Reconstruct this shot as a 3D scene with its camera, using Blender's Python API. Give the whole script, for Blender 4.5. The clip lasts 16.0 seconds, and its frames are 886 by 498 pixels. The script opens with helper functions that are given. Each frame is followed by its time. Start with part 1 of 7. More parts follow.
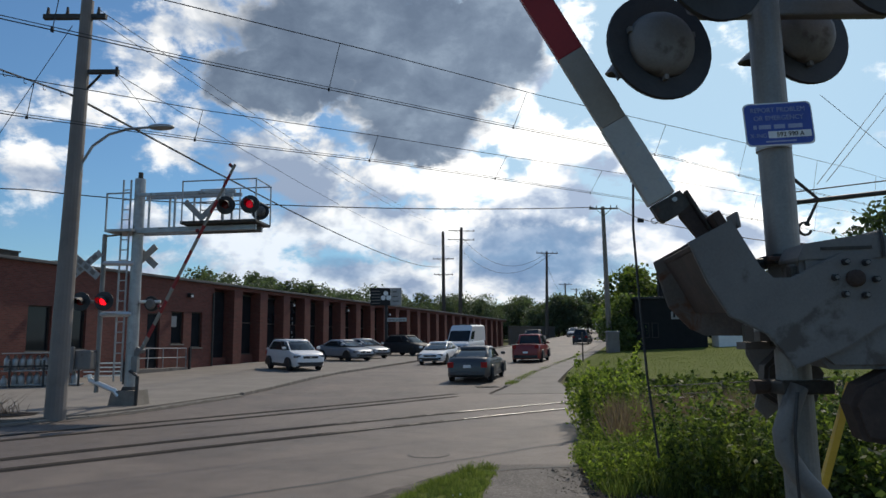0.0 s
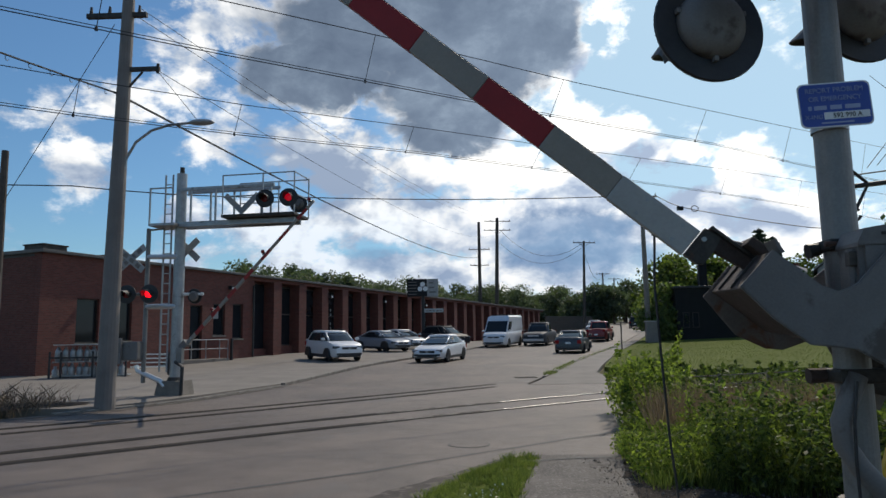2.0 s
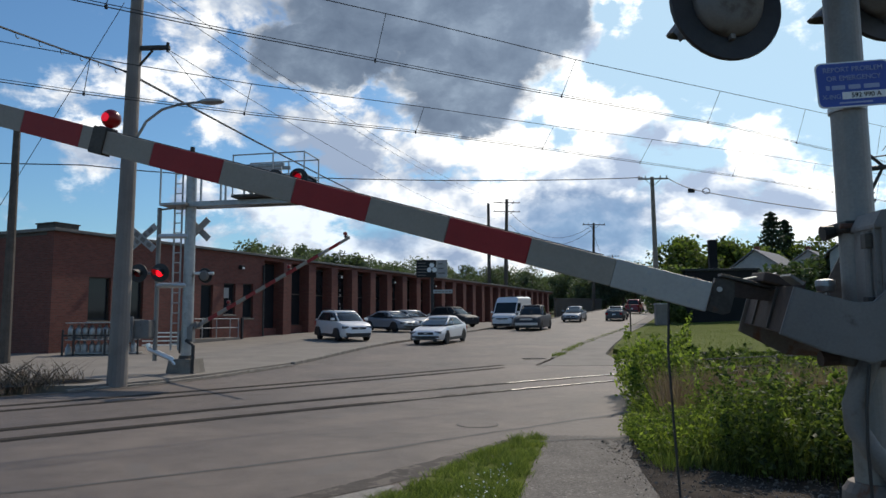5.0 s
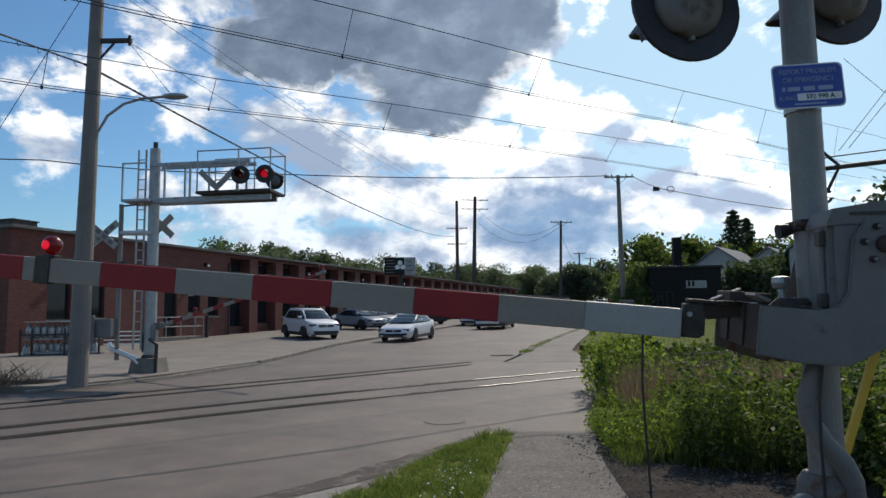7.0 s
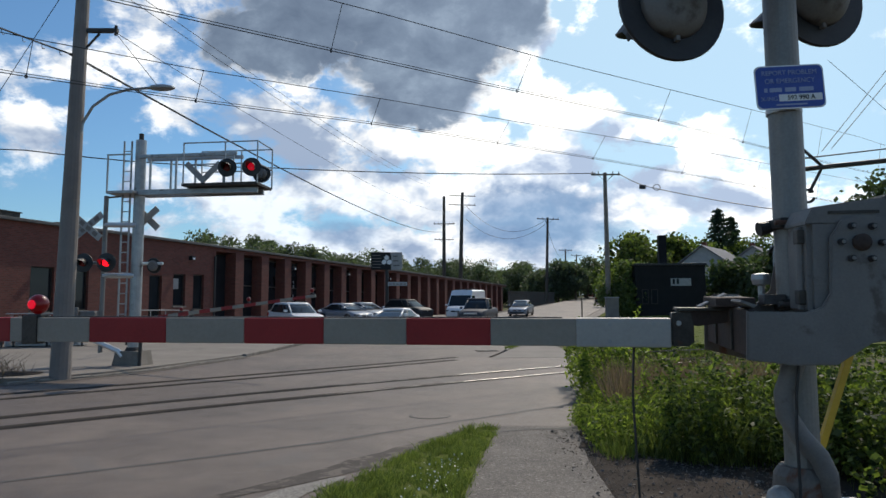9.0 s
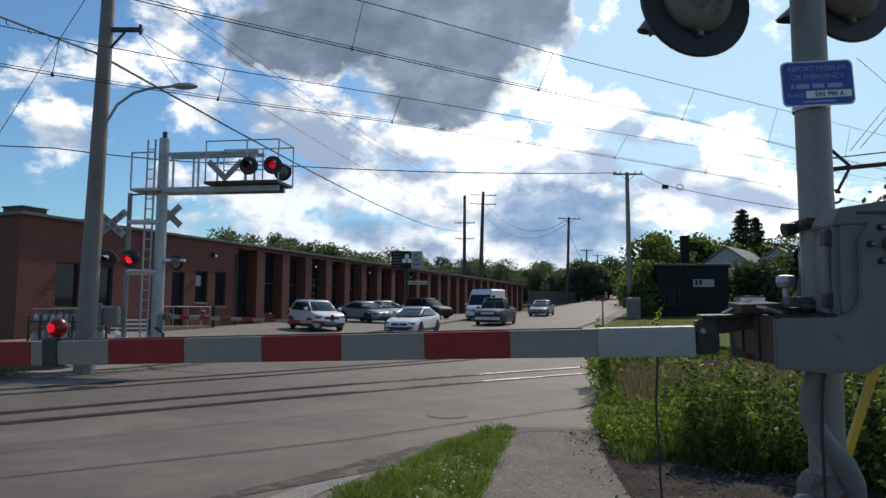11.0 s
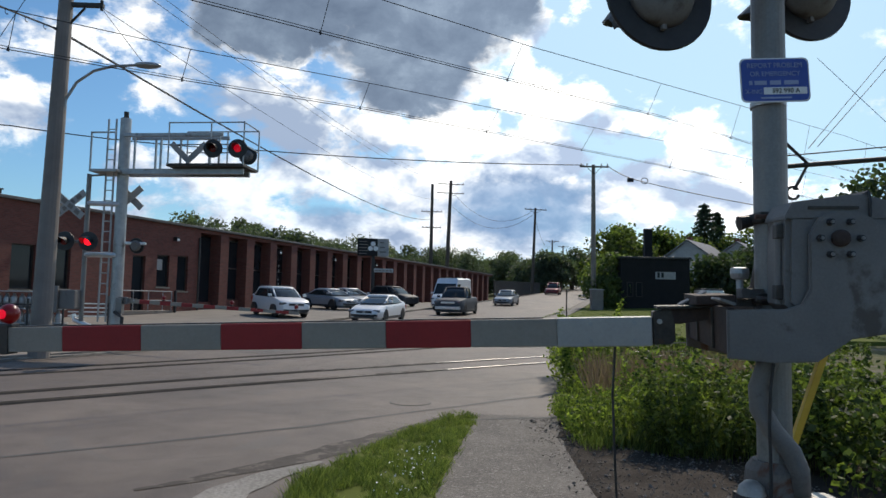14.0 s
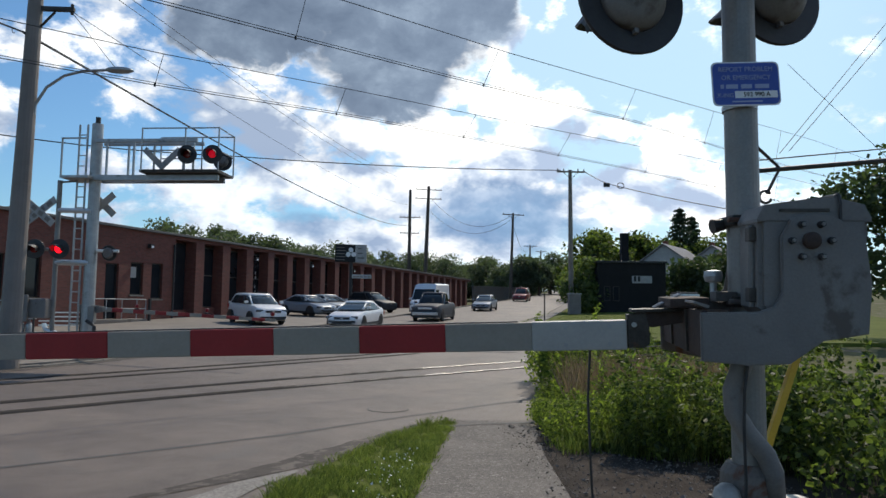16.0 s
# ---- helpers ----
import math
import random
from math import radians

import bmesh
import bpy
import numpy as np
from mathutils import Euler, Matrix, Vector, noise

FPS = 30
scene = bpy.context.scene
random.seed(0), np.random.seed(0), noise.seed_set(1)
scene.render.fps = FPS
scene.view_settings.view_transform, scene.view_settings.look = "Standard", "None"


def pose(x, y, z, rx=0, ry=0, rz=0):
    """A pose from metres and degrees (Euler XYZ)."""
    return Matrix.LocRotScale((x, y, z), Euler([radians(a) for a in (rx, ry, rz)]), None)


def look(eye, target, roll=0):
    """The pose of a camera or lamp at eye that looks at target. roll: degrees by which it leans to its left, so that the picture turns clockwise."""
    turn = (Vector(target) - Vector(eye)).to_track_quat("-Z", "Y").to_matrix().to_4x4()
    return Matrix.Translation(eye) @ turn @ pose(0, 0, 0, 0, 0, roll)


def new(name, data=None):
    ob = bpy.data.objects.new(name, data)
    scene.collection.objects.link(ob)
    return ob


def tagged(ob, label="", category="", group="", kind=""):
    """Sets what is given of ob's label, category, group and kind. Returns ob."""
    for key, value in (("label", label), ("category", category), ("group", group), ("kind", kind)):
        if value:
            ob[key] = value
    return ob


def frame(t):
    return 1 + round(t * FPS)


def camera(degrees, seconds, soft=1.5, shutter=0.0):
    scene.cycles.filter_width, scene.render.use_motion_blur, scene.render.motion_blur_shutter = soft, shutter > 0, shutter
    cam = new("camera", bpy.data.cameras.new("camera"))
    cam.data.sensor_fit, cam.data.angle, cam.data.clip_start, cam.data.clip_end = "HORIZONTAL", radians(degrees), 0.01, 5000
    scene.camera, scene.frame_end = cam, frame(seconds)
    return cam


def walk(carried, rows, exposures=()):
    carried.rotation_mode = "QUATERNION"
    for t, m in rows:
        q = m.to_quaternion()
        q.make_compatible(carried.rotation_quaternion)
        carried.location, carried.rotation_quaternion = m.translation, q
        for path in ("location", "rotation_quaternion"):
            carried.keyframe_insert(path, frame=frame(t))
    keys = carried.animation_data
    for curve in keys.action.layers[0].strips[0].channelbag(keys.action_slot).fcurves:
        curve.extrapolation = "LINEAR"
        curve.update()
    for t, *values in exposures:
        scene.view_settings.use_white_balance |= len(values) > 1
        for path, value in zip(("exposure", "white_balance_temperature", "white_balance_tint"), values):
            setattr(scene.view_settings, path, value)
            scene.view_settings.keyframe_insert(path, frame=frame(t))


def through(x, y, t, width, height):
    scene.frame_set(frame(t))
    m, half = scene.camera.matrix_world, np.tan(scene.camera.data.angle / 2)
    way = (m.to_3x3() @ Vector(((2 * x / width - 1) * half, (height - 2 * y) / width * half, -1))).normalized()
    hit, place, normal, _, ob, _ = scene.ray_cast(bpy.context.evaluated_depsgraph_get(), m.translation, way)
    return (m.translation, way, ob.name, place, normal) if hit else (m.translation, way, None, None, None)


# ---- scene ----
cam = camera(65.1, 16.0)

PATH = [
    (0, (0.016, -0.007, 1.648), (0.032, 1.974, 1.926), -0.6),
    (0.5, (0.004, -0.02, 1.645), (0.009, 1.959, 1.936), -0.8),
    (1, (-0.006, -0.011, 1.642), (-0.027, 1.968, 1.933), -0.7),
    (1.5, (-0.013, 0.0, 1.647), (-0.071, 1.979, 1.932), -0.8),
    (2, (-0.028, 0.008, 1.642), (-0.115, 1.99, 1.895), -0.8),
    (2.5, (-0.058, -0.013, 1.63), (-0.167, 1.971, 1.861), -0.4),
    (3, (-0.049, -0.005, 1.629), (-0.173, 1.979, 1.849), -0.0),
    (5.5, (-0.032, 0.021, 1.638), (-0.142, 2.008, 1.835), -0.5),
    (6, (-0.028, 0.018, 1.637), (-0.117, 2.007, 1.832), -0.4),
    (6.5, (-0.021, 0.021, 1.638), (-0.075, 2.011, 1.832), -0.6),
    (7, (-0.016, 0.018, 1.638), (-0.04, 2.009, 1.829), -0.6),
    (7.5, (-0.01, 0.01, 1.635), (-0.01, 2.002, 1.819), -0.6),
    (8, (0.0, 0.033, 1.64), (0.011, 2.025, 1.82), -0.3),
    (8.5, (-0.013, 0.006, 1.634), (-0.003, 1.998, 1.816), -0.3),
    (9, (-0.017, -0.019, 1.628), (-0.003, 1.973, 1.806), -0.1),
    (9.5, (-0.013, -0.014, 1.636), (-0.026, 1.978, 1.821), 0.2),
    (9.7, (-0.015, -0.013, 1.635), (-0.064, 1.978, 1.822), 0.4),
    (12, (0.018, 0.052, 1.625), (-0.013, 2.045, 1.784), 0.8),
    (12.5, (0.015, 0.033, 1.618), (0.005, 2.027, 1.769), 1.3),
    (13, (0.008, 0.015, 1.615), (0.023, 2.01, 1.757), 1.3),
    (13.5, (0.013, 0.014, 1.618), (0.044, 2.009, 1.759), 1.3),
    (14, (0.027, 0.024, 1.622), (0.078, 2.018, 1.766), 1.3),
    (14.5, (0.027, 0.03, 1.623), (0.094, 2.023, 1.773), 1.1),
    (15, (0.026, 0.022, 1.623), (0.111, 2.014, 1.783), 1.1),
    (15.5, (0.048, 0.039, 1.616), (0.156, 2.029, 1.775), 1.1),
    (16, (0.049, 0.057, 1.622), (0.162, 2.047, 1.783), 0.8),
]
walk(cam, [(t, look(eye, target, roll)) for t, eye, target, roll in PATH], exposures=[(0, -0.14), (3, -0.14), (5.5, 0.0), (12.0, 0.03), (14.5, 0.12), (16, 0.12)])

# ---- world, sun ----
SUN_AZ, SUN_EL = radians(26), radians(46)
sun_way = Vector((math.sin(SUN_AZ) * math.cos(SUN_EL), math.cos(SUN_AZ) * math.cos(SUN_EL), math.sin(SUN_EL)))
sun = new("sun", bpy.data.lights.new("sun", "SUN"))
sun.data.energy, sun.data.angle, sun.data.color = 3.2, radians(0.6), (1.0, 0.89, 0.75)
sun.matrix_world = look(sun_way * 50, (0, 0, 0))


class Nodes:
    """Short-hand for building a node tree."""

    def __init__(self, tree):
        self.tree = tree
        tree.nodes.clear()

    def add(self, kind, **inputs):
        n = self.tree.nodes.new(kind)
        for k, v in inputs.items():
            self.put(n.inputs[k.replace("_", " ")], v)
        return n

    def put(self, socket, v):
        if isinstance(v, bpy.types.NodeSocket):
            self.tree.links.new(v, socket)
        else:
            socket.default_value = v

    def math(self, op, a, b=0.0, clamp=False):
        n = self.tree.nodes.new("ShaderNodeMath")
        n.operation, n.use_clamp = op, clamp
        self.put(n.inputs[0], a)
        self.put(n.inputs[1], b)
        return n.outputs[0]

    def noise(self, vec, scale, detail=4.0, rough=0.55, warp=0.0):
        n = self.add("ShaderNodeTexNoise", Scale=scale, Detail=detail, Roughness=rough, Distortion=warp)
        if vec is not None:
            self.put(n.inputs["Vector"], vec)
        return n.outputs["Fac"]

    def ramp(self, fac, stops, smooth=False):
        n = self.tree.nodes.new("ShaderNodeValToRGB")
        n.color_ramp.interpolation = "EASE" if smooth else "LINEAR"
        while len(n.color_ramp.elements) < len(stops):
            n.color_ramp.elements.new(0.5)
        for e, (p, c) in zip(n.color_ramp.elements, stops):
            e.position, e.color = p, (*c, 1) if len(c) == 3 else c
        self.put(n.inputs[0], fac)
        return n.outputs[0]

    def step(self, v, lo, hi):
        n = self.tree.nodes.new("ShaderNodeMapRange")
        n.interpolation_type = "SMOOTHSTEP"
        self.put(n.inputs["Value"], v)
        n.inputs["From Min"].default_value, n.inputs["From Max"].default_value = lo, hi
        return n.outputs["Result"]

    def mix(self, fac, a, b, mode="MIX"):
        n = self.tree.nodes.new("ShaderNodeMix")
        n.data_type, n.blend_type = "RGBA", mode
        self.put(n.inputs["Factor"], fac)
        for s, v in ((n.inputs[6], a), (n.inputs[7], b)):
            self.put(s, (*v, 1) if isinstance(v, tuple) and len(v) == 3 else v)
        return n.outputs[2]


def build_world():
    world = bpy.data.worlds.new("world")
    scene.world = world
    world.use_nodes = True
    n = Nodes(world.node_tree)
    sky = n.add("ShaderNodeTexSky")
    sky.sky_type, sky.sun_disc = "NISHITA", False
    sky.sun_elevation, sky.sun_rotation = SUN_EL, SUN_AZ
    sky.air_density, sky.dust_density, sky.ozone_density = 1.1, 0.6, 1.6
    way = n.add("ShaderNodeTexCoord").outputs["Generated"]
    xyz = n.add("ShaderNodeSeparateXYZ", Vector=way)
    az = n.math("MULTIPLY", n.math("ARCTAN2", xyz.outputs[0], xyz.outputs[1]), 57.2958)
    el = n.math("MULTIPLY", n.math("ARCSINE", xyz.outputs[2]), 57.2958)
    flat = n.add("ShaderNodeCombineXYZ", X=n.math("MULTIPLY", az, 0.1), Y=n.math("MULTIPLY", el, 0.15)).outputs[0]
    wide = n.noise(flat, 0.55, 5, 0.55, 0.3)
    puff = n.noise(flat, 1.35, 9, 0.62, 0.15)
    # ragged edges: shift the masses by a noise of their own
    bend = n.math("MULTIPLY", n.math("SUBTRACT", n.noise(flat, 1.1, 6, 0.6), 0.5), 9.0)
    bend2 = n.math("MULTIPLY", n.math("SUBTRACT", n.noise(flat, 1.7, 6, 0.6, 0.4), 0.5), 6.0)
    az2, el2 = n.math("ADD", az, bend), n.math("ADD", el, bend2)

    def mass(a, e, ra, re):
        u = n.math("DIVIDE", n.math("SUBTRACT", az2, a), ra)
        v = n.math("DIVIDE", n.math("SUBTRACT", el2, e), re)
        d = n.math("SQRT", n.math("ADD", n.math("MULTIPLY", u, u), n.math("MULTIPLY", v, v)))
        return n.step(d, 1.25, 0.25)

    def total(items):
        s = items[0]
        for i in items[1:]:
            s = n.math("MAXIMUM", s, i)
        return s

    thick = total([mass(-5, 25.5, 16, 5.4), mass(-1.5, 21.2, 9.5, 5.6), mass(-1.0, 17.9, 7.0, 3.6), mass(-13.0, 21.2, 8.5, 3.6), mass(5.0, 24.8, 6.4, 5.0), mass(60, 40, 22, 14), mass(-75, 34, 26, 12)])
    cloud = total([mass(-24, 20.5, 5.0, 4.5), mass(-27, 18.0, 4.0, 2.2), mass(-21, 17, 5, 4.2), mass(-20.7, 24.5, 4.5, 3.2), mass(-16, 15, 5.5, 3.2), mass(-11.5, 14.6, 6, 3.4), mass(-30.5, 13.0, 3.8, 2.4), mass(-22.5, 9.6, 2.6, 1.5),
                   mass(6.5, 17.8, 3.8, 4.0), mass(9.4, 16.0, 4.0, 3.4), mass(13.0, 16.0, 4.2, 2.8), mass(17.7, 16.0, 2.8, 2.4), mass(21.0, 13.6, 3.4, 3.6), mass(2.5, 13.6, 6, 2.6), mass(-4, 14.0, 6, 2.4), mass(8, 12.4, 6, 3.2), mass(16.6, 13.8, 4.6, 1.9),
                   mass(12.2, 24.8, 2.4, 3.2), mass(8.8, 22.0, 1.6, 2.6), mass(-3, 9.5, 17, 3.0), mass(18.5, 9.0, 5, 2.6), mass(-8, 4.8, 26, 2.4), mass(24, 8.0, 6, 2.0), mass(-90, 25, 30, 12), mass(95, 20, 30, 9)])
    lump = n.math("ADD", n.math("MULTIPLY", n.math("SUBTRACT", puff, 0.5), 1.9), n.math("MULTIPLY", n.math("SUBTRACT", wide, 0.5), 0.9))
    body = n.math("ADD", n.math("MULTIPLY", n.math("MAXIMUM", cloud, n.math("MULTIPLY", thick, 1.9)), 0.5), lump)
    body = n.math("ADD", body, n.math("MULTIPLY", n.math("MULTIPLY", n.step(el, 15.0, 10.0), n.step(az, -24.0, -12.0)), 0.2))
    cover = n.step(body, 0.14, 0.46)
    deep = n.math("MULTIPLY", n.step(n.math("ADD", thick, n.math("MULTIPLY", n.math("SUBTRACT", puff, 0.5), 0.75)), 0.22, 0.66), 1.0)
    # billows: bright where they thin out towards the sun, shaded behind
    ahead = n.add("ShaderNodeVectorMath", )
    n.put(ahead.inputs[0], flat)
    ahead.inputs[1].default_value = (0.13, 0.16, 0.0)
    relief = n.math("SUBTRACT", n.noise(flat, 0.95, 5, 0.58, 0.15), n.noise(ahead.outputs[0], 0.95, 5, 0.58, 0.15))
    shade = n.math("ADD", n.math("MULTIPLY", relief, 2.3), n.math("ADD", n.math("MULTIPLY", n.math("SUBTRACT", puff, 0.5), 0.9), 0.53))

    def soft(a, e, ra, re, ragged=1.1):
        u = n.math("DIVIDE", n.math("SUBTRACT", az, a), ra)
        v = n.math("DIVIDE", n.math("SUBTRACT", el, e), re)
        d = n.math("SQRT", n.math("ADD", n.math("MULTIPLY", u, u), n.math("MULTIPLY", v, v)))
        return n.step(n.math("ADD", d, n.math("MULTIPLY", n.math("SUBTRACT", puff, 0.5), ragged)), 1.3, 0.6)

    slab = n.math("MAXIMUM", soft(8.4, 7.4, 7.2, 3.0, 1.6), n.math("MULTIPLY", soft(-7.6, 6.3, 3.2, 0.9, 2.0), 0.6))
    def sum_of(items):
        v = None
        for a, e, ra, re, w in items:
            q = n.math("MULTIPLY", soft(a, e, ra, re), w)
            v = q if v is None else n.math("ADD", v, q)
        return v

    # shaded undersides, and sunlit fronts and rims
    dim = sum_of([(-11.3, 13.2, 4.0, 2.2, 0.36), (-16.8, 14.0, 3.0, 1.6, 0.2), (13.6, 14.2, 1.5, 1.2, 0.26), (15.5, 11.8, 4.4, 1.7, 0.46), (8.5, 10.8, 4.5, 1.2, 0.3), (-4.0, 11.6, 4.0, 1.0, 0.2), (-31.0, 12.2, 3.4, 1.0, 0.2), (-9.0, 17.2, 2.6, 1.2, 0.2)])
    gleam = sum_of([(6.6, 18.0, 3.2, 3.0, 0.42), (10.2, 16.4, 4.0, 2.0, 0.34), (4.0, 13.8, 6.0, 1.8, 0.3), (20.6, 14.2, 3.2, 2.6, 0.34), (17.6, 16.2, 2.2, 1.6, 0.3), (11.8, 24.6, 2.6, 2.8, 0.4), (-23.5, 19.4, 5.0, 4.0, 0.2), (-31.0, 14.0, 3.0, 1.2, 0.2), (-3.0, 9.6, 13, 2.2, 0.12)])
    shade = n.math("ADD", n.math("SUBTRACT", shade, dim), gleam)
    lit = n.ramp(shade, [(0.26, (0.36, 0.45, 0.61)), (0.42, (0.58, 0.66, 0.78)), (0.56, (0.88, 0.91, 0.95)), (0.74, (1.25, 1.25, 1.23))])
    hazy = n.math("MULTIPLY", n.math("MULTIPLY", n.step(el, 13.0, 8.0), n.step(az, 3.0, -8.0)), 0.75)
    lit = n.mix(hazy, lit, n.mix(1.0, lit, (0.66, 0.75, 0.87), "MULTIPLY"))
    grey = n.ramp(puff, [(0.36, (0.14, 0.19, 0.275)), (0.5, (0.185, 0.245, 0.34)), (0.66, (0.29, 0.37, 0.48))])
    blue_shade = n.mix(n.step(el, 12.0, 6.0), grey, n.mix(puff, (0.16, 0.27, 0.47), (0.3, 0.43, 0.64)))
    white = n.mix(deep, lit, blue_shade)
    # clouds near the sun glow
    dot = n.add("ShaderNodeVectorMath", )
    dot.operation = "DOT_PRODUCT"
    n.put(dot.inputs[0], way)
    dot.inputs[1].default_value = (math.sin(radians(20)) * math.cos(radians(21)), math.cos(radians(20)) * math.cos(radians(21)), math.sin(radians(21)))
    near = n.step(dot.outputs["Value"], 0.86, 0.99)
    veil = n.math("MULTIPLY", near, 0.66)
    air = n.mix(1.0, sky.outputs[0], (0.06, 0.087, 0.106), "MULTIPLY")
    air = n.mix(veil, air, (0.66, 0.88, 1.0))
    haze = n.step(el, 7.0, 0.0)
    air = n.mix(n.math("MULTIPLY", haze, 0.6), air, (0.62, 0.74, 0.86))
    glow = n.mix(n.math("MULTIPLY", near, 0.5), white, n.mix(1.0, white, (1.6, 1.56, 1.5), "MULTIPLY"))
    full = n.mix(cover, air, glow)
    full = n.mix(n.math("MULTIPLY", slab, 0.93), full, n.ramp(shade, [(0.25, (0.17, 0.29, 0.5)), (0.6, (0.25, 0.39, 0.61)), (0.85, (0.42, 0.55, 0.75))]))
    back = n.add("ShaderNodeBackground", Color=full, Strength=1.0)
    out = n.add("ShaderNodeOutputWorld")
    n.put(out.inputs[0], back.outputs[0])


build_world()

# ---- materials ----


def surface(name, dark, light, scale=6.0, rough=0.7, metal=0.0, bump=0.2, fine=60.0, spots=None, spot_scale=1.5, spot_at=0.62, island=False, rough_to=None, emit=None, coat=0.0, grain_share=0.35):
    """A two-scale mottled surface: broad stains and fine grain, with relief."""
    m = bpy.data.materials.new(name)
    m.use_nodes = True
    n = Nodes(m.node_tree)
    at = n.add("ShaderNodeTexCoord").outputs["Object"]
    broad = n.noise(at, scale, 5, 0.6, 0.2)
    grain = n.noise(at, fine, 3, 0.6)
    both = n.math("ADD", n.math("MULTIPLY", broad, 1 - grain_share), n.math("MULTIPLY", grain, grain_share))
    col = n.ramp(both, [(0.32, dark), (0.68, light)])
    if island:
        r = n.add("ShaderNodeNewGeometry").outputs["Random Per Island"]
        col = n.mix(n.math("MULTIPLY", r, 0.55), col, tuple(c * 0.45 for c in dark))
    if spots:
        s = n.step(n.noise(at, spot_scale, 7, 0.62, 0.4), spot_at, spot_at + 0.08)
        col = n.mix(s, col, spots)
    p = n.add("ShaderNodeBsdfPrincipled", Base_Color=col, Metallic=metal)
    p.inputs["Roughness"].default_value = rough
    if rough_to is not None:
        n.put(p.inputs["Roughness"], n.math("ADD", n.math("MULTIPLY", broad, rough_to - rough), rough))
    p.inputs["Coat Weight"].default_value = coat
    if emit:
        p.inputs["Emission Color"].default_value, p.inputs["Emission Strength"].default_value = (*emit[0], 1), emit[1]
    if bump:
        b = n.add("ShaderNodeBump", Strength=bump, Distance=0.02, Height=both)
        n.put(p.inputs["Normal"], b.outputs[0])
    out = n.add("ShaderNodeOutputMaterial")
    n.put(out.inputs[0], p.outputs[0])
    return m


def asphalt_material():
    m = bpy.data.materials.new("worn asphalt")
    m.use_nodes = True
    n = Nodes(m.node_tree)
    at = n.add("ShaderNodeTexCoord").outputs["Object"]
    broad = n.noise(at, 0.35, 6, 0.6, 0.5)
    mid = n.noise(at, 2.2, 5, 0.6)
    grain = n.noise(at, 90, 2, 0.6)
    stone = n.add("ShaderNodeTexVoronoi", Vector=at, Scale=140.0).outputs["Distance"]
    v = n.math("ADD", n.math("MULTIPLY", broad, 0.5), n.math("ADD", n.math("MULTIPLY", mid, 0.2), n.math("MULTIPLY", grain, 0.3)))
    col = n.ramp(v, [(0.4, (0.06, 0.046, 0.037)), (0.5, (0.108, 0.085, 0.069)), (0.6, (0.16, 0.129, 0.105))])
    # thin wandering cracks sealed with tar
    warped = n.add("ShaderNodeMapping", Vector=at, Scale=(0.16, 0.42, 1.0), Rotation=(0, 0, 0.12)).outputs[0]
    cell = n.add("ShaderNodeTexVoronoi", Vector=n.mix(0.12, warped, n.add("ShaderNodeTexNoise", Vector=at, Scale=0.8, Detail=5.0).outputs["Color"]), Scale=1.0)
    cell.feature = "DISTANCE_TO_EDGE"
    crack = n.step(cell.outputs["Distance"], 0.012, 0.003)
    col = n.mix(n.math("MULTIPLY", crack, 0.22), col, (0.045, 0.043, 0.042))
    patch = n.step(n.noise(at, 0.5, 3, 0.5, 1.0), 0.62, 0.66)
    col = n.mix(n.math("MULTIPLY", patch, 0.35), col, (0.09, 0.085, 0.08))
    p = n.add("ShaderNodeBsdfPrincipled", Base_Color=col, Roughness=n.math("ADD", n.math("MULTIPLY", broad, 0.2), 0.55))
    b = n.add("ShaderNodeBump", Strength=0.35, Distance=0.01, Height=n.math("ADD", grain, stone))
    n.put(p.inputs["Normal"], b.outputs[0])
    n.put(n.add("ShaderNodeOutputMaterial").inputs[0], p.outputs[0])
    return m


def brick_material():
    m = bpy.data.materials.new("red brick")
    m.use_nodes = True
    n = Nodes(m.node_tree)
    at = n.add("ShaderNodeTexCoord").outputs["Object"]
    s = n.add("ShaderNodeSeparateXYZ", Vector=at)
    run = n.add("ShaderNodeCombineXYZ", X=n.math("ADD", s.outputs[0], s.outputs[1]), Y=s.outputs[2]).outputs[0]
    br = n.add("ShaderNodeTexBrick", Vector=run, Color1=(0.112, 0.034, 0.026, 1), Color2=(0.165, 0.053, 0.04, 1), Mortar=(0.12, 0.083, 0.067, 1), Scale=1.0)
    br.inputs["Brick Width"].default_value, br.inputs["Row Height"].default_value, br.inputs["Mortar Size"].default_value = 0.21, 0.075, 0.006
    stain = n.noise(at, 0.7, 6, 0.65, 0.3)
    col = n.mix(n.math("MULTIPLY", n.step(stain, 0.45, 0.75), 0.45), br.outputs["Color"], (0.09, 0.037, 0.032))
    p = n.add("ShaderNodeBsdfPrincipled", Base_Color=col, Roughness=0.9)
    b = n.add("ShaderNodeBump", Strength=0.4, Distance=0.01, Height=n.math("SUBTRACT", n.noise(at, 40, 3), br.outputs["Fac"]))
    n.put(p.inputs["Normal"], b.outputs[0])
    n.put(n.add("ShaderNodeOutputMaterial").inputs[0], p.outputs[0])
    return m


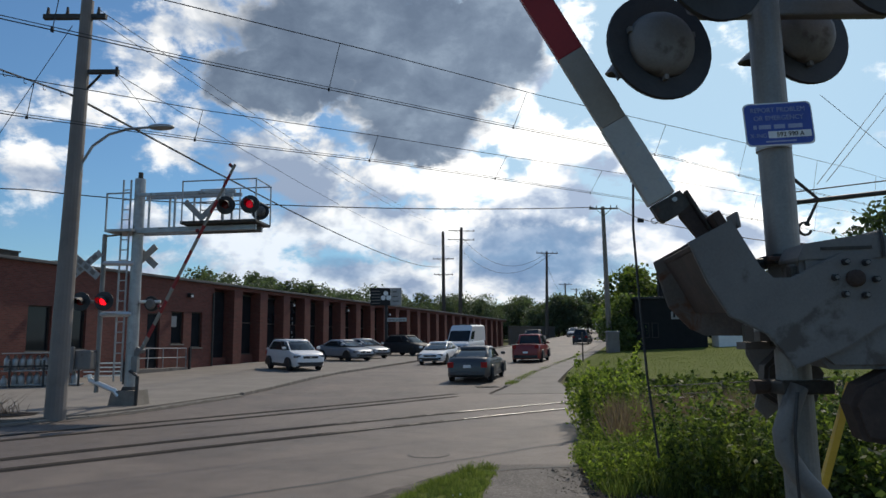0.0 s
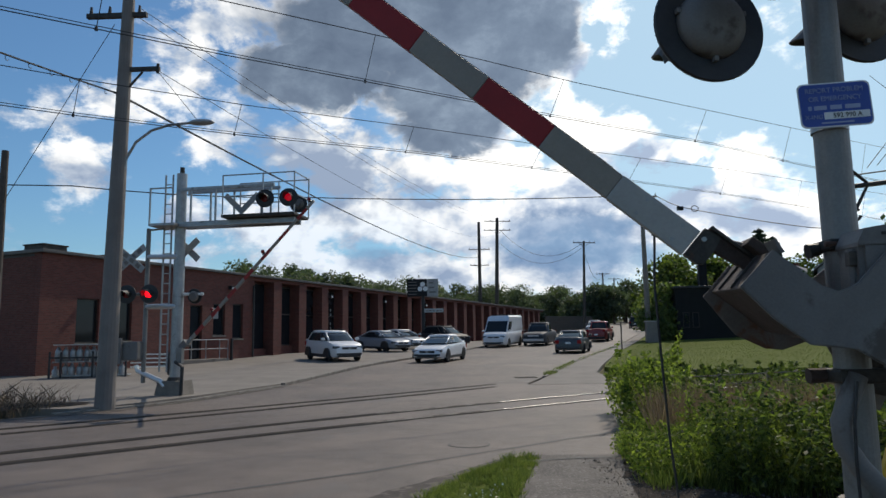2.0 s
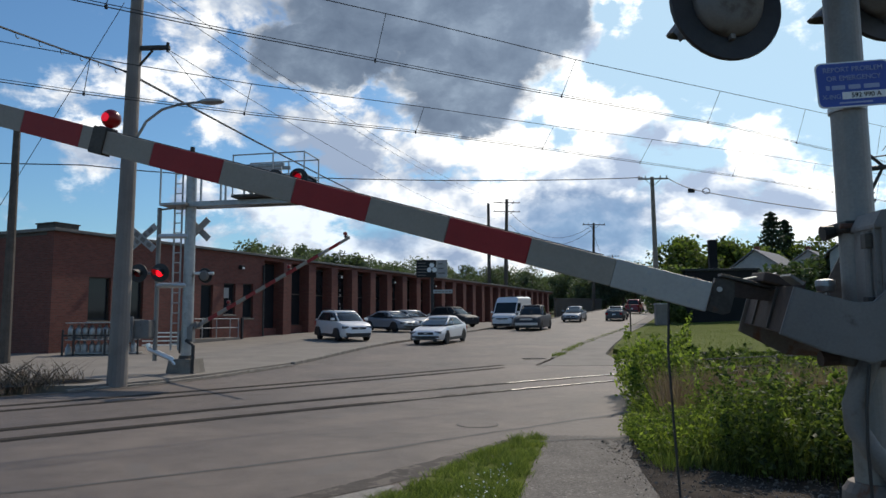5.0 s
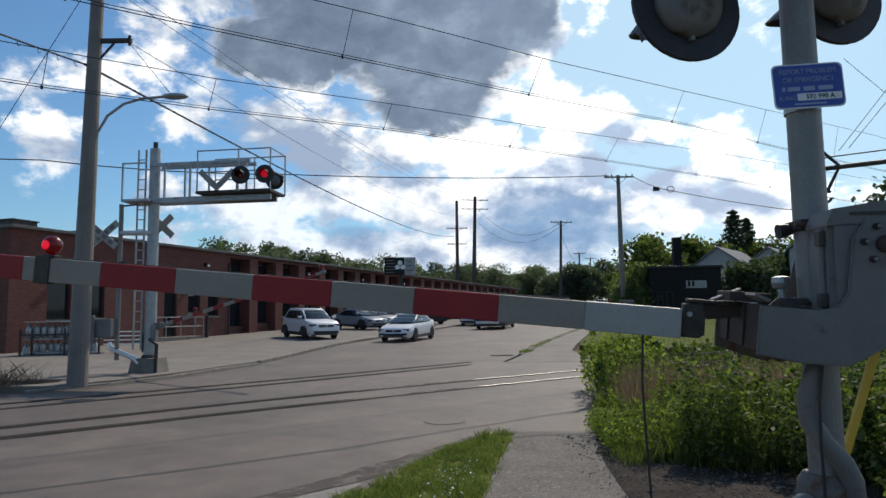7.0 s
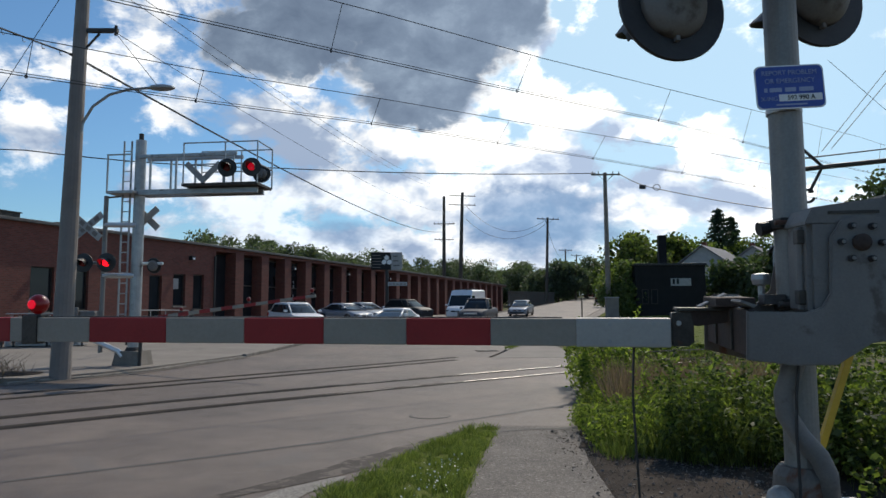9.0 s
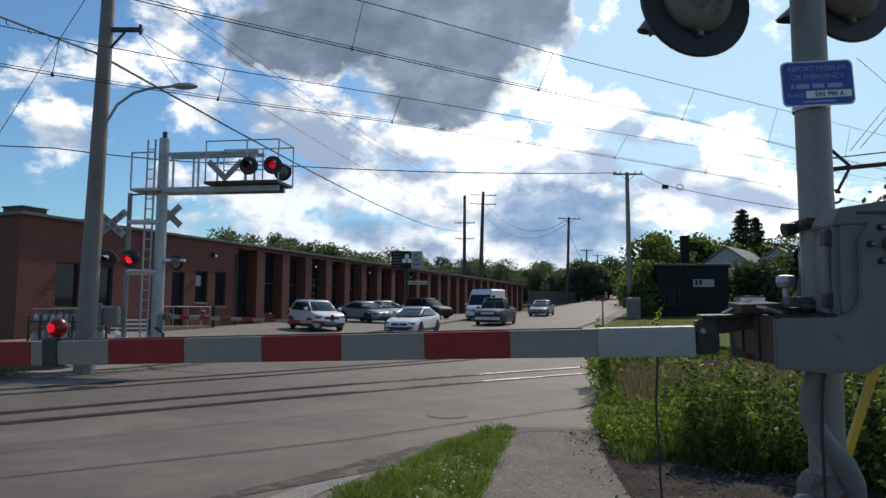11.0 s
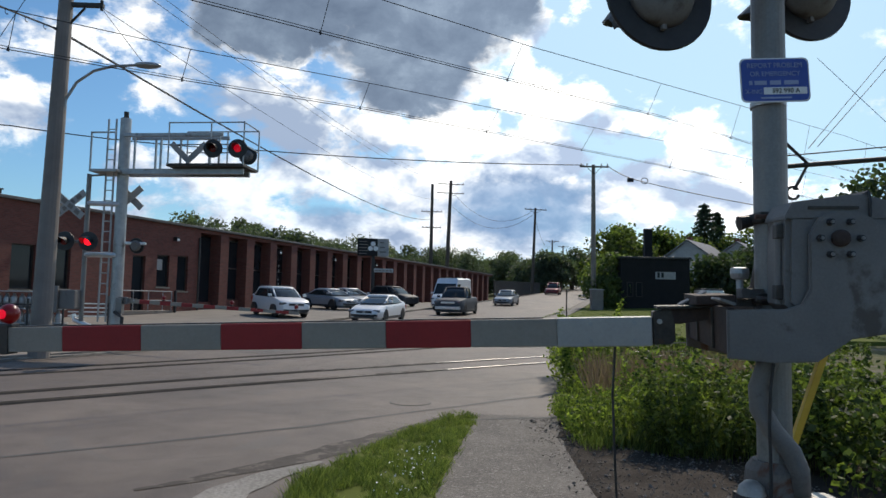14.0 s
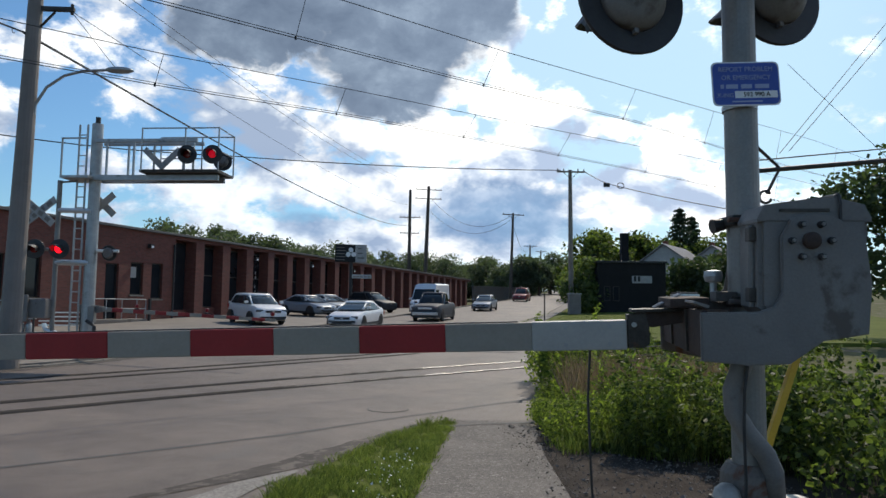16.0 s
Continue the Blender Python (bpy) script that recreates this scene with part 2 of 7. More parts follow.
def leaf_material(name, dark, light, through=0.45):
    m = bpy.data.materials.new(name)
    m.use_nodes = True
    n = Nodes(m.node_tree)
    r = n.add("ShaderNodeNewGeometry").outputs["Random Per Island"]
    at = n.add("ShaderNodeTexCoord").outputs["Object"]
    v = n.math("ADD", n.math("MULTIPLY", r, 0.6), n.math("MULTIPLY", n.noise(at, 0.9, 3), 0.4))
    col = n.ramp(v, [(0.2, dark), (0.8, light)])
    p = n.add("ShaderNodeBsdfPrincipled", Base_Color=col, Roughness=0.62)
    p.inputs["Specular IOR Level"].default_value = 0.4
    t = n.add("ShaderNodeBsdfTranslucent", Color=n.mix(1.0, col, (1.35, 1.6, 0.75), "MULTIPLY"))
    mixed = n.add("ShaderNodeMixShader", Fac=through)
    n.put(mixed.inputs[1], p.outputs[0])
    n.put(mixed.inputs[2], t.outputs[0])
    n.put(n.add("ShaderNodeOutputMaterial").inputs[0], mixed.outputs[0])
    return m


def glass_material(name, tint, rough=0.06):
    m = bpy.data.materials.new(name)
    m.use_nodes = True
    n = Nodes(m.node_tree)
    at = n.add("ShaderNodeTexCoord").outputs["Object"]
    col = n.mix(n.noise(at, 1.2, 3), tint, tuple(c * 1.8 for c in tint))
    p = n.add("ShaderNodeBsdfPrincipled", Base_Color=col, Roughness=rough)
    p.inputs["Specular IOR Level"].default_value = 0.3
    n.put(n.add("ShaderNodeOutputMaterial").inputs[0], p.outputs[0])
    return m


M_ASPHALT = asphalt_material()
M_BRICK = brick_material()
M_GROUND = surface("weedy ground", (0.07, 0.075, 0.035), (0.13, 0.13, 0.06), 0.6, 0.95, bump=0.6, fine=14, spots=(0.16, 0.14, 0.11), spot_scale=0.7, spot_at=0.55)
M_LAWN = surface("mown lawn", (0.08, 0.1, 0.02), (0.125, 0.145, 0.036), 0.5, 0.95, bump=0.25, fine=18, spots=(0.12, 0.13, 0.035), spot_scale=0.5)
for m_ in (M_GROUND, M_LAWN):
    for node_ in m_.node_tree.nodes:
        if node_.type == "BSDF_PRINCIPLED":
            node_.inputs["Specular IOR Level"].default_value = 0.08
M_CONCRETE = surface("pavement concrete", (0.145, 0.128, 0.109), (0.225, 0.202, 0.176), 0.7, 0.85, bump=0.25, fine=30, spots=(0.14, 0.127, 0.112), spot_scale=0.9)
M_KERB = surface("kerb stone", (0.12, 0.108, 0.09), (0.25, 0.228, 0.2), 2.0, 0.9, bump=0.4, fine=35, spots=(0.12, 0.11, 0.09), spot_scale=2.5)
M_PATH = surface("gritty path", (0.06, 0.053, 0.046), (0.215, 0.193, 0.167), 1.4, 0.95, bump=0.8, fine=48, spots=(0.26, 0.24, 0.21), spot_scale=26, spot_at=0.56, grain_share=0.62)
M_GRIT = surface("dark gravel", (0.023, 0.019, 0.016), (0.078, 0.065, 0.054), 3.0, 0.95, bump=0.9, fine=45)
# rail steels: rust and groove shade in the dull one, sun glint in the brighter two
M_RAILDULL = surface("rusty, groove-shaded rail steel", (0.05, 0.042, 0.036), (0.11, 0.094, 0.08), 3.0, 0.85, metal=0.0, bump=0.1)
M_RAILGLINT = surface("worn rail steel with glint", (0.3, 0.285, 0.27), (0.5, 0.48, 0.46), 3.0, 0.46, metal=1.0, bump=0.05)
M_HALFGLINT = surface("half-glinting rail steel", (0.12, 0.105, 0.092), (0.34, 0.315, 0.29), 1.2, 0.6, metal=0.6, bump=0.05, spots=(0.08, 0.066, 0.056), spot_scale=2.2, spot_at=0.5)
M_GROOVE = surface("grimy rail groove", (0.012, 0.011, 0.01), (0.036, 0.032, 0.029), 2.0, 0.9)
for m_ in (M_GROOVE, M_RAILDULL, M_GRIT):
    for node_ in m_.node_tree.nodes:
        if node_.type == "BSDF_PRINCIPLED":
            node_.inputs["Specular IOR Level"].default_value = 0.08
M_GALV = surface("galvanised steel", (0.27, 0.28, 0.285), (0.42, 0.43, 0.44), 5.0, 0.45, metal=0.7, bump=0.08, spots=(0.2, 0.2, 0.2), spot_scale=3)
M_ALU = surface("dull aluminium paint", (0.165, 0.162, 0.157), (0.25, 0.246, 0.238), 4.0, 0.5, metal=0.35, bump=0.08, fine=80, spots=(0.14, 0.135, 0.125), spot_scale=3.5, spot_at=0.6)
M_CAST = surface("weathered cast housing", (0.13, 0.124, 0.119), (0.2, 0.192, 0.184), 3.0, 0.65, metal=0.1, bump=0.15, fine=90, spots=(0.092, 0.08, 0.07), spot_scale=2.6, spot_at=0.57)
M_BOX = surface("dull galvanised casting", (0.24, 0.225, 0.205), (0.4, 0.385, 0.36), 6.0, 0.45, metal=0.3, bump=0.15, fine=70, spots=(0.13, 0.095, 0.07), spot_scale=9, spot_at=0.6)
M_BLACK = surface("black paint", (0.012, 0.012, 0.014), (0.03, 0.03, 0.032), 5.0, 0.5, bump=0.05)
M_DARKSTEEL = surface("dark grimy steel", (0.03, 0.028, 0.026), (0.09, 0.08, 0.07), 6.0, 0.6, metal=0.5, bump=0.2, spots=(0.12, 0.06, 0.035), spot_scale=5)
M_RUSTY = surface("rust-streaked grey steel", (0.1, 0.088, 0.08), (0.19, 0.17, 0.155), 4.0, 0.7, metal=0.3, bump=0.25, spots=(0.13, 0.06, 0.035), spot_scale=4, spot_at=0.55)
M_ARMWHITE = surface("white reflective sheeting", (0.225, 0.2, 0.17), (0.3, 0.27, 0.232), 2.0, 0.6, bump=0.03, fine=60, spots=(0.5, 0.49, 0.47), spot_scale=3.0, spot_at=0.64)
M_ARMRED = surface("red reflective sheeting", (0.22, 0.008, 0.01), (0.3, 0.013, 0.015), 2.5, 0.6, bump=0.03, fine=60, spots=(0.36, 0.02, 0.02), spot_scale=3.0)
M_ARMSLEEVE = surface("bare aluminium sleeve", (0.33, 0.322, 0.305), (0.42, 0.41, 0.39), 5.0, 0.55, metal=0.25, bump=0.05)
M_SIGNBLUE = surface("blue sign face", (0.02, 0.055, 0.3), (0.035, 0.085, 0.38), 3.0, 0.45, bump=0.02)
M_WHITE = surface("white paint", (0.66, 0.67, 0.68), (0.8, 0.8, 0.8), 3.0, 0.45, bump=0.03)
M_LETTER = surface("sign lettering", (0.24, 0.29, 0.46), (0.34, 0.39, 0.55), 3.0, 0.5, bump=0.0)
M_YELLOW = surface("yellow paint", (0.55, 0.34, 0.02), (0.7, 0.45, 0.04), 4.0, 0.5, bump=0.05)
M_REDLIT = surface("lit red lens", (0.5, 0.0, 0.0), (0.6, 0.01, 0.01), 8.0, 0.2, emit=((1.0, 0.004, 0.012), 3.0))
M_REDFAR = surface("dim lit red lens", (0.3, 0.0, 0.0), (0.4, 0.01, 0.01), 8.0, 0.25, emit=((1.0, 0.01, 0.04), 0.32))
M_REDDIM = surface("unlit red lens", (0.12, 0.004, 0.004), (0.2, 0.01, 0.01), 8.0, 0.15)
M_REDGLOW = surface("red lamp cap", (0.035, 0.0003, 0.0012), (0.06, 0.0006, 0.002), 14.0, 0.3, emit=((1.0, 0.001, 0.01), 0.03))
M_REDSOFT = surface("glowing red bulb", (0.2, 0.0, 0.004), (0.3, 0.001, 0.006), 14.0, 0.3, emit=((1.0, 0.002, 0.03), 0.6))
M_PIPE = surface("bright galvanised pipe", (0.62, 0.62, 0.61), (0.8, 0.8, 0.79), 4.0, 0.34, metal=0.85, bump=0.05)
M_POLE = surface("weathered pole wood", (0.17, 0.145, 0.12), (0.28, 0.245, 0.21), 3.0, 0.9, bump=0.4, fine=25)
M_POLEDARK = surface("creosoted pole wood", (0.06, 0.05, 0.042), (0.12, 0.1, 0.085), 3.0, 0.9, bump=0.4, fine=25)
M_STEELPOLE = surface("grey steel pole", (0.15, 0.133, 0.122), (0.235, 0.213, 0.196), 1.5, 0.7, metal=0.15, bump=0.1, spots=(0.2, 0.17, 0.15), spot_scale=2)
M_WIRE = surface("weathered cable", (0.012, 0.012, 0.013), (0.025, 0.025, 0.026), 5.0, 0.6, bump=0.0)
M_GLASS = glass_material("dark window glass", (0.012, 0.014, 0.017), 0.05)
M_CARGLASS = glass_material("tinted car glass", (0.015, 0.018, 0.02), 0.04)
M_FRAME = surface("bronze window frame", (0.03, 0.026, 0.022), (0.06, 0.052, 0.045), 5.0, 0.5, metal=0.4, bump=0.05)
M_ROOF = surface("dark roofing", (0.06, 0.058, 0.056), (0.11, 0.105, 0.1), 1.0, 0.9, bump=0.3)
M_COPING = surface("metal coping", (0.09, 0.085, 0.08), (0.16, 0.152, 0.145), 2.0, 0.6, metal=0.3, bump=0.05)
M_BARK = surface("bark", (0.07, 0.055, 0.042), (0.15, 0.12, 0.09), 5.0, 0.95, bump=0.7, fine=20)
M_LEAF = leaf_material("tree leaves", (0.03, 0.046, 0.024), (0.075, 0.098, 0.05), 0.42)
M_WEED = leaf_material("weed leaves", (0.026, 0.05, 0.012), (0.25, 0.285, 0.07), 0.6)
M_IVY = leaf_material("shrub leaves", (0.011, 0.024, 0.007), (0.175, 0.21, 0.056), 0.46)
M_BUSH = leaf_material("pale bush leaves", (0.06, 0.09, 0.032), (0.17, 0.2, 0.075), 0.5)
M_BLADE = leaf_material("grass blades", (0.045, 0.07, 0.018), (0.205, 0.225, 0.085), 0.5)
M_DRY = leaf_material("dry grass", (0.14, 0.088, 0.078), (0.27, 0.185, 0.165), 0.3)
M_TURF = leaf_material("lawn blades", (0.085, 0.108, 0.024), (0.135, 0.155, 0.04), 0.35)
# distance haze is mixed into this leaf colour, paler and bluer
M_HAZELEAF = leaf_material("haze-tinted belt leaves", (0.055, 0.07, 0.05), (0.125, 0.148, 0.1), 0.42)
M_RUST = surface("brown rusted steel", (0.034, 0.024, 0.02), (0.082, 0.054, 0.044), 5.0, 0.85, metal=0.1, bump=0.3, spots=(0.045, 0.038, 0.036), spot_scale=6)
M_BOARD = surface("weathered board", (0.24, 0.24, 0.235), (0.38, 0.38, 0.37), 3.0, 0.6, bump=0.05)
M_NEEDLE = leaf_material("conifer needles", (0.018, 0.032, 0.02), (0.045, 0.07, 0.038), 0.25)
M_SIDING = surface("pale siding", (0.3, 0.3, 0.3), (0.42, 0.42, 0.41), 2.0, 0.8, bump=0.1)
M_SHINGLE = surface("grey shingles", (0.14, 0.14, 0.145), (0.24, 0.24, 0.245), 2.0, 0.9, bump=0.3)
M_BLACKWALL = surface("black painted wall", (0.006, 0.006, 0.007), (0.014, 0.014, 0.015), 1.5, 0.95, bump=0.1)
M_TYRE = surface("tyre rubber", (0.012, 0.012, 0.012), (0.03, 0.03, 0.03), 9.0, 0.9, bump=0.1)
M_RIM = surface("alloy rim", (0.4, 0.4, 0.42), (0.6, 0.6, 0.62), 8.0, 0.3, metal=0.8, bump=0.02)
M_LAMP = surface("clear headlamp", (0.1, 0.11, 0.125), (0.3, 0.32, 0.35), 9.0, 0.08, metal=0.5, bump=0.0)
M_TAIL = surface("red tail lamp", (0.25, 0.008, 0.008), (0.4, 0.015, 0.015), 9.0, 0.15, bump=0.0)
M_PLASTIC = surface("black plastic", (0.015, 0.015, 0.016), (0.035, 0.035, 0.036), 6.0, 0.6, bump=0.05)
M_SIGNDARK = surface("dark sign panel", (0.008, 0.009, 0.01), (0.016, 0.017, 0.018), 3.0, 0.85, bump=0.0)


def paint(name, c):
    dull = max(c) < 0.05
    return surface(name, tuple(v * 0.9 for v in c), c, 1.5, 0.6 if dull else 0.38, metal=0.0 if dull else 0.12, bump=0.0, coat=0.0 if dull else 0.25)


# ---- mesh helpers ----


def finish(ob, bm, mat, smooth=False):
    mats = mat if isinstance(mat, (list, tuple)) else [mat]
    for m in mats:
        ob.data.materials.append(m)
    if smooth:
        for f in bm.faces:
            f.smooth = True
    bm.to_mesh(ob.data)
    bm.free()
    return ob


def part(name, bm, mat, parent=None, label="", m=None, smooth=False):
    ob = new(name, bpy.data.meshes.new(name))
    finish(ob, bm, mat, smooth)
    ob.parent = parent
    if m is not None:
        ob.matrix_basis = m
    return tagged(ob, label)


def thing(name, label, category, m=None, group="", kind=""):
    ob = new(name)
    ob.empty_display_size = 0.2
    if m is not None:
        ob.matrix_basis = m
    return tagged(ob, label, category, group, kind)


def box(bm, lo, hi, m=None, bevel=0.0):
    lo, hi = Vector(lo), Vector(hi)
    made = bmesh.ops.create_cube(bm, size=1.0, matrix=Matrix.Translation((lo + hi) / 2) @ Matrix.Diagonal((*(hi - lo), 1)))
    verts = made["verts"]
    if bevel:
        edges = list({e for v in verts for e in v.link_edges})
        verts = [v for f in bmesh.ops.bevel(bm, geom=edges, offset=bevel, segments=2, affect="EDGES", profile=0.6)["faces"] for v in f.verts] + [v for v in verts if v.is_valid]
        verts = list(set(verts))
    if m is not None:
        bmesh.ops.transform(bm, matrix=m, verts=verts)
    return bm


def boxes(*items, bevel=0.0):
    bm = bmesh.new()
    for lo, hi in items:
        box(bm, lo, hi, bevel=bevel)
    return bm


def tube(bm, a, b, r0, r1=None, sides=12):
    a, b = Vector(a), Vector(b)
    d = b - a
    m = Matrix.Translation((a + b) / 2) @ d.to_track_quat("Z", "Y").to_matrix().to_4x4()
    bmesh.ops.create_cone(bm, cap_ends=True, segments=sides, radius1=r0, radius2=r0 if r1 is None else r1, depth=d.length, matrix=m)
    return bm


def pipe(bm, pts, r, sides=8):
    pts = [Vector(p) for p in pts]
    rings = []
    q, last = None, None
    for i, p in enumerate(pts):
        d = (pts[min(i + 1, len(pts) - 1)] - pts[max(i - 1, 0)]).normalized()
        q = d.to_track_quat("Z", "Y").to_matrix() if q is None else last.rotation_difference(d).to_matrix() @ q
        last = d
        rings.append([bm.verts.new(p + q @ Vector((math.cos(k * 2 * math.pi / sides) * r, math.sin(k * 2 * math.pi / sides) * r, 0))) for k in range(sides)])
    for a, b in zip(rings, rings[1:]):
        for k in range(sides):
            bm.faces.new((a[k], a[(k + 1) % sides], b[(k + 1) % sides], b[k]))
    bm.faces.new(rings[0][::-1])
    bm.faces.new(rings[-1])
    return bm


def plate(bm, outline, y0, y1, bevel=0.0):
    """A flat plate: an outline in x and z, from y0 to y1."""
    a = [bm.verts.new((x, y0, z)) for x, z in outline]
    b = [bm.verts.new((x, y1, z)) for x, z in outline]
    fs = [bm.faces.new(a), bm.faces.new(b[::-1])]
    for k in range(len(a)):
        j = (k + 1) % len(a)
        fs.append(bm.faces.new((a[k], b[k], b[j], a[j])))
    bmesh.ops.recalc_face_normals(bm, faces=fs)
    if bevel:
        bmesh.ops.bevel(bm, geom=list({e for f in fs[:2] for e in f.edges}), offset=bevel, segments=2, affect="EDGES")
    return bm


def lathe(bm, profile, m=None, sides=24):
    """A round body: profile of (radius, height) round the z axis."""
    rings = []
    for r, z in profile:
        rings.append([bm.verts.new((r * math.cos(k * 2 * math.pi / sides), r * math.sin(k * 2 * math.pi / sides), z)) for k in range(sides)])
    fs = []
    for a, b in zip(rings, rings[1:]):
        for k in range(sides):
            fs.append(bm.faces.new((a[k], a[(k + 1) % sides], b[(k + 1) % sides], b[k])))
    fs.append(bm.faces.new(rings[0][::-1]))
    fs.append(bm.faces.new(rings[-1]))
    if m is not None:
        bmesh.ops.transform(bm, matrix=m, verts=[v for r in rings for v in r])
    return bm


def from_arrays(name, verts, faces, mat, kind_label=None, parent=None):
    me = bpy.data.meshes.new(name)
    me.from_pydata([tuple(v) for v in verts], [], faces)
    me.materials.append(mat)
    ob = new(name, me)
    ob.parent = parent
    return ob


def leaves(rng, centres, size, up=0.3, long=1.6):
    """Many small folded leaves round the centres: arrays of vertices and faces."""
    n = len(centres)
    d = rng.normal(size=(n, 3))
    d[:, 2] = d[:, 2] * 0.7 + up
    d /= np.linalg.norm(d, axis=1)[:, None]
    e = np.cross(d, rng.normal(size=(n, 3)))
    e /= np.linalg.norm(e, axis=1)[:, None]
    s = size * rng.uniform(0.6, 1.4, (n, 1))
    tip, side = d * s * long / 2, e * s / 2
    v = np.stack([centres - tip, centres + side, centres + tip, centres - side], 1).reshape(-1, 3)
    f = [(4 * i, 4 * i + 1, 4 * i + 2, 4 * i + 3) for i in range(n)]
    return v, f

# ---- the lie of the land ----


def street_z(y):
    return float(np.interp(y, [0, 25, 33, 40, 48, 58, 66, 100, 130, 200, 320], [0, 0, 0.28, 0.42, 0.58, 0.82, 1.08, 2.4, 3.6, 6.2, 8]))


def plaza_z(y):
    return float(np.interp(y, [0, 22, 35, 47, 65, 110, 200], [0, 0.0, 0.3, 0.66, 0.95, 1.4, 4.0]))


def left_kerb(y):
    return float(np.interp(y, [8, 14.8, 17, 19.1, 21.8, 25, 28.5, 35.3, 60, 101, 200], [-18, -10.3, -8.85, -8.0, -7.45, -6.75, -6.2, -5.0, 1.4, 15.5, 46]))


def right_kerb(y):
    return 2.5 + 0.3 * (y - 27.2)


def facade_x(y):
    return -18.66 + 0.366 * (y - 29)


def land_z(x, y):
    k = min(max((left_kerb(y) - x) / 3.0, 0), 1)
    z = street_z(y) * (1 - k) + plaza_z(y) * k
    r = min(max((x - right_kerb(y)) / 25.0, 0), 1)
    return z + r * min(max((y - 35) / 60.0, 0), 1) * 2.0


def sheet(name, xs_of_y, ys, lift, mat, label, category, thick=0.25, across=8, zf=land_z):
    """A strip of ground that follows the land, with depth."""
    bm = bmesh.new()
    rows = []
    for y in ys:
        x0, x1 = xs_of_y(y)
        rows.append([bm.verts.new((x0 + (x1 - x0) * k / across, y, zf(x0 + (x1 - x0) * k / across, y) + lift)) for k in range(across + 1)])
    for a, b in zip(rows, rows[1:]):
        for k in range(across):
            bm.faces.new((a[k], a[k + 1], b[k + 1], b[k]))
    edge = [e for e in bm.edges if e.is_boundary]
    low = bmesh.ops.extrude_edge_only(bm, edges=edge)["geom"]
    for v in low:
        if isinstance(v, bmesh.types.BMVert):
            v.co.z -= thick
    bmesh.ops.recalc_face_normals(bm, faces=bm.faces)
    ob = part(name, bm, mat)
    return tagged(ob, label, category, kind="structure")


def steps(a, b, n):
    return [a + (b - a) * i / n for i in range(n + 1)]


def build_ground():
    xs = [-2500, -900, -400, -200, -120, -80] + steps(-60, 60, 60) + [80, 120, 200, 400, 900, 2500]
    ys = [-2500, -600, -150, -60, -30] + steps(-15, 150, 82) + [170, 200, 260, 400, 900, 3500]
    bm = bmesh.new()
    rows = [[bm.verts.new((x, y, land_z(x, y) - 0.06 + (0.05 * noise.noise((x * 0.4, y * 0.4, 0)) - 0.05 if y > -16 else 0))) for x in xs] for y in ys]
    for a, b in zip(rows, rows[1:]):
        for k in range(len(xs) - 1):
            bm.faces.new((a[k], a[k + 1], b[k + 1], b[k]))
    tagged(part("ground", bm, M_GROUND, smooth=True), "weedy ground of grass and bare earth", "ground", kind="structure")


build_ground()
# crossing apron: flat asphalt round the rails
bm = bmesh.new()
edge = [(-60, -40), (-3.0, -40), (-1.6, 0), (-1.02, 6.2), (-0.3, 8.3), (0.6, 9.9), (1.95, 9.9), (2.5, 12.4), (4.7, 22.9), (4.2, 24.6), (2.0, 24.6), (-6.84, 24.6), (-7.45, 21.8), (-8.0, 19.1), (-8.85, 17.0), (-10.3, 14.8), (-13.5, 12.0), (-60, -28)]
top = [bm.verts.new((x, y, 0.0)) for x, y in edge]
bm.faces.new(top)
low = [bm.verts.new((x, y, -0.3)) for x, y in edge]
for i in range(len(edge)):
    j = (i + 1) % len(edge)
    bm.faces.new((top[i], low[i], low[j], top[j]))
bmesh.ops.recalc_face_normals(bm, faces=bm.faces)
tagged(part("road_crossing", bm, M_ASPHALT), "worn grey asphalt paved round two tram tracks", "road", kind="structure")
sheet("road_street", lambda y: (left_kerb(y), right_kerb(y)), [24.6, 27, 30] + steps(33, 140, 36) + [170, 210, 300], 0.0, M_ASPHALT, "worn grey asphalt street climbing away from the crossing", "road", across=6, zf=lambda x, y: street_z(y))
sheet("pavement_plaza", lambda y: (facade_x(y) - 0.5 if y > 29 else -22.0, left_kerb(y) - 0.16), [16.4, 18, 20, 22, 25] + steps(28, 112, 42), 0.09, M_CONCRETE, "pale concrete forecourt along the brick building", "pavement", across=6)
sheet("pavement_right", lambda y: (right_kerb(y) + 0.16, right_kerb(y) + float(np.interp(y, [27, 28, 33, 45], [3.0, 1.9, 1.7, 1.2]))), [24.3, 26, 27.6] + steps(29, 140, 40), 0.08, M_CONCRETE, "worn concrete pavement beside the street", "pavement", across=2, zf=lambda x, y: land_z(x, y) - 0.072 * min(1, max(0, 1 - (y - 27.6) / 5)))
sheet("lawn", lambda y: (right_kerb(y) + float(np.interp(y, [29.5, 30.3, 31.2, 33.5, 45], [3.4, 2.4, 1.94, 1.74, 1.24])), right_kerb(y) + 26), [29.5, 30.3, 31.2, 32.2] + steps(34, 75, 20), 0.06, M_LAWN, "short green lawn behind the pavement", "lawn", across=8)


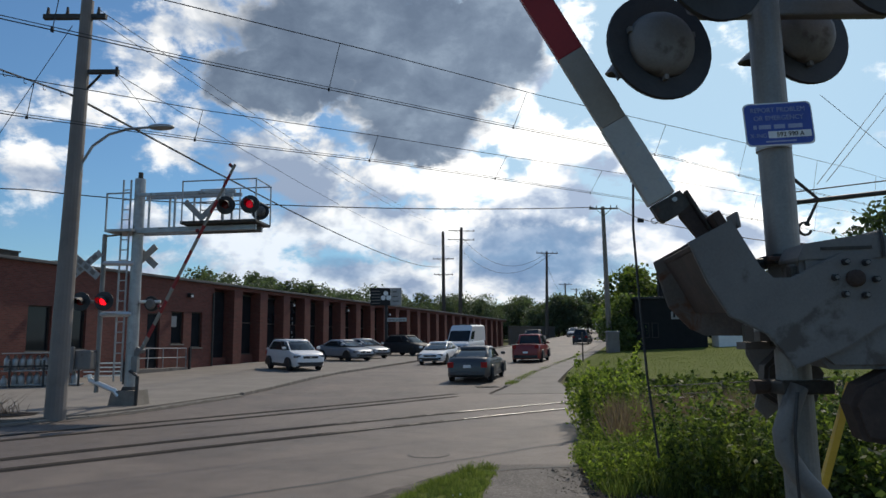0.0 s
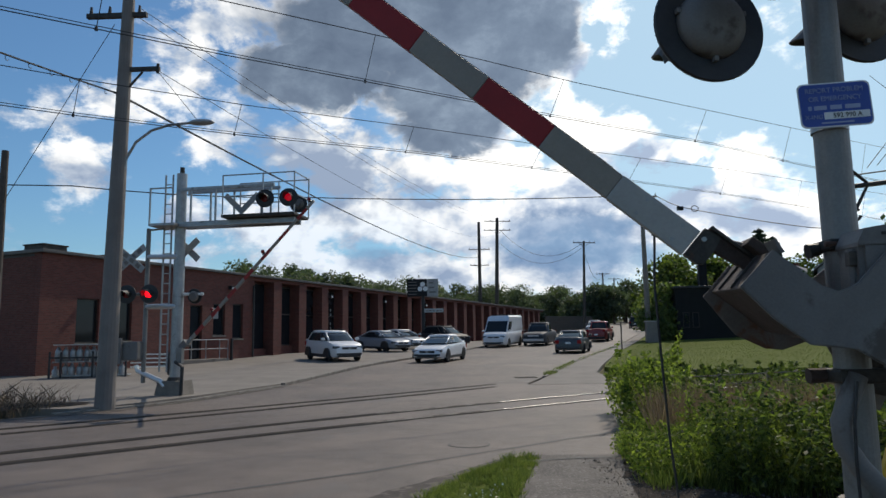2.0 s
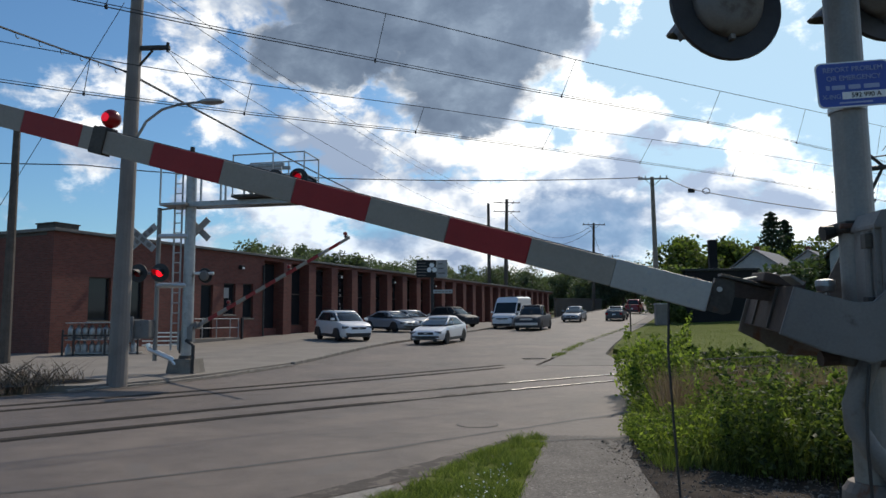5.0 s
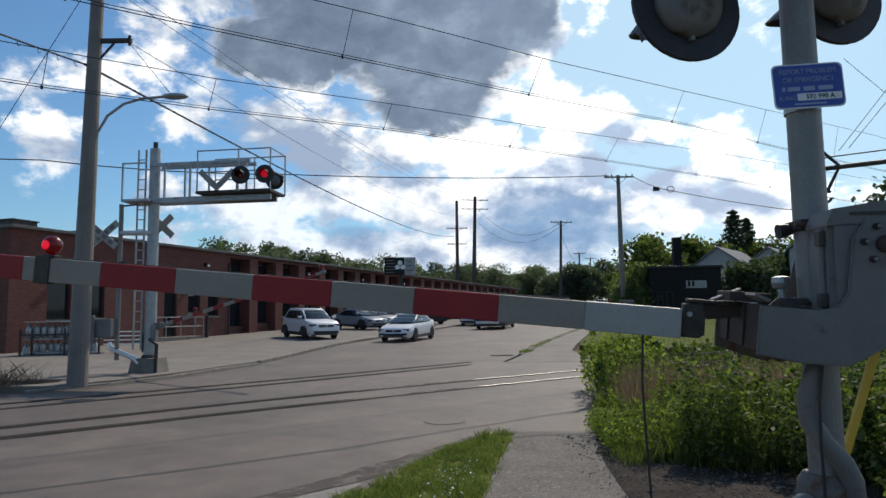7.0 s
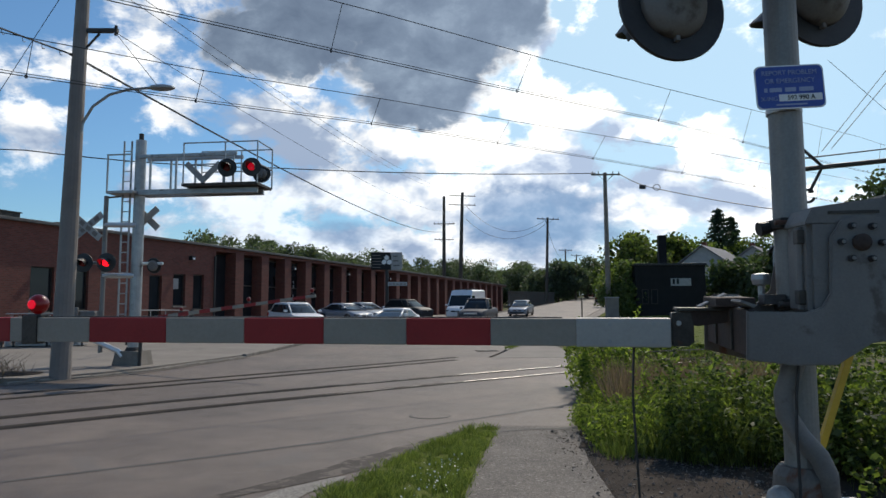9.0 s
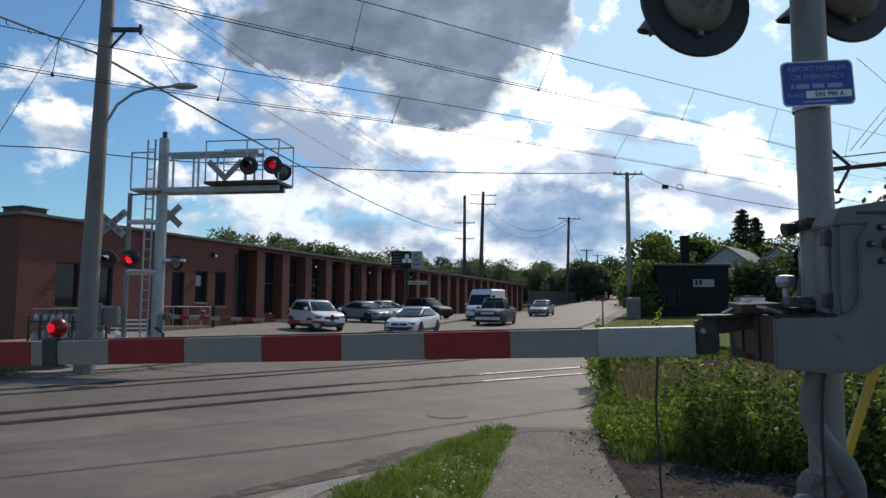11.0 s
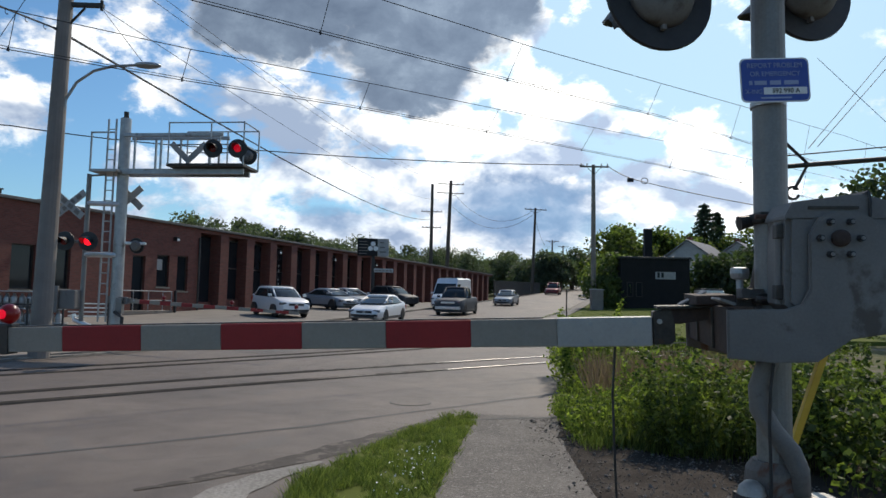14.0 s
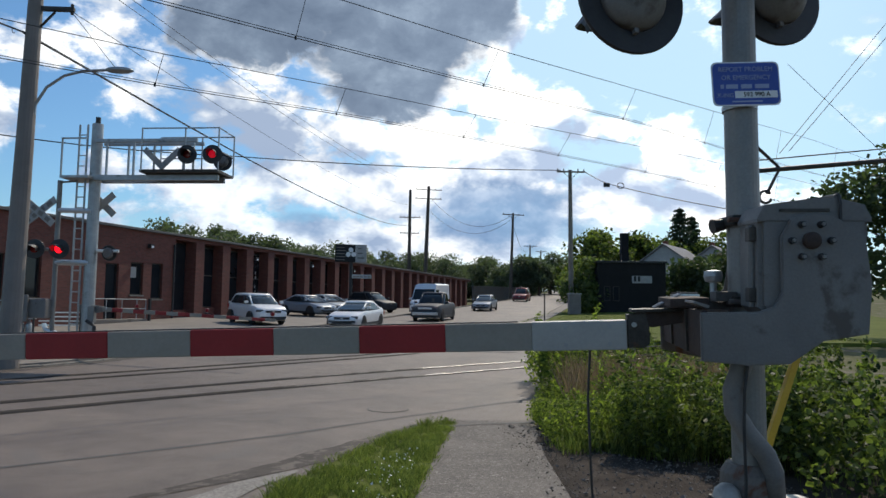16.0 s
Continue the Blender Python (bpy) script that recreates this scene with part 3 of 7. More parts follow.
def build_kerbs():
    for name, f, a, b, side in (("kerb_left", left_kerb, 15.8, 110, -1), ("kerb_right", right_kerb, 27.3, 140, 1)):
        base = tagged(thing(name, "weathered stone kerb, chipped and patchy with weeds", "kerb"), kind="structure")
        y = a
        shared = None
        while y < b:
            ln = 1.8
            y1 = y + ln
            x0, x1 = f(y), f(y1)
            z0, z1 = street_z(y), street_z(y1)
            if side < 0:
                z0, z1 = max(z0, land_z(x0 - 0.2, y)), max(z1, land_z(x1 - 0.2, y1))
            if shared is None:
                bm = boxes(((0, -0.08, -0.3), (1.79, 0.08, 0.0)), bevel=0.02)
                o = part("kerb_stone", bm, M_KERB, base)
                shared = o.data
            else:
                o = new("kerb_stone", shared)
                o.parent = base
            ang = math.atan2(y1 - y, x1 - x0)
            tilt = math.atan2(z1 - z0, ln)
            length = math.hypot(x1 - x0, y1 - y)
            low = 0.045 if (side < 0 and y < 24) else 0.11 if side < 0 else 0.04 + 0.07 * min(1, (y - 27.3) / 6)
            o.matrix_basis = Matrix.Translation((x0 + side * 0.08, y, z0 + low + random.uniform(-0.015, 0.01))) @ Matrix.Rotation(ang, 4, "Z") @ Matrix.Rotation(-tilt, 4, "Y") @ Matrix.Rotation(random.uniform(-0.01, 0.01), 4, "X") @ Matrix.Diagonal((length / 1.8, 1, 1, 1))
            y = y1


build_kerbs()


# ---- tracks ----
RAILS = ((-0.0079, 0.878, 15.70), (-0.011, 0.887, 17.456), (0.0125, 1.26, 22.66), (0.0125, 1.26, 23.93))


def rail_point(curve, x, aside):
    """A point on a rail, y a quadratic in x, a little aside of it to the far side."""
    a, b, c = curve
    d = Vector((1, 2 * a * x + b)).normalized()
    return x - d.y * aside, a * x * x + b * x + c + d.x * aside


def build_tracks():
    for k in range(2):
        tr = thing("tram_track", "pair of worn street rails set flush in the asphalt", "rail track", group="tram tracks", kind="")
        for curve in RAILS[2 * k:2 * k + 2]:
            for nm, half, lift, mat, shift in (("groove", 0.105 if k == 0 else 0.06, 0.004, M_GROOVE, -0.085), ("rail", 0.03, 0.012, M_RAILGLINT if k == 0 else M_RAILDULL, 0.035), ("seam", 0.035, 0.004, M_GROOVE, 0.12)):
                bm = bmesh.new()
                vs = []
                crown = [(-1, -0.1), (-1, lift * 0.4), (-0.7, lift * 0.8), (0, lift), (0.7, lift * 0.8), (1, lift * 0.4), (1, -0.1)] if nm == "rail" else [(-1, -0.1), (-1, lift), (1, lift), (1, -0.1)]
                for x in steps(*((-15, -2.2) if nm == "rail" and k == 0 else (-15, 9 if k == 0 else 0.6)), 70):
                    rag = 1.0 if nm == "rail" else 1 + 0.45 * noise.noise((x * 1.7, k * 5.0, curve[2])) + 0.25 * noise.noise((x * 6.0, k * 5.0, 3.0)) - 0.035 * max(x + 4, 0)
                    vs.append([bm.verts.new((*rail_point(curve, x, shift + half * rag * u), z)) for u, z in crown])
                for u, w in zip(vs, vs[1:]):
                    for i in range(len(u) - 1):
                        bm.faces.new((u[i], u[i + 1], w[i + 1], w[i]))
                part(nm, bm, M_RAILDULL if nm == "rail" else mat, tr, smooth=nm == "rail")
            # sun glint painted along the near rails: steel brightens in steps with x
            if k == 0:
                for x0, x1, steel, note in ((-2.2, 0.6, M_HALFGLINT, "rail head, half brightened towards the sun glint"), (0.6, 9, M_RAILGLINT, "polished rail head, brightened as a sun glint")):
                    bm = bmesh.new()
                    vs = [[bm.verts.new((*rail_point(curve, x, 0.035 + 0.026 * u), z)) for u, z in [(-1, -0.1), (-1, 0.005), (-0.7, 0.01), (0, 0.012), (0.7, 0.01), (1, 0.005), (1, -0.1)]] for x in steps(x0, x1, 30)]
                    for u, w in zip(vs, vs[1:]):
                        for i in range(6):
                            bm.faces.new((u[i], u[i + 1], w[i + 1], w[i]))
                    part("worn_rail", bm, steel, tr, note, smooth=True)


build_tracks()

# path, verge and bare ground by the crossing
bm = bmesh.new()
edge = [(0.16, -6), (0.16, 5.9), (0.42, 7.6), (0.76, 9.5), (0.62, 9.95), (1.95, 9.95), (1.84, 9.3), (1.62, 7.7), (1.5, 6), (1.45, -6)]
vs = [bm.verts.new((x, y, 0.012)) for x, y in edge]
bm.faces.new(vs)
low = [bm.verts.new((x, y, -0.2)) for x, y in edge]
for i in range(len(edge)):
    j = (i + 1) % len(edge)
    bm.faces.new((vs[i], low[i], low[j], vs[j]))
bmesh.ops.recalc_face_normals(bm, faces=bm.faces)
tagged(part("pavement_path", bm, M_PATH), "narrow gritty asphalt footpath beside a grass strip", "path", kind="structure")


def mound_z(x, y):
    d = math.hypot(x - 1.9, y - 3.0)
    return 0.02 + 0.36 * max(0, 1 - max(d - 0.5, 0) / 2.2) ** 1.5 + 0.03 * noise.noise((x * 2, y * 2, 3)) + 0.012 * noise.noise((x * 14, y * 14, 5))


def build_mound():
    bm = bmesh.new()
    nx, ny = 90, 120
    g = [[bm.verts.new(((lambda a: a + (8 - a) * i / nx)(float(np.interp(-2 + 14.2 * j / ny, [-2, 8.3, 9.6, 10.2, 12.4], [1.4, 1.52, 1.86, 2.15, 2.65]))) + (0.1 * noise.noise((j * 0.11, 7, 0)) + 0.04 * noise.noise((j * 0.31, 9, 0))) * (1 - i / nx), -2 + 14.2 * j / ny, 0)) for i in range(nx + 1)] for j in range(ny + 1)]
    for row in g:
        for v in row:
            v.co.z = mound_z(v.co.x, v.co.y)
        for k, drop in enumerate((0.06, 0.03, 0.01)):
            row[k].co.z -= drop
    for a, b in zip(g, g[1:]):
        for k in range(nx):
            bm.faces.new((a[k], a[k + 1], b[k + 1], b[k]))
    tagged(part("ground_bank", bm, M_GRIT, smooth=True), "bare dark gravel and earth round the signal base", "ground", kind="structure")
    rng = np.random.default_rng(4)
    vs, fs = [], []
    for i in range(5200):
        x, y = rng.uniform(1.3, 3.6), rng.uniform(4.2, 9.5)
        if x < 1.5 + 0.12 * noise.noise((y * 3, 2, 0)) and rng.uniform() < 0.75:
            continue
        r = rng.uniform(0.004, 0.012) * (1.0 if rng.uniform() < 0.93 else 2.2)
        c = np.array((x, y, mound_z(x, y) + r * 0.4))
        p = rng.normal(size=(6, 3)) * 0.2 + np.array([(1, 0, 0), (-1, 0, 0), (0, 1, 0), (0, -1, 0), (0, 0, 0.7), (0, 0, -0.7)])
        o = len(vs)
        vs += list(c + p * r)
        fs += [(o + a, o + b, o + c2) for a, b, c2 in ((0, 2, 4), (2, 1, 4), (1, 3, 4), (3, 0, 4), (2, 0, 5), (1, 2, 5), (3, 1, 5), (0, 3, 5))]
    tagged(from_arrays("gravel", vs, fs, surface("loose stones", (0.07, 0.06, 0.051), (0.25, 0.222, 0.195), 40, 0.95, bump=0.2)), "loose small stones on bare earth", "gravel", kind="stuff")


build_mound()


def strip(name, label, pts, widths, mat, lift):
    """A flat ragged strip laid on the road along points."""
    bm = bmesh.new()
    fine = []
    for (x0, y0), (x1, y1), w0, w1 in zip(pts, pts[1:], widths, widths[1:]):
        for k in range(14):
            t = k / 14
            fine.append((x0 + (x1 - x0) * t, y0 + (y1 - y0) * t, w0 + (w1 - w0) * t))
    fine.append((*pts[-1], widths[-1]))
    rows = []
    for k, (x, y, w) in enumerate(fine):
        a = fine[min(k + 1, len(fine) - 1)]
        b = fine[max(k - 1, 0)]
        d = Vector((a[0] - b[0], a[1] - b[1], 0)).normalized()
        nn = Vector((-d.y, d.x, 0))
        w0 = w * (1 + 0.5 * noise.noise((x * 2.3, y * 2.3, 1)))
        w1 = w * (1 + 0.5 * noise.noise((x * 2.3, y * 2.3, 8)))
        c = Vector((x, y, lift)) + nn * 0.05 * noise.noise((x * 1.1, y * 1.1, 4))
        rows.append((bm.verts.new(c - nn * w0), bm.verts.new(c + nn * w1)))
    for (a, b), (c, d) in zip(rows, rows[1:]):
        bm.faces.new((a, b, d, c))
    tagged(part(name, bm, mat), label, "road patch", kind="structure")


M_DARKLINE = surface("dark road line", (0.045, 0.042, 0.039), (0.085, 0.08, 0.074), 2.5, 0.75, bump=0.2, fine=30)
M_MUD = surface("damp gutter dirt", (0.032, 0.026, 0.021), (0.078, 0.064, 0.052), 2.2, 0.9, bump=0.5, fine=30, spots=(0.12, 0.1, 0.083), spot_scale=5, spot_at=0.5)
M_PALE = surface("pale grit", (0.13, 0.12, 0.105), (0.34, 0.32, 0.29), 2.0, 0.95, bump=0.8, fine=38, grain_share=0.6)
# thin dark line laid flat across the road
strip("road_seam", "long dark line across the road", [(-9.0, 4.3), (-4.24, 6.8), (-2.93, 7.72), (-1.44, 8.8), (-0.35, 9.88), (0.93, 11.02), (2.45, 12.4)], [0.04, 0.03, 0.035, 0.045, 0.03, 0.04, 0.06], M_DARKLINE, 0.004)
strip("road_kerb_dirt", "brown dirt washed along the foot of the kerb", [(-13.2, 12.2), (-10.15, 14.85), (-8.65, 17.0), (-7.8, 19.1), (-7.25, 21.8), (-6.7, 24.4)], [0.3, 0.28, 0.2, 0.2, 0.12, 0.06], M_MUD, 0.006)
strip("road_joint", "dark cracked joint where the footpath meets the road", [(0.7, 9.42), (1.25, 9.62), (1.9, 9.78)], [0.04, 0.03, 0.05], M_DARKLINE, 0.018)
strip("road_gutter", "dark dirty gutter at the edge of the grass", [(-2.3, 5.9), (-1.46, 6.75), (-0.72, 7.7), (-0.15, 8.7), (0.45, 9.75)], [0.03, 0.14, 0.22, 0.17, 0.08], M_MUD, 0.005)
strip("road_grit", "pale loose grit washed against the grass", [(-1.7, 4.6), (-1.5, 5.9), (-1.25, 6.5), (-0.95, 7.0)], [0.1, 0.2, 0.14, 0.04], M_PALE, 0.008)


def wedge_field(rng, n, poly):
    """Random points in a polygon."""
    p = np.array(poly)
    out = []
    lo, hi = p.min(0), p.max(0)
    while len(out) < n:
        q = rng.uniform(lo, hi, (n, 2))
        inside = np.zeros(n, bool)
        for (x0, y0), (x1, y1) in zip(p, np.roll(p, -1, 0)):
            cross = ((y0 > q[:, 1]) != (y1 > q[:, 1])) & (q[:, 0] < (x1 - x0) * (q[:, 1] - y0) / (y1 - y0 + 1e-9) + x0)
            inside ^= cross
        out += list(q[inside])
    return np.array(out[:n])


def blades(rng, pts, zs, h, w, lean=0.35):
    n = len(pts)
    a = rng.uniform(0, 2 * np.pi, n)
    hh = h * rng.uniform(0.4, 1.2, n)
    base = np.c_[pts, zs]
    side = np.c_[np.cos(a), np.sin(a), np.zeros(n)] * (w * rng.uniform(0.6, 1.3, n))[:, None] / 2
    tip = base + np.c_[rng.normal(0, lean, n) * hh, rng.normal(0, lean, n) * hh, hh]
    mid = base * 0.45 + tip * 0.55 - np.c_[np.zeros(n), np.zeros(n), -0.06 * hh]
    v = np.stack([base - side, base + side, mid + side * 0.7, tip, mid - side * 0.7], 1).reshape(-1, 3)
    return v, [(5 * i, 5 * i + 1, 5 * i + 2, 5 * i + 3, 5 * i + 4) for i in range(n)]


def build_verge():
    rng = np.random.default_rng(1)
    poly = [(-1.1, 3.0), (-1.02, 6.2), (-0.3, 8.25), (0.55, 9.85), (0.78, 9.7), (0.42, 7.6), (0.14, 5.9), (0.14, 3.0)]
    bm = bmesh.new()
    vs = [bm.verts.new((x, y, 0.016)) for x, y in poly]
    bm.faces.new(vs)
    low = [bm.verts.new((x, y, -0.2)) for x, y in poly]
    for i in range(len(poly)):
        j = (i + 1) % len(poly)
        bm.faces.new((vs[i], low[i], low[j], vs[j]))
    bmesh.ops.recalc_face_normals(bm, faces=bm.faces)
    tagged(part("verge_soil", bm, M_LAWN), "grass strip between road and footpath", "verge", kind="structure")
    p = wedge_field(rng, 34000, poly)
    p = p + rng.normal(0, 0.035, p.shape)
    keep = np.array([noise.noise((x * 3, y * 3, 2)) + 0.6 * noise.noise((x * 9, y * 9, 4)) > -0.2 for x, y in p])
    p = p[keep]
    tall = np.array([0.6 + 0.9 * max(0, noise.noise((x * 1.7, y * 1.7, 9))) for x, y in p])
    v, f = blades(rng, p, np.full(len(p), 0.01), 0.11 * tall, 0.008, 0.5)
    tagged(from_arrays("verge_grass", v, f, M_BLADE), "ragged green grass with clover", "grass", kind="stuff")
    q = wedge_field(rng, 90, [(-0.4, 5.6), (-0.2, 7.0), (0.25, 7.6), (0.1, 5.6)])
    v, f = leaves(rng, np.c_[q, rng.uniform(0.08, 0.13, len(q))], 0.018, 0.8, 1.0)
    tagged(from_arrays("clover_flower", v, f, M_WHITE), "small white clover heads in the grass", "flowers", kind="stuff")
    p = rng.uniform((4.4, 30), (20, 62), (20000, 2))
    p[:, 0] += 0.3 * (p[:, 1] - 30) + 0.8
    zs = np.array([land_z(x, y) + 0.05 for x, y in p])
    v, f = blades(rng, p, zs, 0.06, 0.025)
    tagged(from_arrays("lawn_grass", v, f, M_TURF), "short green lawn grass", "grass", kind="stuff")


build_verge()


def weed_patch(name, label, seed, poly, n_stem, height, leaf, mat, zf, group="", wide=3.3, clump=1.0, dense=38):
    """Upright leafy stems over a patch of ground in uneven clumps, one mass."""
    rng = np.random.default_rng(seed)
    p = wedge_field(rng, n_stem, poly)
    cs, stems = [], []
    for x, y in p:
        lump = noise.noise((x * 2.1, y * 1.6, seed)) + 0.5 * noise.noise((x * 5.3, y * 4.4, seed + 3))
        if lump < -0.42 * clump + 0.25 * (1 - clump) - 0.25 and rng.uniform() < 0.7:
            continue
        h = height(x, y) * rng.uniform(0.45, 1.0) * (1 + 0.62 * lump)
        if rng.uniform() < 0.07:
            h *= 1.35
        h = max(h, 0.06)
        lean = rng.normal(0, 0.13, 2)
        z0 = zf(x, y)
        # leaves in whorls up the stem, larger and flatter below, and a tuft at the tip
        m = max(8, int(h * dense))
        t = np.concatenate([rng.uniform(0.15, 1.0, m) ** 0.75, rng.uniform(0.9, 1.03, 5)])
        spread = 0.028 + 0.1 * (1.02 - t.clip(0, 1)) * min(h, 0.9)
        k = len(t)
        c = np.c_[x + lean[0] * t * h + rng.normal(0, 1, k) * spread, y + lean[1] * t * h + rng.normal(0, 1, k) * spread, z0 + t * h]
        cs.append(c)
        stems.append(((x, y, z0), (x + lean[0] * h, y + lean[1] * h, z0 + h)))
    c = np.concatenate(cs)
    big = rng.uniform(size=len(c)) < 0.3
    v1, f1 = leaves(rng, c[~big], leaf * 0.85, 0.5, wide)
    v2, f2 = leaves(rng, c[big], leaf * 1.5, 0.12, wide * 0.65)
    v, f = list(v1) + list(v2), list(f1) + [tuple(i + len(v1) for i in q) for q in f2]
    for a, b in stems:
        a, b = np.array(a), np.array(b)
        o = len(v)
        w = np.array((0.004, 0.003, 0))
        v += [a - w, a + w, b]
        f.append((o, o + 1, o + 2))
    ob = from_arrays(name, v, f, mat)
    return tagged(ob, label, "weeds", group, kind="stuff")


def bank_z(x, y):
    return mound_z(x, y) if y < 12 and x > 1.4 else 0.0


weed_patch("weeds", "tall sunlit green weeds beside the path", 11, [(1.72, 8.1), (1.9, 10.2), (2.5, 12.6), (3.3, 13), (3.3, 8.2), (3.0, 7.3), (2.35, 7.6)], 560, lambda x, y: (0.62 + 0.1 * math.sin(x * 3 + y)) * (1.0 if y < 9.8 else 0.55) * min(1.2, 0.34 + max(0, x - 1.75 - 0.2 * max(0, y - 9.5)) * 0.9), 0.0185, M_WEED, bank_z, dense=72)
weed_patch("weeds", "dense dark green weeds behind the signal mast", 12, [(2.4, 7.5), (3.2, 6.9), (4.4, 6.3), (4.6, 9.0), (3.1, 9.0)], 480, lambda x, y: 0.8 * min(1.1, 0.45 + 0.5 * max(0, y - 6.6 + 0.9 * (x - 2.4))), 0.022, M_IVY, bank_z, dense=70)
weed_patch("weeds", "rank broad-leaved weeds on the railway bank", 16, [(3.4, 5.6), (4.6, 5.3), (7.6, 5.3), (7.4, 9.0), (4.5, 9.5), (3.8, 7.6)], 620, lambda x, y: 0.92 * min(1.0, 0.5 + 0.3 * max(0, y - 5.4)), 0.046, M_IVY, bank_z, wide=1.7, dense=46)
weed_patch("weeds", "bright young weeds along the railway", 13, [(2.9, 9.0), (4.6, 7.5), (6.5, 9.5), (6.0, 14), (3.3, 13)], 520, lambda x, y: 0.62 if y < 9.2 or x > 5.4 else 0.14, 0.026, M_WEED, bank_z, dense=50)
weed_patch("weeds", "tall leafy saplings at the edge of the crossing", 14, [(2.5, 12.6), (2.9, 15.8), (4.2, 15.6), (3.9, 12.4)], 170, lambda x, y: 1.2, 0.046, M_WEED, lambda x, y: -0.02, wide=2.0)
weed_patch("weeds", "low scrub in front of the lawn", 15, [(5.2, 23.2), (6.0, 28.6), (12, 28.6), (16, 24), (8, 19), (5.4, 19)], 420, lambda x, y: 0.5, 0.06, M_IVY, lambda x, y: -0.03)


def build_dry():
    rng = np.random.default_rng(21)
    p = wedge_field(rng, 7000, [(2.45, 10.0), (3.0, 12.6), (7.5, 14), (6.0, 9.6), (3.5, 9.2)])
    v, f = blades(rng, p, np.zeros(len(p)), 0.8, 0.012, 0.2)
    tagged(from_arrays("dry_grass", v, f, M_DRY), "dry reddish seed grass among weeds", "grass", kind="stuff")
    p = wedge_field(rng, 6500, [(1.8, 7.6), (1.95, 10.2), (2.5, 10.4), (3.2, 9.4), (5.0, 8.6), (3.1, 7.2), (2.35, 7.6)])
    zs = np.array([bank_z(x, y) for x, y in p])
    tall = np.clip(0.25 + 0.6 * (p[:, 0] - 1.8 - 0.2 * np.clip(p[:, 1] - 9.5, 0, 9)), 0.2, 1.0)
    v, f = blades(rng, p, zs, 0.6 * tall, 0.010, 0.3)
    tagged(from_arrays("tall_grass", v, f, M_BLADE), "tall green grass growing through the weeds", "grass", kind="stuff")
    p = wedge_field(rng, 2600, [(-10.2, 15.0), (-10.4, 18), (-16, 21), (-22, 17), (-17, 10.5)])
    v, f = blades(rng, p, np.zeros(len(p)), 0.3, 0.02, 0.5)
    tagged(from_arrays("dry_weeds", v, f, M_DRY), "dry grey weeds and litter on the corner", "weeds", kind="stuff")


build_dry()
strip("corner_soil", "dark bare soil and litter on the street corner", [(-17.5, 12.6), (-13.5, 15.2), (-11.2, 17.2), (-9.9, 17.6)], [1.2, 1.4, 1.0, 0.3], M_GRIT, 0.115)


def build_tufts():
    rng = np.random.default_rng(31)
    ys = 27.6 + 34 * rng.uniform(0, 1, 2600) ** 1.3
    keep = np.array([noise.noise((0, y * 0.9, 3)) > -0.05 for y in ys])
    ys = ys[keep]
    p = np.c_[[right_kerb(y) for y in ys] + rng.normal(0.1, 0.1, len(ys)), ys]
    v, f = blades(rng, p, np.array([street_z(y) + 0.03 for y in ys]), 0.13, 0.02, 0.5)
    tagged(from_arrays("kerb_weeds", v, f, M_BLADE), "tufts of grass growing along the kerb", "weeds", kind="stuff")
    p = wedge_field(rng, 900, [(-9.9, 15.6), (-10.4, 18), (-14, 18.4), (-15, 12.6)])
    v, f = blades(rng, p, np.full(len(p), 0.1), 0.55, 0.014, 0.7)
    tagged(from_arrays("dead_brush", v, f, M_BARK), "dead grey brushwood on the corner", "weeds", kind="stuff")


build_tufts()


# ---- trees ----
def tree(name, label, x, y, h, r, seed, leaf=0.5, n=2200, mat=None, trunk=0.25, low=0.15, z=None, flat=1.0):
    rng = np.random.default_rng(seed)
    z0 = (land_z(x, y) if z is None else z) - 0.1
    t = thing(name, label, "tree", pose(x, y, z0), group="")
    bm = bmesh.new()
    pipe(bm, [(0, 0, 0), (0.1 * r * 0.2, 0, h * 0.25), (0.0, 0.1, h * 0.5), (0.1, 0, h * 0.8)], trunk * 0.7, 7)
    tube(bm, (0, 0, 0), (0, 0, h * 0.3), trunk, trunk * 0.7, 8)
    clumps = []
    for k in range(11):
        a = k * 2.4 + rng.uniform(-0.4, 0.4)
        zz = h * rng.uniform(low + 0.12, 0.88)
        reach = r * (0.78 * math.sin(math.pi * min(max((zz / h - low) / (1 - low), 0.08), 0.92)) ** 0.6) * rng.uniform(0.5, 1.0)
        c = np.array((math.cos(a) * reach, math.sin(a) * reach, zz))
        clumps.append((c, r * rng.uniform(0.34, 0.55)))
        tube(bm, (0, 0, max(h * 0.15, zz - reach * 0.7)), tuple(c), trunk * 0.3, 0.03, 5)
    clumps.append((np.array((0, 0, h * 0.86)), r * 0.42))
    clumps.append((np.array((0, 0, h * 0.55)), r * 0.6))
    part("trunk", bm, M_BARK, t)
    cs = []
    per = n // len(clumps)
    for c, cr in clumps:
        d = rng.normal(size=(per, 3))
        d /= np.linalg.norm(d, axis=1)[:, None]
        rad = cr * rng.uniform(0.25, 1.0, (per, 1)) ** 0.45 * (1 + 0.22 * np.sin(d[:, :1] * 7 + d[:, 1:2] * 5))
        q = c + d * rad * np.array((1, 1, 0.8 * flat))
        cs.append(q[q[:, 2] > h * low * 0.6])
    v, f = leaves(rng, np.concatenate(cs), leaf, 0.1, 1.4)
    from_arrays("crown", v, f, mat or M_LEAF, parent=t)
    return t


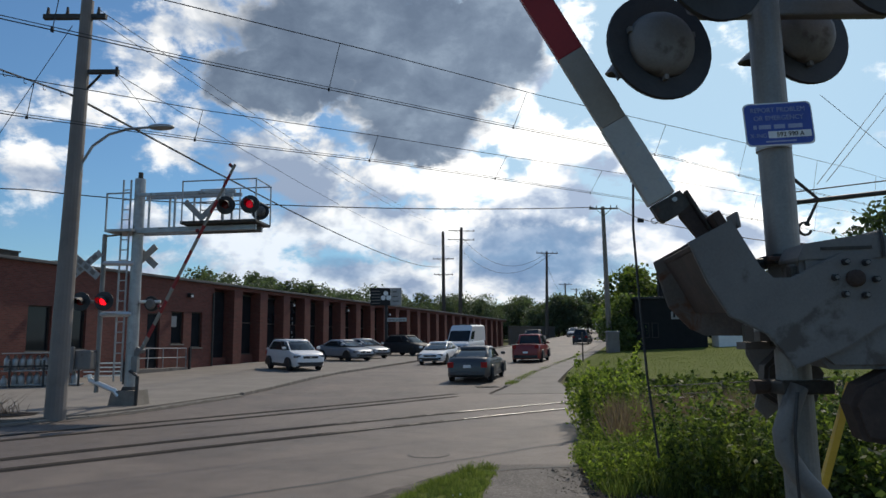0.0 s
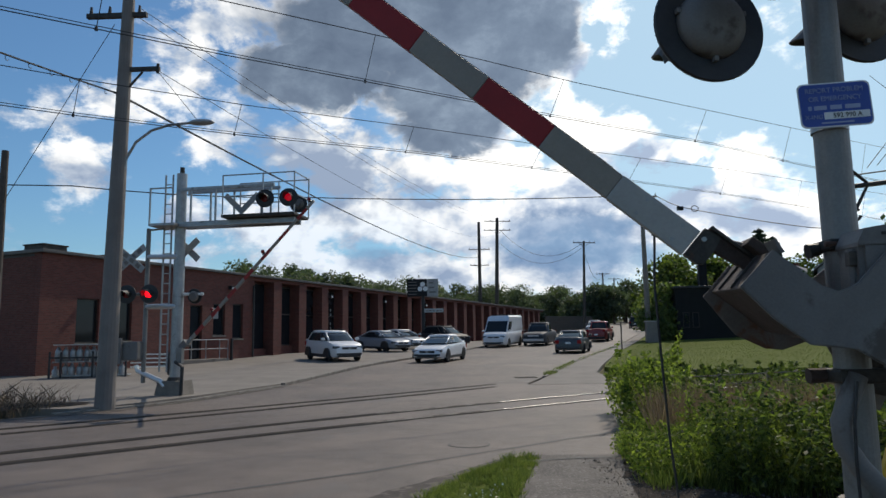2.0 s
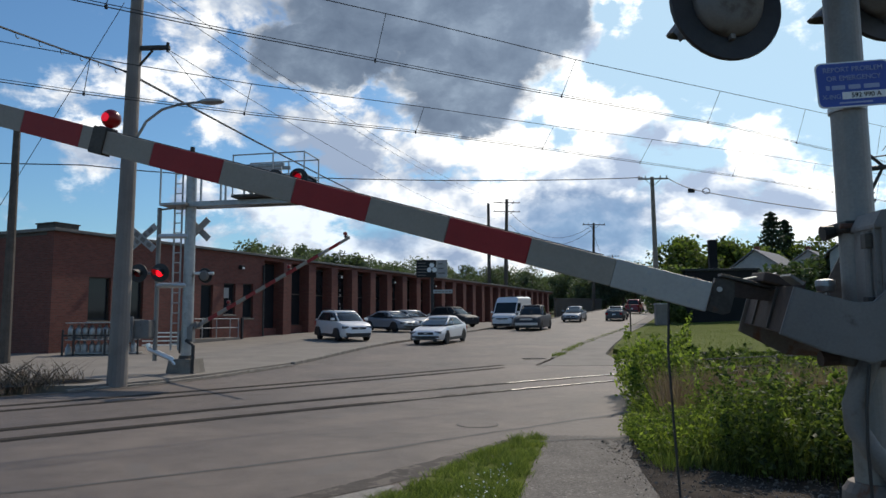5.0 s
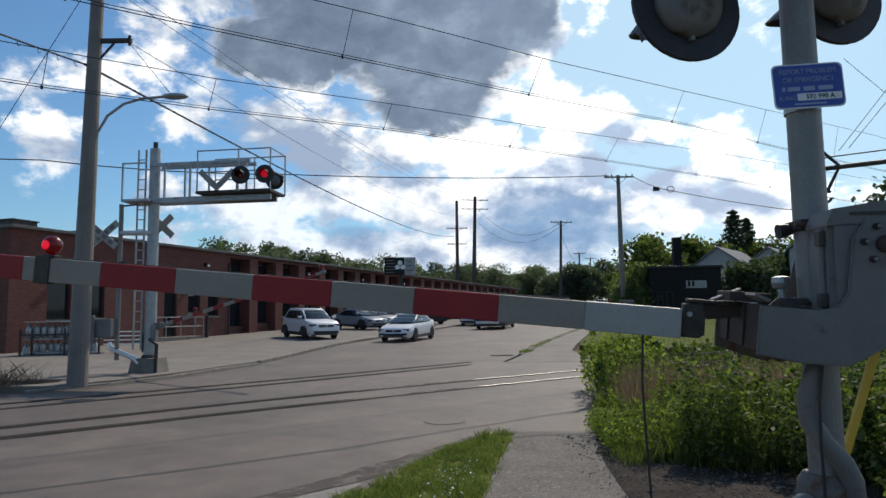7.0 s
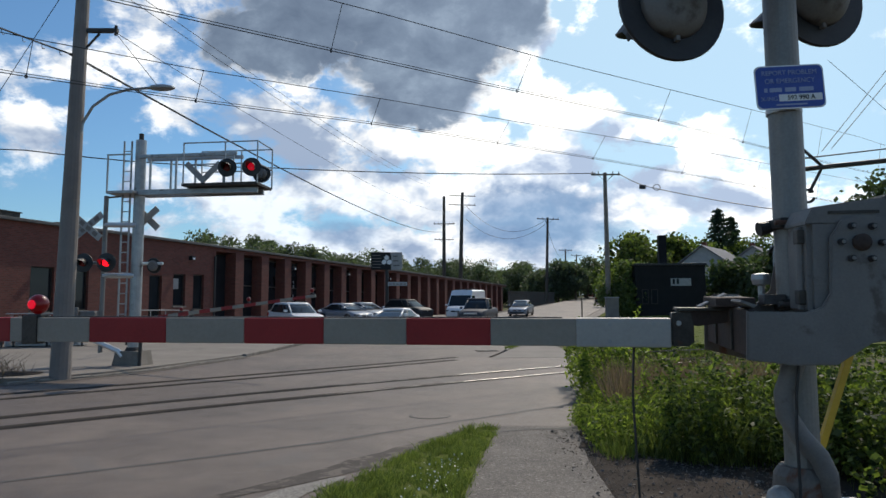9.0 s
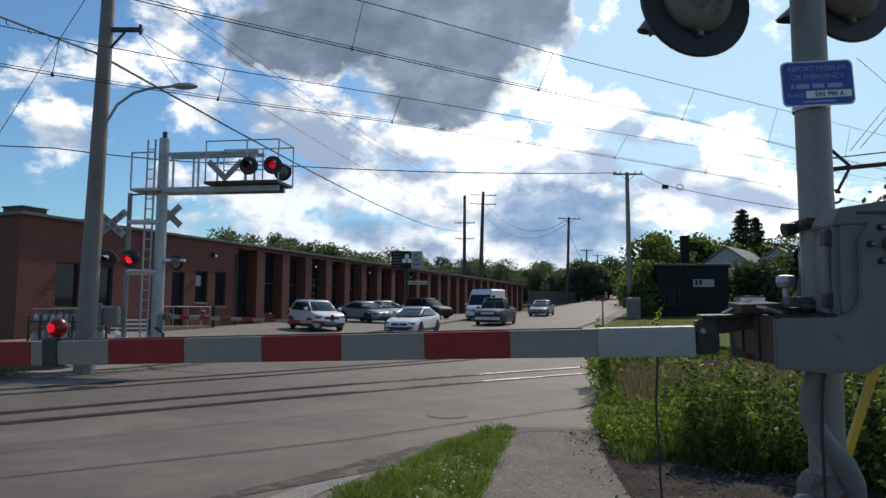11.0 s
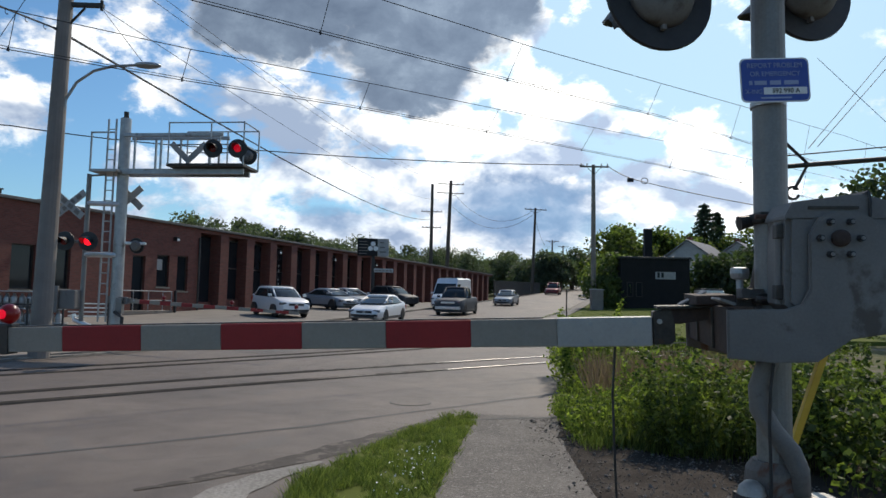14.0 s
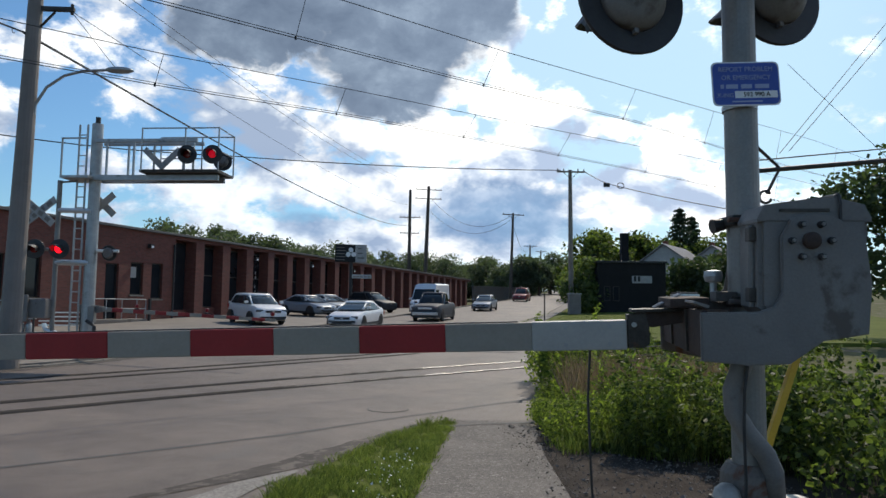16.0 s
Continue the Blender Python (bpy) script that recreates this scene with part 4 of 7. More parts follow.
def conifer(x, y, h, r, seed, z):
    rng = np.random.default_rng(seed)
    t = thing("conifer_tree", "tall dark spruce behind the houses", "tree", pose(x, y, z - 0.1), group="spruces")
    part("trunk", tube(bmesh.new(), (0, 0, 0), (0, 0, h * 0.97), 0.3, 0.05, 7), M_BARK, t)
    cs = []
    for k in range(20):
        zz = h * (0.12 + 0.86 * k / 20)
        reach = r * (1 - zz / h) ** 0.95 * rng.uniform(0.6, 1.2) + 0.15
        for a in np.arange(0, 2 * np.pi, 2 * np.pi / 11) + rng.uniform(0, 6):
            m = 16
            u = rng.uniform(0.1, 1, m) * reach * rng.uniform(0.7, 1.1)
            cs.append(np.c_[np.cos(a) * u + rng.normal(0, 0.12, m), np.sin(a) * u + rng.normal(0, 0.12, m), zz - u * 0.25 + rng.normal(0, 0.12, m)])
    v, f = leaves(rng, np.concatenate(cs), 0.34, -0.1, 2.2)
    from_arrays("crown", v, f, M_NEEDLE, parent=t)


def build_trees():
    rng = random.Random(5)
    # a loose belt of trees beyond the building and the end of the street
    for k in range(64):
        a = -19.5 + k * 0.515 + rng.uniform(-0.7, 0.7)
        top = float(np.interp(a, [-20, -15, -11, -6, -3, 0, 3, 6, 9, 12, 14], [6.2, 6.0, 5.4, 4.6, 4.5, 4.3, 4.0, 3.9, 4.1, 4.4, 4.8])) + rng.choice((-0.8, -0.6, -0.35, -0.15, 0.05, 0.3)) - 0.1
        d = rng.uniform(135, 175) if a > -4 else rng.uniform(105, 140)
        x, y = d * math.sin(radians(a)), d * math.cos(radians(a))
        z = land_z(x, y)
        h = max(4.0, d * math.tan(radians(top)) + 1.65 - z)
        tree("tree", "green broadleaf tree in a distant belt, haze tinted into its leaves", x, y, h, (2.2 + 0.18 * h) * rng.uniform(0.7, 1.35), 100 + k, 0.3, 3600, mat=M_HAZELEAF, low=0.04)
    for k, (x, y, h, r) in enumerate(((27.2, 96, 9.8, 5.0), (30, 104, 9.5, 5.0), (36, 106, 9.5, 4.6), (30.5, 111, 7.0, 4.6), (40, 114, 9, 5), (47, 121, 9, 5), (58, 122, 10, 5.5), (35, 124, 7, 5))):
        tree("tree", "full green tree beside the street", x, y, h, r, 300 + k, 0.4, 4200, mat=M_IVY, low=0.08)
    tree("tree", "rounded pale-green shade tree by a utility pole", 16.9, 62.6, 5.0, 2.7, 330, 0.2, 8000, mat=M_BUSH, low=0.05)
    tree("tree", "green shrub tree in front of the houses", 28.6, 66, 4.4, 3.2, 331, 0.3, 5000, low=0.05)
    tree("tree", "green garden tree beside the houses", 35.5, 76, 5.2, 4.0, 332, 0.35, 4500, low=0.05)
    tree("tree", "tall tree at the edge of the railway", 23.9, 31.5, 9.4, 4.2, 333, 0.22, 6500, low=0.2)
    conifer(51.8, 127, 17.0, 8.2, 40, 4.2)
    conifer(55.4, 130, 15.8, 7.6, 41, 4.2)
    conifer(46.0, 131, 11.6, 6.0, 42, 4.2)


build_trees()


# ---- the long brick building ----
def build_factory():
    """Local x runs along the front, y into the building, z up from the datum."""
    ang = math.atan2(1, 0.366)
    b = thing("brick_building", "long one-storey red brick building with tall window bays", "building", Matrix.Translation((-18.66, 29, 0)) @ Matrix.Rotation(ang, 4, "Z"))
    L, D, H = 85.0, 38.0, 5.55
    # plain brick front with openings up to the first bay
    openings = [(1.85, 3.07, 1.62, 3.65), (4.15, 5.0, 1.7, 3.7), (9.0, 9.95, 0.2, 3.6), (10.84, 11.84, 1.95, 3.75), (12.5, 13.45, 1.75, 3.8)]
    x = 0.0
    for x0, x1, z0, z1 in openings:
        part("wall_panel", boxes(((x, 0, -0.8), (x0, 0.35, H))), M_BRICK, b)
        part("wall_panel", boxes(((x0, 0, -0.8), (x1, 0.35, z0))), M_BRICK, b)
        part("wall_panel", boxes(((x0, 0, z1), (x1, 0.35, H))), M_BRICK, b)
        x = x1
    part("wall_panel", boxes(((x, 0, -0.8), (14.5, 0.35, H))), M_BRICK, b)
    for x0, x1, z0, z1 in openings:
        w = part("window", boxes(((x0, 0.14, z0), (x0 + 0.06, 0.24, z1)), ((x1 - 0.06, 0.14, z0), (x1, 0.24, z1)), ((x0 + 0.06, 0.14, z0), (x1 - 0.06, 0.24, z0 + 0.06)), ((x0 + 0.06, 0.14, z1 - 0.06), (x1 - 0.06, 0.24, z1))), M_FRAME, b)
        part("pane", boxes(((x0 + 0.06, 0.18, z0 + 0.06), (x1 - 0.06, 0.2, z1 - 0.06))), M_GLASS, w)
        part("sill", boxes(((x0 - 0.05, -0.06, z0 - 0.09), (x1 + 0.05, 0.14, z0)), bevel=0.01), M_KERB, w)
    # bays between brick piers
    fascia = boxes(((14.5, 0.0, 5.34), (L, 0.5, H)))
    part("fascia", fascia, M_BRICK, b)
    back = part("bay_wall", boxes(((14.5, 0.8, -0.8), (L, 1.0, H))), M_BRICK, b)
    pier = None
    k, x = 0, 16.75
    while x < L - 0.5:
        if pier is None:
            bm = boxes(((-0.42, -0.12, -0.8), (0.42, 0.8, 5.34)), bevel=0.012)
            ob = part("pier", bm, M_BRICK, b)
            pier = ob.data
            bmw = boxes(((0.42, 0.62, 1.25), (2.43, 0.7, 1.33)), ((0.42, 0.62, 3.3), (2.43, 0.7, 3.38)), ((0.42, 0.62, 5.1), (2.43, 0.7, 5.2)), ((1.38, 0.62, 1.25), (1.46, 0.7, 5.2)))
            wf = part("window", bmw, M_FRAME, b)
            gl = part("pane", boxes(((0.42, 0.66, 1.3), (2.43, 0.68, 5.15))), M_GLASS, wf)
            wf_me, gl_me = wf.data, gl.data
            sp = part("spandrel", boxes(((0.42, 0.4, -0.8), (2.43, 0.8, 1.25))), M_BRICK, b)
            sp_me = sp.data
        else:
            ob = new("pier", pier)
            wf = new("window", wf_me)
            gl = new("pane", gl_me)
            sp = new("spandrel", sp_me)
            for o in (ob, wf, sp):
                o.parent = b
            gl.parent = wf
        for o in (ob, wf, sp):
            o.matrix_basis = pose(x, 0, 0)
        x += 2.85
        k += 1
    part("first_window", boxes(((14.5, 0.64, 1.1), (16.3, 0.7, 5.2))), M_GLASS, b)
    part("first_spandrel", boxes(((14.5, 0.4, -0.8), (16.3, 0.8, 1.1))), M_BRICK, b)
    marks = random.Random(12)
    for bx, cols in ((22.45, 3), (25.3, 2), (31.0, 2)):
        for cx in range(cols):
            for r in range(6):
                if marks.random() < 0.75:
                    x0 = bx + 0.55 + 0.62 * cx + marks.uniform(0, 0.1)
                    z0 = 2.0 + 0.34 * r
                    part("text_bar", boxes(((x0, 0.59, z0), (x0 + marks.uniform(0.08, 0.16), 0.604, z0 + 0.2))), M_BOARD, b)
    part("notice", boxes(((10.95, 0.165, 2.9), (11.45, 0.172, 3.5))), M_BOARD, b, "pale paper notice inside a window")
    part("downpipe", tube(bmesh.new(), (14.35, -0.07, 0.1), (14.35, -0.07, 5.0), 0.06, sides=8), M_BLACK, b)
    part("coping", boxes(((-0.12, -0.2, H), (L + 0.1, 0.45, H + 0.14)), bevel=0.02), M_COPING, b)
    part("roof", boxes(((0.0, 0.46, H - 0.15), (L, D, H + 0.02))), M_ROOF, b)
    side = boxes(((-0.0, 0.36, -0.8), (0.35, 5.0, H)), ((0.0, 5.0, -0.8), (0.35, 8.0, 1.0)), ((0.0, 5.0, 3.6), (0.35, 8.0, H)), ((0.0, 8.0, -0.8), (0.35, D, H)))
    part("end_wall", side, M_BRICK, b)
    part("end_window", boxes(((0.16, 5.0, 1.0), (0.2, 8.0, 3.6))), M_GLASS, b)
    part("far_wall", boxes(((L - 0.3, 1.0, -0.8), (L, D, H))), M_BRICK, b)
    part("back_wall", boxes(((0.36, D - 0.3, -0.8), (L - 0.3, D, H))), M_BRICK, b)
    part("end_coping", boxes(((-0.12, 0.46, H), (0.4, D, H + 0.14))), M_COPING, b)
    for x in (3.6, 12.2, 23.0, 31.5, 40.0):
        l = part("wall_light", boxes(((x - 0.14, -0.26, 4.62), (x + 0.14, 0.0, 4.85)), bevel=0.02), M_BLACK, b, "small wall-mounted floodlight")
        if x > 20:
            l.matrix_basis = pose(0.0, -0.12, 0)
        part("lens", boxes(((x - 0.1, -0.262, 4.64), (x + 0.1, -0.25, 4.75))), M_WHITE, l)
    # roof units
    for x, y, w, h in ((2.0, 2.6, 1.3, 0.75), (7.5, 5.0, 1.6, 0.9), (30.0, 9.0, 4.0, 0.5)):
        u = part("roof_unit", boxes(((x, y, H + 0.02), (x + w, y + 1.3, H + h)), bevel=0.03), M_DARKSTEEL, b)
        part("cap", boxes(((x - 0.05, y - 0.05, H + h), (x + w + 0.05, y + 1.35, H + h + 0.06))), M_DARKSTEEL, u)


build_factory()


def build_store_sign():
    s = thing("pole_sign", "dark box sign on a post with pale emblem and white panel", "sign", Matrix.Translation((-4.45, 60.0, 0.75)) @ Matrix.Rotation(radians(2), 4, "Z"))
    part("post", boxes(((-0.14, 0.05, -0.2), (0.14, 0.3, 4.6)), bevel=0.02), M_BLACK, s)
    part("dark_box", boxes(((-1.36, -0.2, 4.45), (0.35, 0.2, 5.95)), bevel=0.03), M_SIGNDARK, s)
    part("white_panel", boxes(((0.37, -0.2, 4.42), (1.32, 0.2, 5.95)), bevel=0.03), M_BOARD, s)
    for k in range(5):
        part("text_bar", boxes(((-1.25, -0.215, 4.6 + k * 0.26), (-0.55 + 0.08 * (k % 2), -0.204, 4.66 + k * 0.26))), M_STEELPOLE, s)
    bm = bmesh.new()
    for a in (90, 210, 330):
        c = (-0.02 + 0.26 * math.cos(radians(a)), 5.22 + 0.26 * math.sin(radians(a)))
        pts = [(c[0] + 0.21 * math.cos(k * 0.5236), c[1] + 0.21 * math.sin(k * 0.5236)) for k in range(12)]
        plate(bm, pts, -0.215, -0.204)
    part("emblem", bm, M_WHITE, s, "pale three-lobed emblem")
    for k in range(3):
        part("panel_bar", boxes(((0.55, -0.215, 4.75 + k * 0.4), (1.1 - 0.1 * k, -0.204, 4.85 + k * 0.4))), M_COPING, s)
    part("lower_board", boxes(((0.1, -0.12, 3.05), (1.75, 0.0, 3.38)), bevel=0.01), M_GALV, s)
    for k in range(5):
        part("board_bar", boxes(((0.2 + k * 0.31, -0.135, 3.14), (0.42 + k * 0.31, -0.124, 3.26))), M_STEELPOLE, s)


build_store_sign()


def build_forecourt():
    # two tiers of metal cylinders in a rack behind a dark rail
    rack = thing("cylinder_rack", "two-tier rack of pale metal cylinders behind a rail", "storage rack", Matrix.Translation((-17.3, 28.2, 0.08)) @ Matrix.Rotation(radians(14), 4, "Z"))
    tank = None
    for tier in (0.12, 0.8):
        part("shelf", boxes(((-0.05, -0.3, tier - 0.05), (2.75, 0.35, tier)), bevel=0.01), M_GALV, rack)
        for k in range(10):
            if tank is None:
                tank = part("cylinder", lathe(bmesh.new(), [(0.1, 0), (0.128, 0.03), (0.128, 0.4), (0.085, 0.5), (0.05, 0.52), (0.065, 0.6)], sides=14), M_GALV, rack, smooth=True).data
                o = rack.children[-1]
            else:
                o = new("cylinder", tank)
                o.parent = rack
            o.matrix_basis = pose(0.12 + k * 0.27, random.uniform(-0.12, 0.0), tier, 0, 0, k * 40)
    for x in (-0.12, 0.3, 1.5, 2.78):
        part("post", boxes(((x, -0.5, 0), (x + 0.07, -0.43, 1.2))), M_BLACK, rack)
    part("rail", boxes(((-0.12, -0.49, 0.92), (2.85, -0.44, 0.99))), M_BLACK, rack)
    part("top_bar", boxes(((-0.05, -0.3, 1.45), (2.75, 0.35, 1.49)), bevel=0.01), M_GALV, rack)
    for k in range(4):
        part("bench_slat", boxes(((2.95, -0.3, 0.5 + k * 0.17), (4.4, -0.26, 0.55 + k * 0.17))), M_PIPE, rack)
    part("end_post", boxes(((4.42, -0.35, 0), (4.5, -0.26, 1.1))), M_BLACK, rack)
    # ramp railing by the door
    r = thing("ramp_railing", "grey tubular railing on a low concrete ramp", "railing", Matrix.Translation((-15.1, 36.4, 0.3)) @ Matrix.Rotation(math.atan2(1, 0.366), 4, "Z"))
    part("ramp", boxes(((-1.0, 0.0, -0.3), (3.2, 1.3, 0.35)), bevel=0.02), M_CONCRETE, r)
    bm = bmesh.new()
    for x in (-0.9, 0.2, 1.3, 2.4, 3.1):
        tube(bm, (x, 0.06, 0.3), (x, 0.06, 1.4), 0.024, sides=8)
    for z in (0.9, 1.4):
        tube(bm, (-0.9, 0.06, z), (3.1, 0.06, z), 0.024, sides=8)
    part("rail", bm, M_GALV, r)
    part("gate_post", boxes(((3.3, -0.05, -0.3), (3.42, 0.08, 1.45)), bevel=0.01), M_BLACK, r)


build_forecourt()


# ---- poles and wires ----
def wire(name, label, pts, r=0.012, sag=0.0, mat=None, n=8):
    """A cable through the points, hanging a little between them."""
    full = []
    for a, b in zip(pts, pts[1:]):
        a, b = Vector(a), Vector(b)
        for k in range(n):
            t = k / n
            full.append(a.lerp(b, t) - Vector((0, 0, sag * 4 * t * (1 - t))))
    full.append(Vector(pts[-1]))
    ob = part(name, pipe(bmesh.new(), full, r, 5), mat or M_WIRE)
    return tagged(ob, label, "cable")


def build_left_pole():
    p = thing("catenary_pole", "grey tapered steel pole with bracket and street lamp", "pole", pose(-9.07, 16.95, 0))
    part("shaft", tube(bmesh.new(), (-0.05, 0, -0.1), (0.1, 0, 10.6), 0.24, 0.15, 16), M_STEELPOLE, p)
    bm = boxes(((0.1, -0.05, 8.62), (1.0, 0.05, 8.72)))
    pipe(bm, [(0.12, 0, 8.1), (0.55, 0, 8.6)], 0.03, 6)
    tube(bm, (0.95, 0, 8.55), (0.95, 0, 8.8), 0.04, sides=8)
    part("bracket", bm, M_DARKSTEEL, p)
    bm = boxes(((-1.0, -0.06, 10.1), (0.6, 0.06, 10.22)))
    for x in (-0.9, -0.4, 0.4):
        tube(bm, (x, 0, 10.22), (x, 0, 10.42), 0.05, 0.03, 8)
    part("crossarm", bm, M_DARKSTEEL, p)
    arm = part("lamp_arm", pipe(bmesh.new(), [(0.18, 0, 5.9), (0.22, 0, 6.3), (0.45, 0, 6.72), (0.85, 0, 7.02), (1.3, 0, 7.15), (1.9, 0, 7.2)], 0.035, 8), M_GALV, p)
    bm = bmesh.new()
    bmesh.ops.create_uvsphere(bm, u_segments=14, v_segments=8, radius=1, matrix=Matrix.Translation((2.15, 0, 7.2)) @ Matrix.Diagonal((0.34, 0.14, 0.08, 1)))
    part("lamp_head", bm, M_GALV, arm, smooth=True)


build_left_pole()


def wood_pole(x, y, z, h, r, label, arms=(), mat=None, lean=0.0, yaw=0.0, group="utility poles"):
    p = thing("utility_pole", label, "utility pole", Matrix.Translation((x, y, z - 0.1)) @ Matrix.Rotation(radians(yaw), 4, "Z") @ Matrix.Rotation(radians(lean), 4, "Y"), group=group)
    part("shaft", tube(bmesh.new(), (0, 0, 0), (0, 0, h), r, r * 0.62, 10), mat or M_POLE, p)
    for za, half in arms:
        a = part("crossarm", boxes(((-half, -r - 0.1, h - za), (half, -r + 0.02, h - za + 0.14)), bevel=0.01), mat or M_POLE, p)
        for s in (-0.92, -0.5, 0.5, 0.92):
            part("insulator", tube(bmesh.new(), (s * half, -r - 0.04, h - za + 0.14), (s * half, -r - 0.04, h - za + 0.36), 0.06, 0.04, 8), M_COPING, a)
        br = bmesh.new()
        pipe(br, [(-half * 0.5, -r - 0.02, h - za), (0, -r - 0.02, h - za - 0.6)], 0.025, 5)
        pipe(br, [(half * 0.5, -r - 0.02, h - za), (0, -r - 0.02, h - za - 0.6)], 0.025, 5)
        part("brace", br, M_DARKSTEEL, a)
    return p


wood_pole(15.2, 62.0, 1.2, 13.0, 0.26, "weathered grey wooden utility pole with a short crossarm", [(0.3, 1.3)], lean=-0.4)
wood_pole(1.1, 131, 2.2, 21.3, 0.42, "dark wooden utility pole, one of a close pair", [(5.4, 2.0), (8.4, 1.8)], M_POLEDARK)
wood_pole(4.0, 129.5, 2.2, 21.8, 0.46, "dark wooden utility pole carrying wide crossarms", [(0.8, 2.5), (2.5, 2.5)], M_POLEDARK, lean=1.5)
wood_pole(18.6, 119.5, 3.0, 14.9, 0.3, "dark leaning wooden utility pole by the street", [(0.4, 1.9)], M_POLEDARK, lean=1.6)
wood_pole(35.0, 190, 5.0, 13.6, 0.3, "distant dark utility pole", [(0.4, 1.8)], M_POLEDARK)
wood_pole(45.0, 225, 6.0, 14.0, 0.3, "distant dark utility pole", [(0.4, 1.8)], M_POLEDARK)
wood_pole(-17.2, 24.2, 0.0, 8.8, 0.2, "dark wooden pole at the building's corner", [], M_POLEDARK)

M1 = [(-16, 2.1, 7.4), (-6, 11.1, 7.9), (-1.3, 15.3, 8.4), (3.0, 19.2, 8.8), (9.2, 24.7, 9.5), (13.6, 28.6, 10.0), (22.8, 37.0, 11.1), (45, 57, 13)]
C1 = [(-16, 2.1, 6.2), (-4.6, 12.4, 7.0), (-2.1, 14.6, 7.2), (1.2, 17.6, 7.5), (8.4, 24.0, 8.2), (13.5, 28.6, 8.5), (22.8, 37.0, 9.2), (45, 57, 11)]
M2 = [(-22, 1.5, 6.6), (-8.2, 13.9, 7.2), (-5.6, 16.3, 7.4), (-1.6, 19.8, 7.8), (2.6, 23.6, 8.2), (12.4, 32.4, 9.2), (17.4, 36.8, 9.6), (45, 62, 12)]
C2 = [(-22, 1.5, 5.7), (-8.4, 13.8, 6.4), (-5.6, 16.2, 6.6), (-1.7, 19.7, 7.0), (2.3, 23.3, 7.3), (6.6, 27.2, 7.6), (11.3, 31.4, 7.9), (17.4, 36.8, 8.2), (45, 62, 9.6)]


def along(line, x):
    return Vector((x, *[float(np.interp(x, [p[0] for p in line], [p[k] for p in line])) for k in (1, 2)]))


def build_catenary():
    for line, low, xs in ((M1, C1, (-6.2, -2.1, 2.6, 8.2, 13.0, 19.0, 26)), (M2, C2, (-8.3, -5.65, -1.7, 2.45, 6.7, 11.8, 17.4, 24))):
        c = thing("catenary_line", "thin overhead tram wires linked by droppers", "overhead wire", group="overhead wires")
        part("messenger_wire", pipe(bmesh.new(), line, 0.0105, 5), M_WIRE, c)
        part("contact_wire", pipe(bmesh.new(), low, 0.0105, 5), M_WIRE, c)
        part("feeder_wire", pipe(bmesh.new(), [(x, y, z + 0.055) for x, y, z in low], 0.008, 5), M_WIRE, c)
        for x in xs:
            a, b = along(line, x), along(low, x - 0.1 - 0.055 * min(max(x + 4, 0), 10))
            part("dropper", pipe(bmesh.new(), [a, b], 0.008, 5), M_WIRE, c)
            part("clip", boxes((b - Vector((0.02, 0.02, 0.035)), b + Vector((0.02, 0.02, 0.035)))), M_WIRE, c)


build_catenary()
wire("aerial_cable", "thick black lashed cable running from pole to pole", [(-9.15, 16.75, 8.0), (1.0, 130.7, 16.6)], 0.032, 1.4, n=14)
wire("aerial_cable", "thick black lashed cable running from pole to pole", [(-9.9, 9.0, 7.0), (-9.15, 16.75, 8.0)], 0.022, 0.03)
wire("aerial_cable", "black service cable between utility poles", [(-60, 30, 11.2), (-27.1, 45, 12.2), (-13.0, 52, 12.5), (14.2, 61.7, 14.0)], 0.04, 0.25)
wire("aerial_cable", "black service cable with a drop loop", [(16.4, 61.8, 13.95), (18.2, 60, 12.5), (24.0, 50, 9.05), (34, 34, 5.6)], 0.035, 0.1)
wire("aerial_cable", "thin line sagging to a leaning pole", [(5.0, 129.3, 19.0), (18.6, 119.3, 16.6)], 0.03, 3.2, n=12)
wire("aerial_cable", "thin line sagging to a leaning pole", [(5.0, 129.3, 21.6), (18.6, 119.3, 17.3), (35, 190, 18)], 0.03, 3.4, n=12)
for k, (a, b) in enumerate((((-9.0, 16.9, 10.3), (4.2, 129.3, 23.8)), ((-8.6, 16.9, 10.3), (5.6, 129.3, 23.8)), ((-8.1, 16.9, 8.6), (3.2, 129.3, 20.4)))):
    wire("feeder_line", "very thin overhead line with small insulators", [a, b], 0.009, 1.6, n=14)
wire("guy_wire", "thin stay wire beside the steel pole", [(-9.3, 16.9, 9.9), (-12.1, 17.5, 5.9), (-14.0, 17.9, 3.2)], 0.009)
wire("guy_wire", "thin stay wire from the bracket", [(-8.12, 16.95, 8.6), (-7.2, 17.6, 7.35)], 0.008)
# hangers on the lashed cable
for k in range(12):
    t_ = (k + 0.5) / 12
    c_ = Vector((-9.9, 9.0, 7.0)).lerp(Vector((-9.15, 16.75, 8.0)), t_) - Vector((0, 0, 0.12 * t_ * (1 - t_) + 0.06))
    tagged(part("cable_hanger", pipe(bmesh.new(), [c_ + Vector((0, 0.055 * math.cos(a), 0.055 * math.sin(a))) for a in steps(1.0, 5.9, 9)], 0.008, 5), M_WIRE), "small wire hanger on the black cable", "cable hanger", group="cable hangers")
# loop and splice box on the service cable
lp = bmesh.new()
pipe(lp, [(18.9 + 0.3 * math.cos(a), 59.2, 12.25 + 0.25 * math.sin(a)) for a in steps(0, 6.28, 16)], 0.035, 5)
tagged(part("cable_loop", lp, M_WIRE), "coiled loop of slack black cable", "cable")
tagged(part("splice_box", boxes(((17.7, 60.1, 12.3), (18.25, 60.35, 12.65)), bevel=0.05), M_WIRE), "small black splice case on the cable", "cable box")


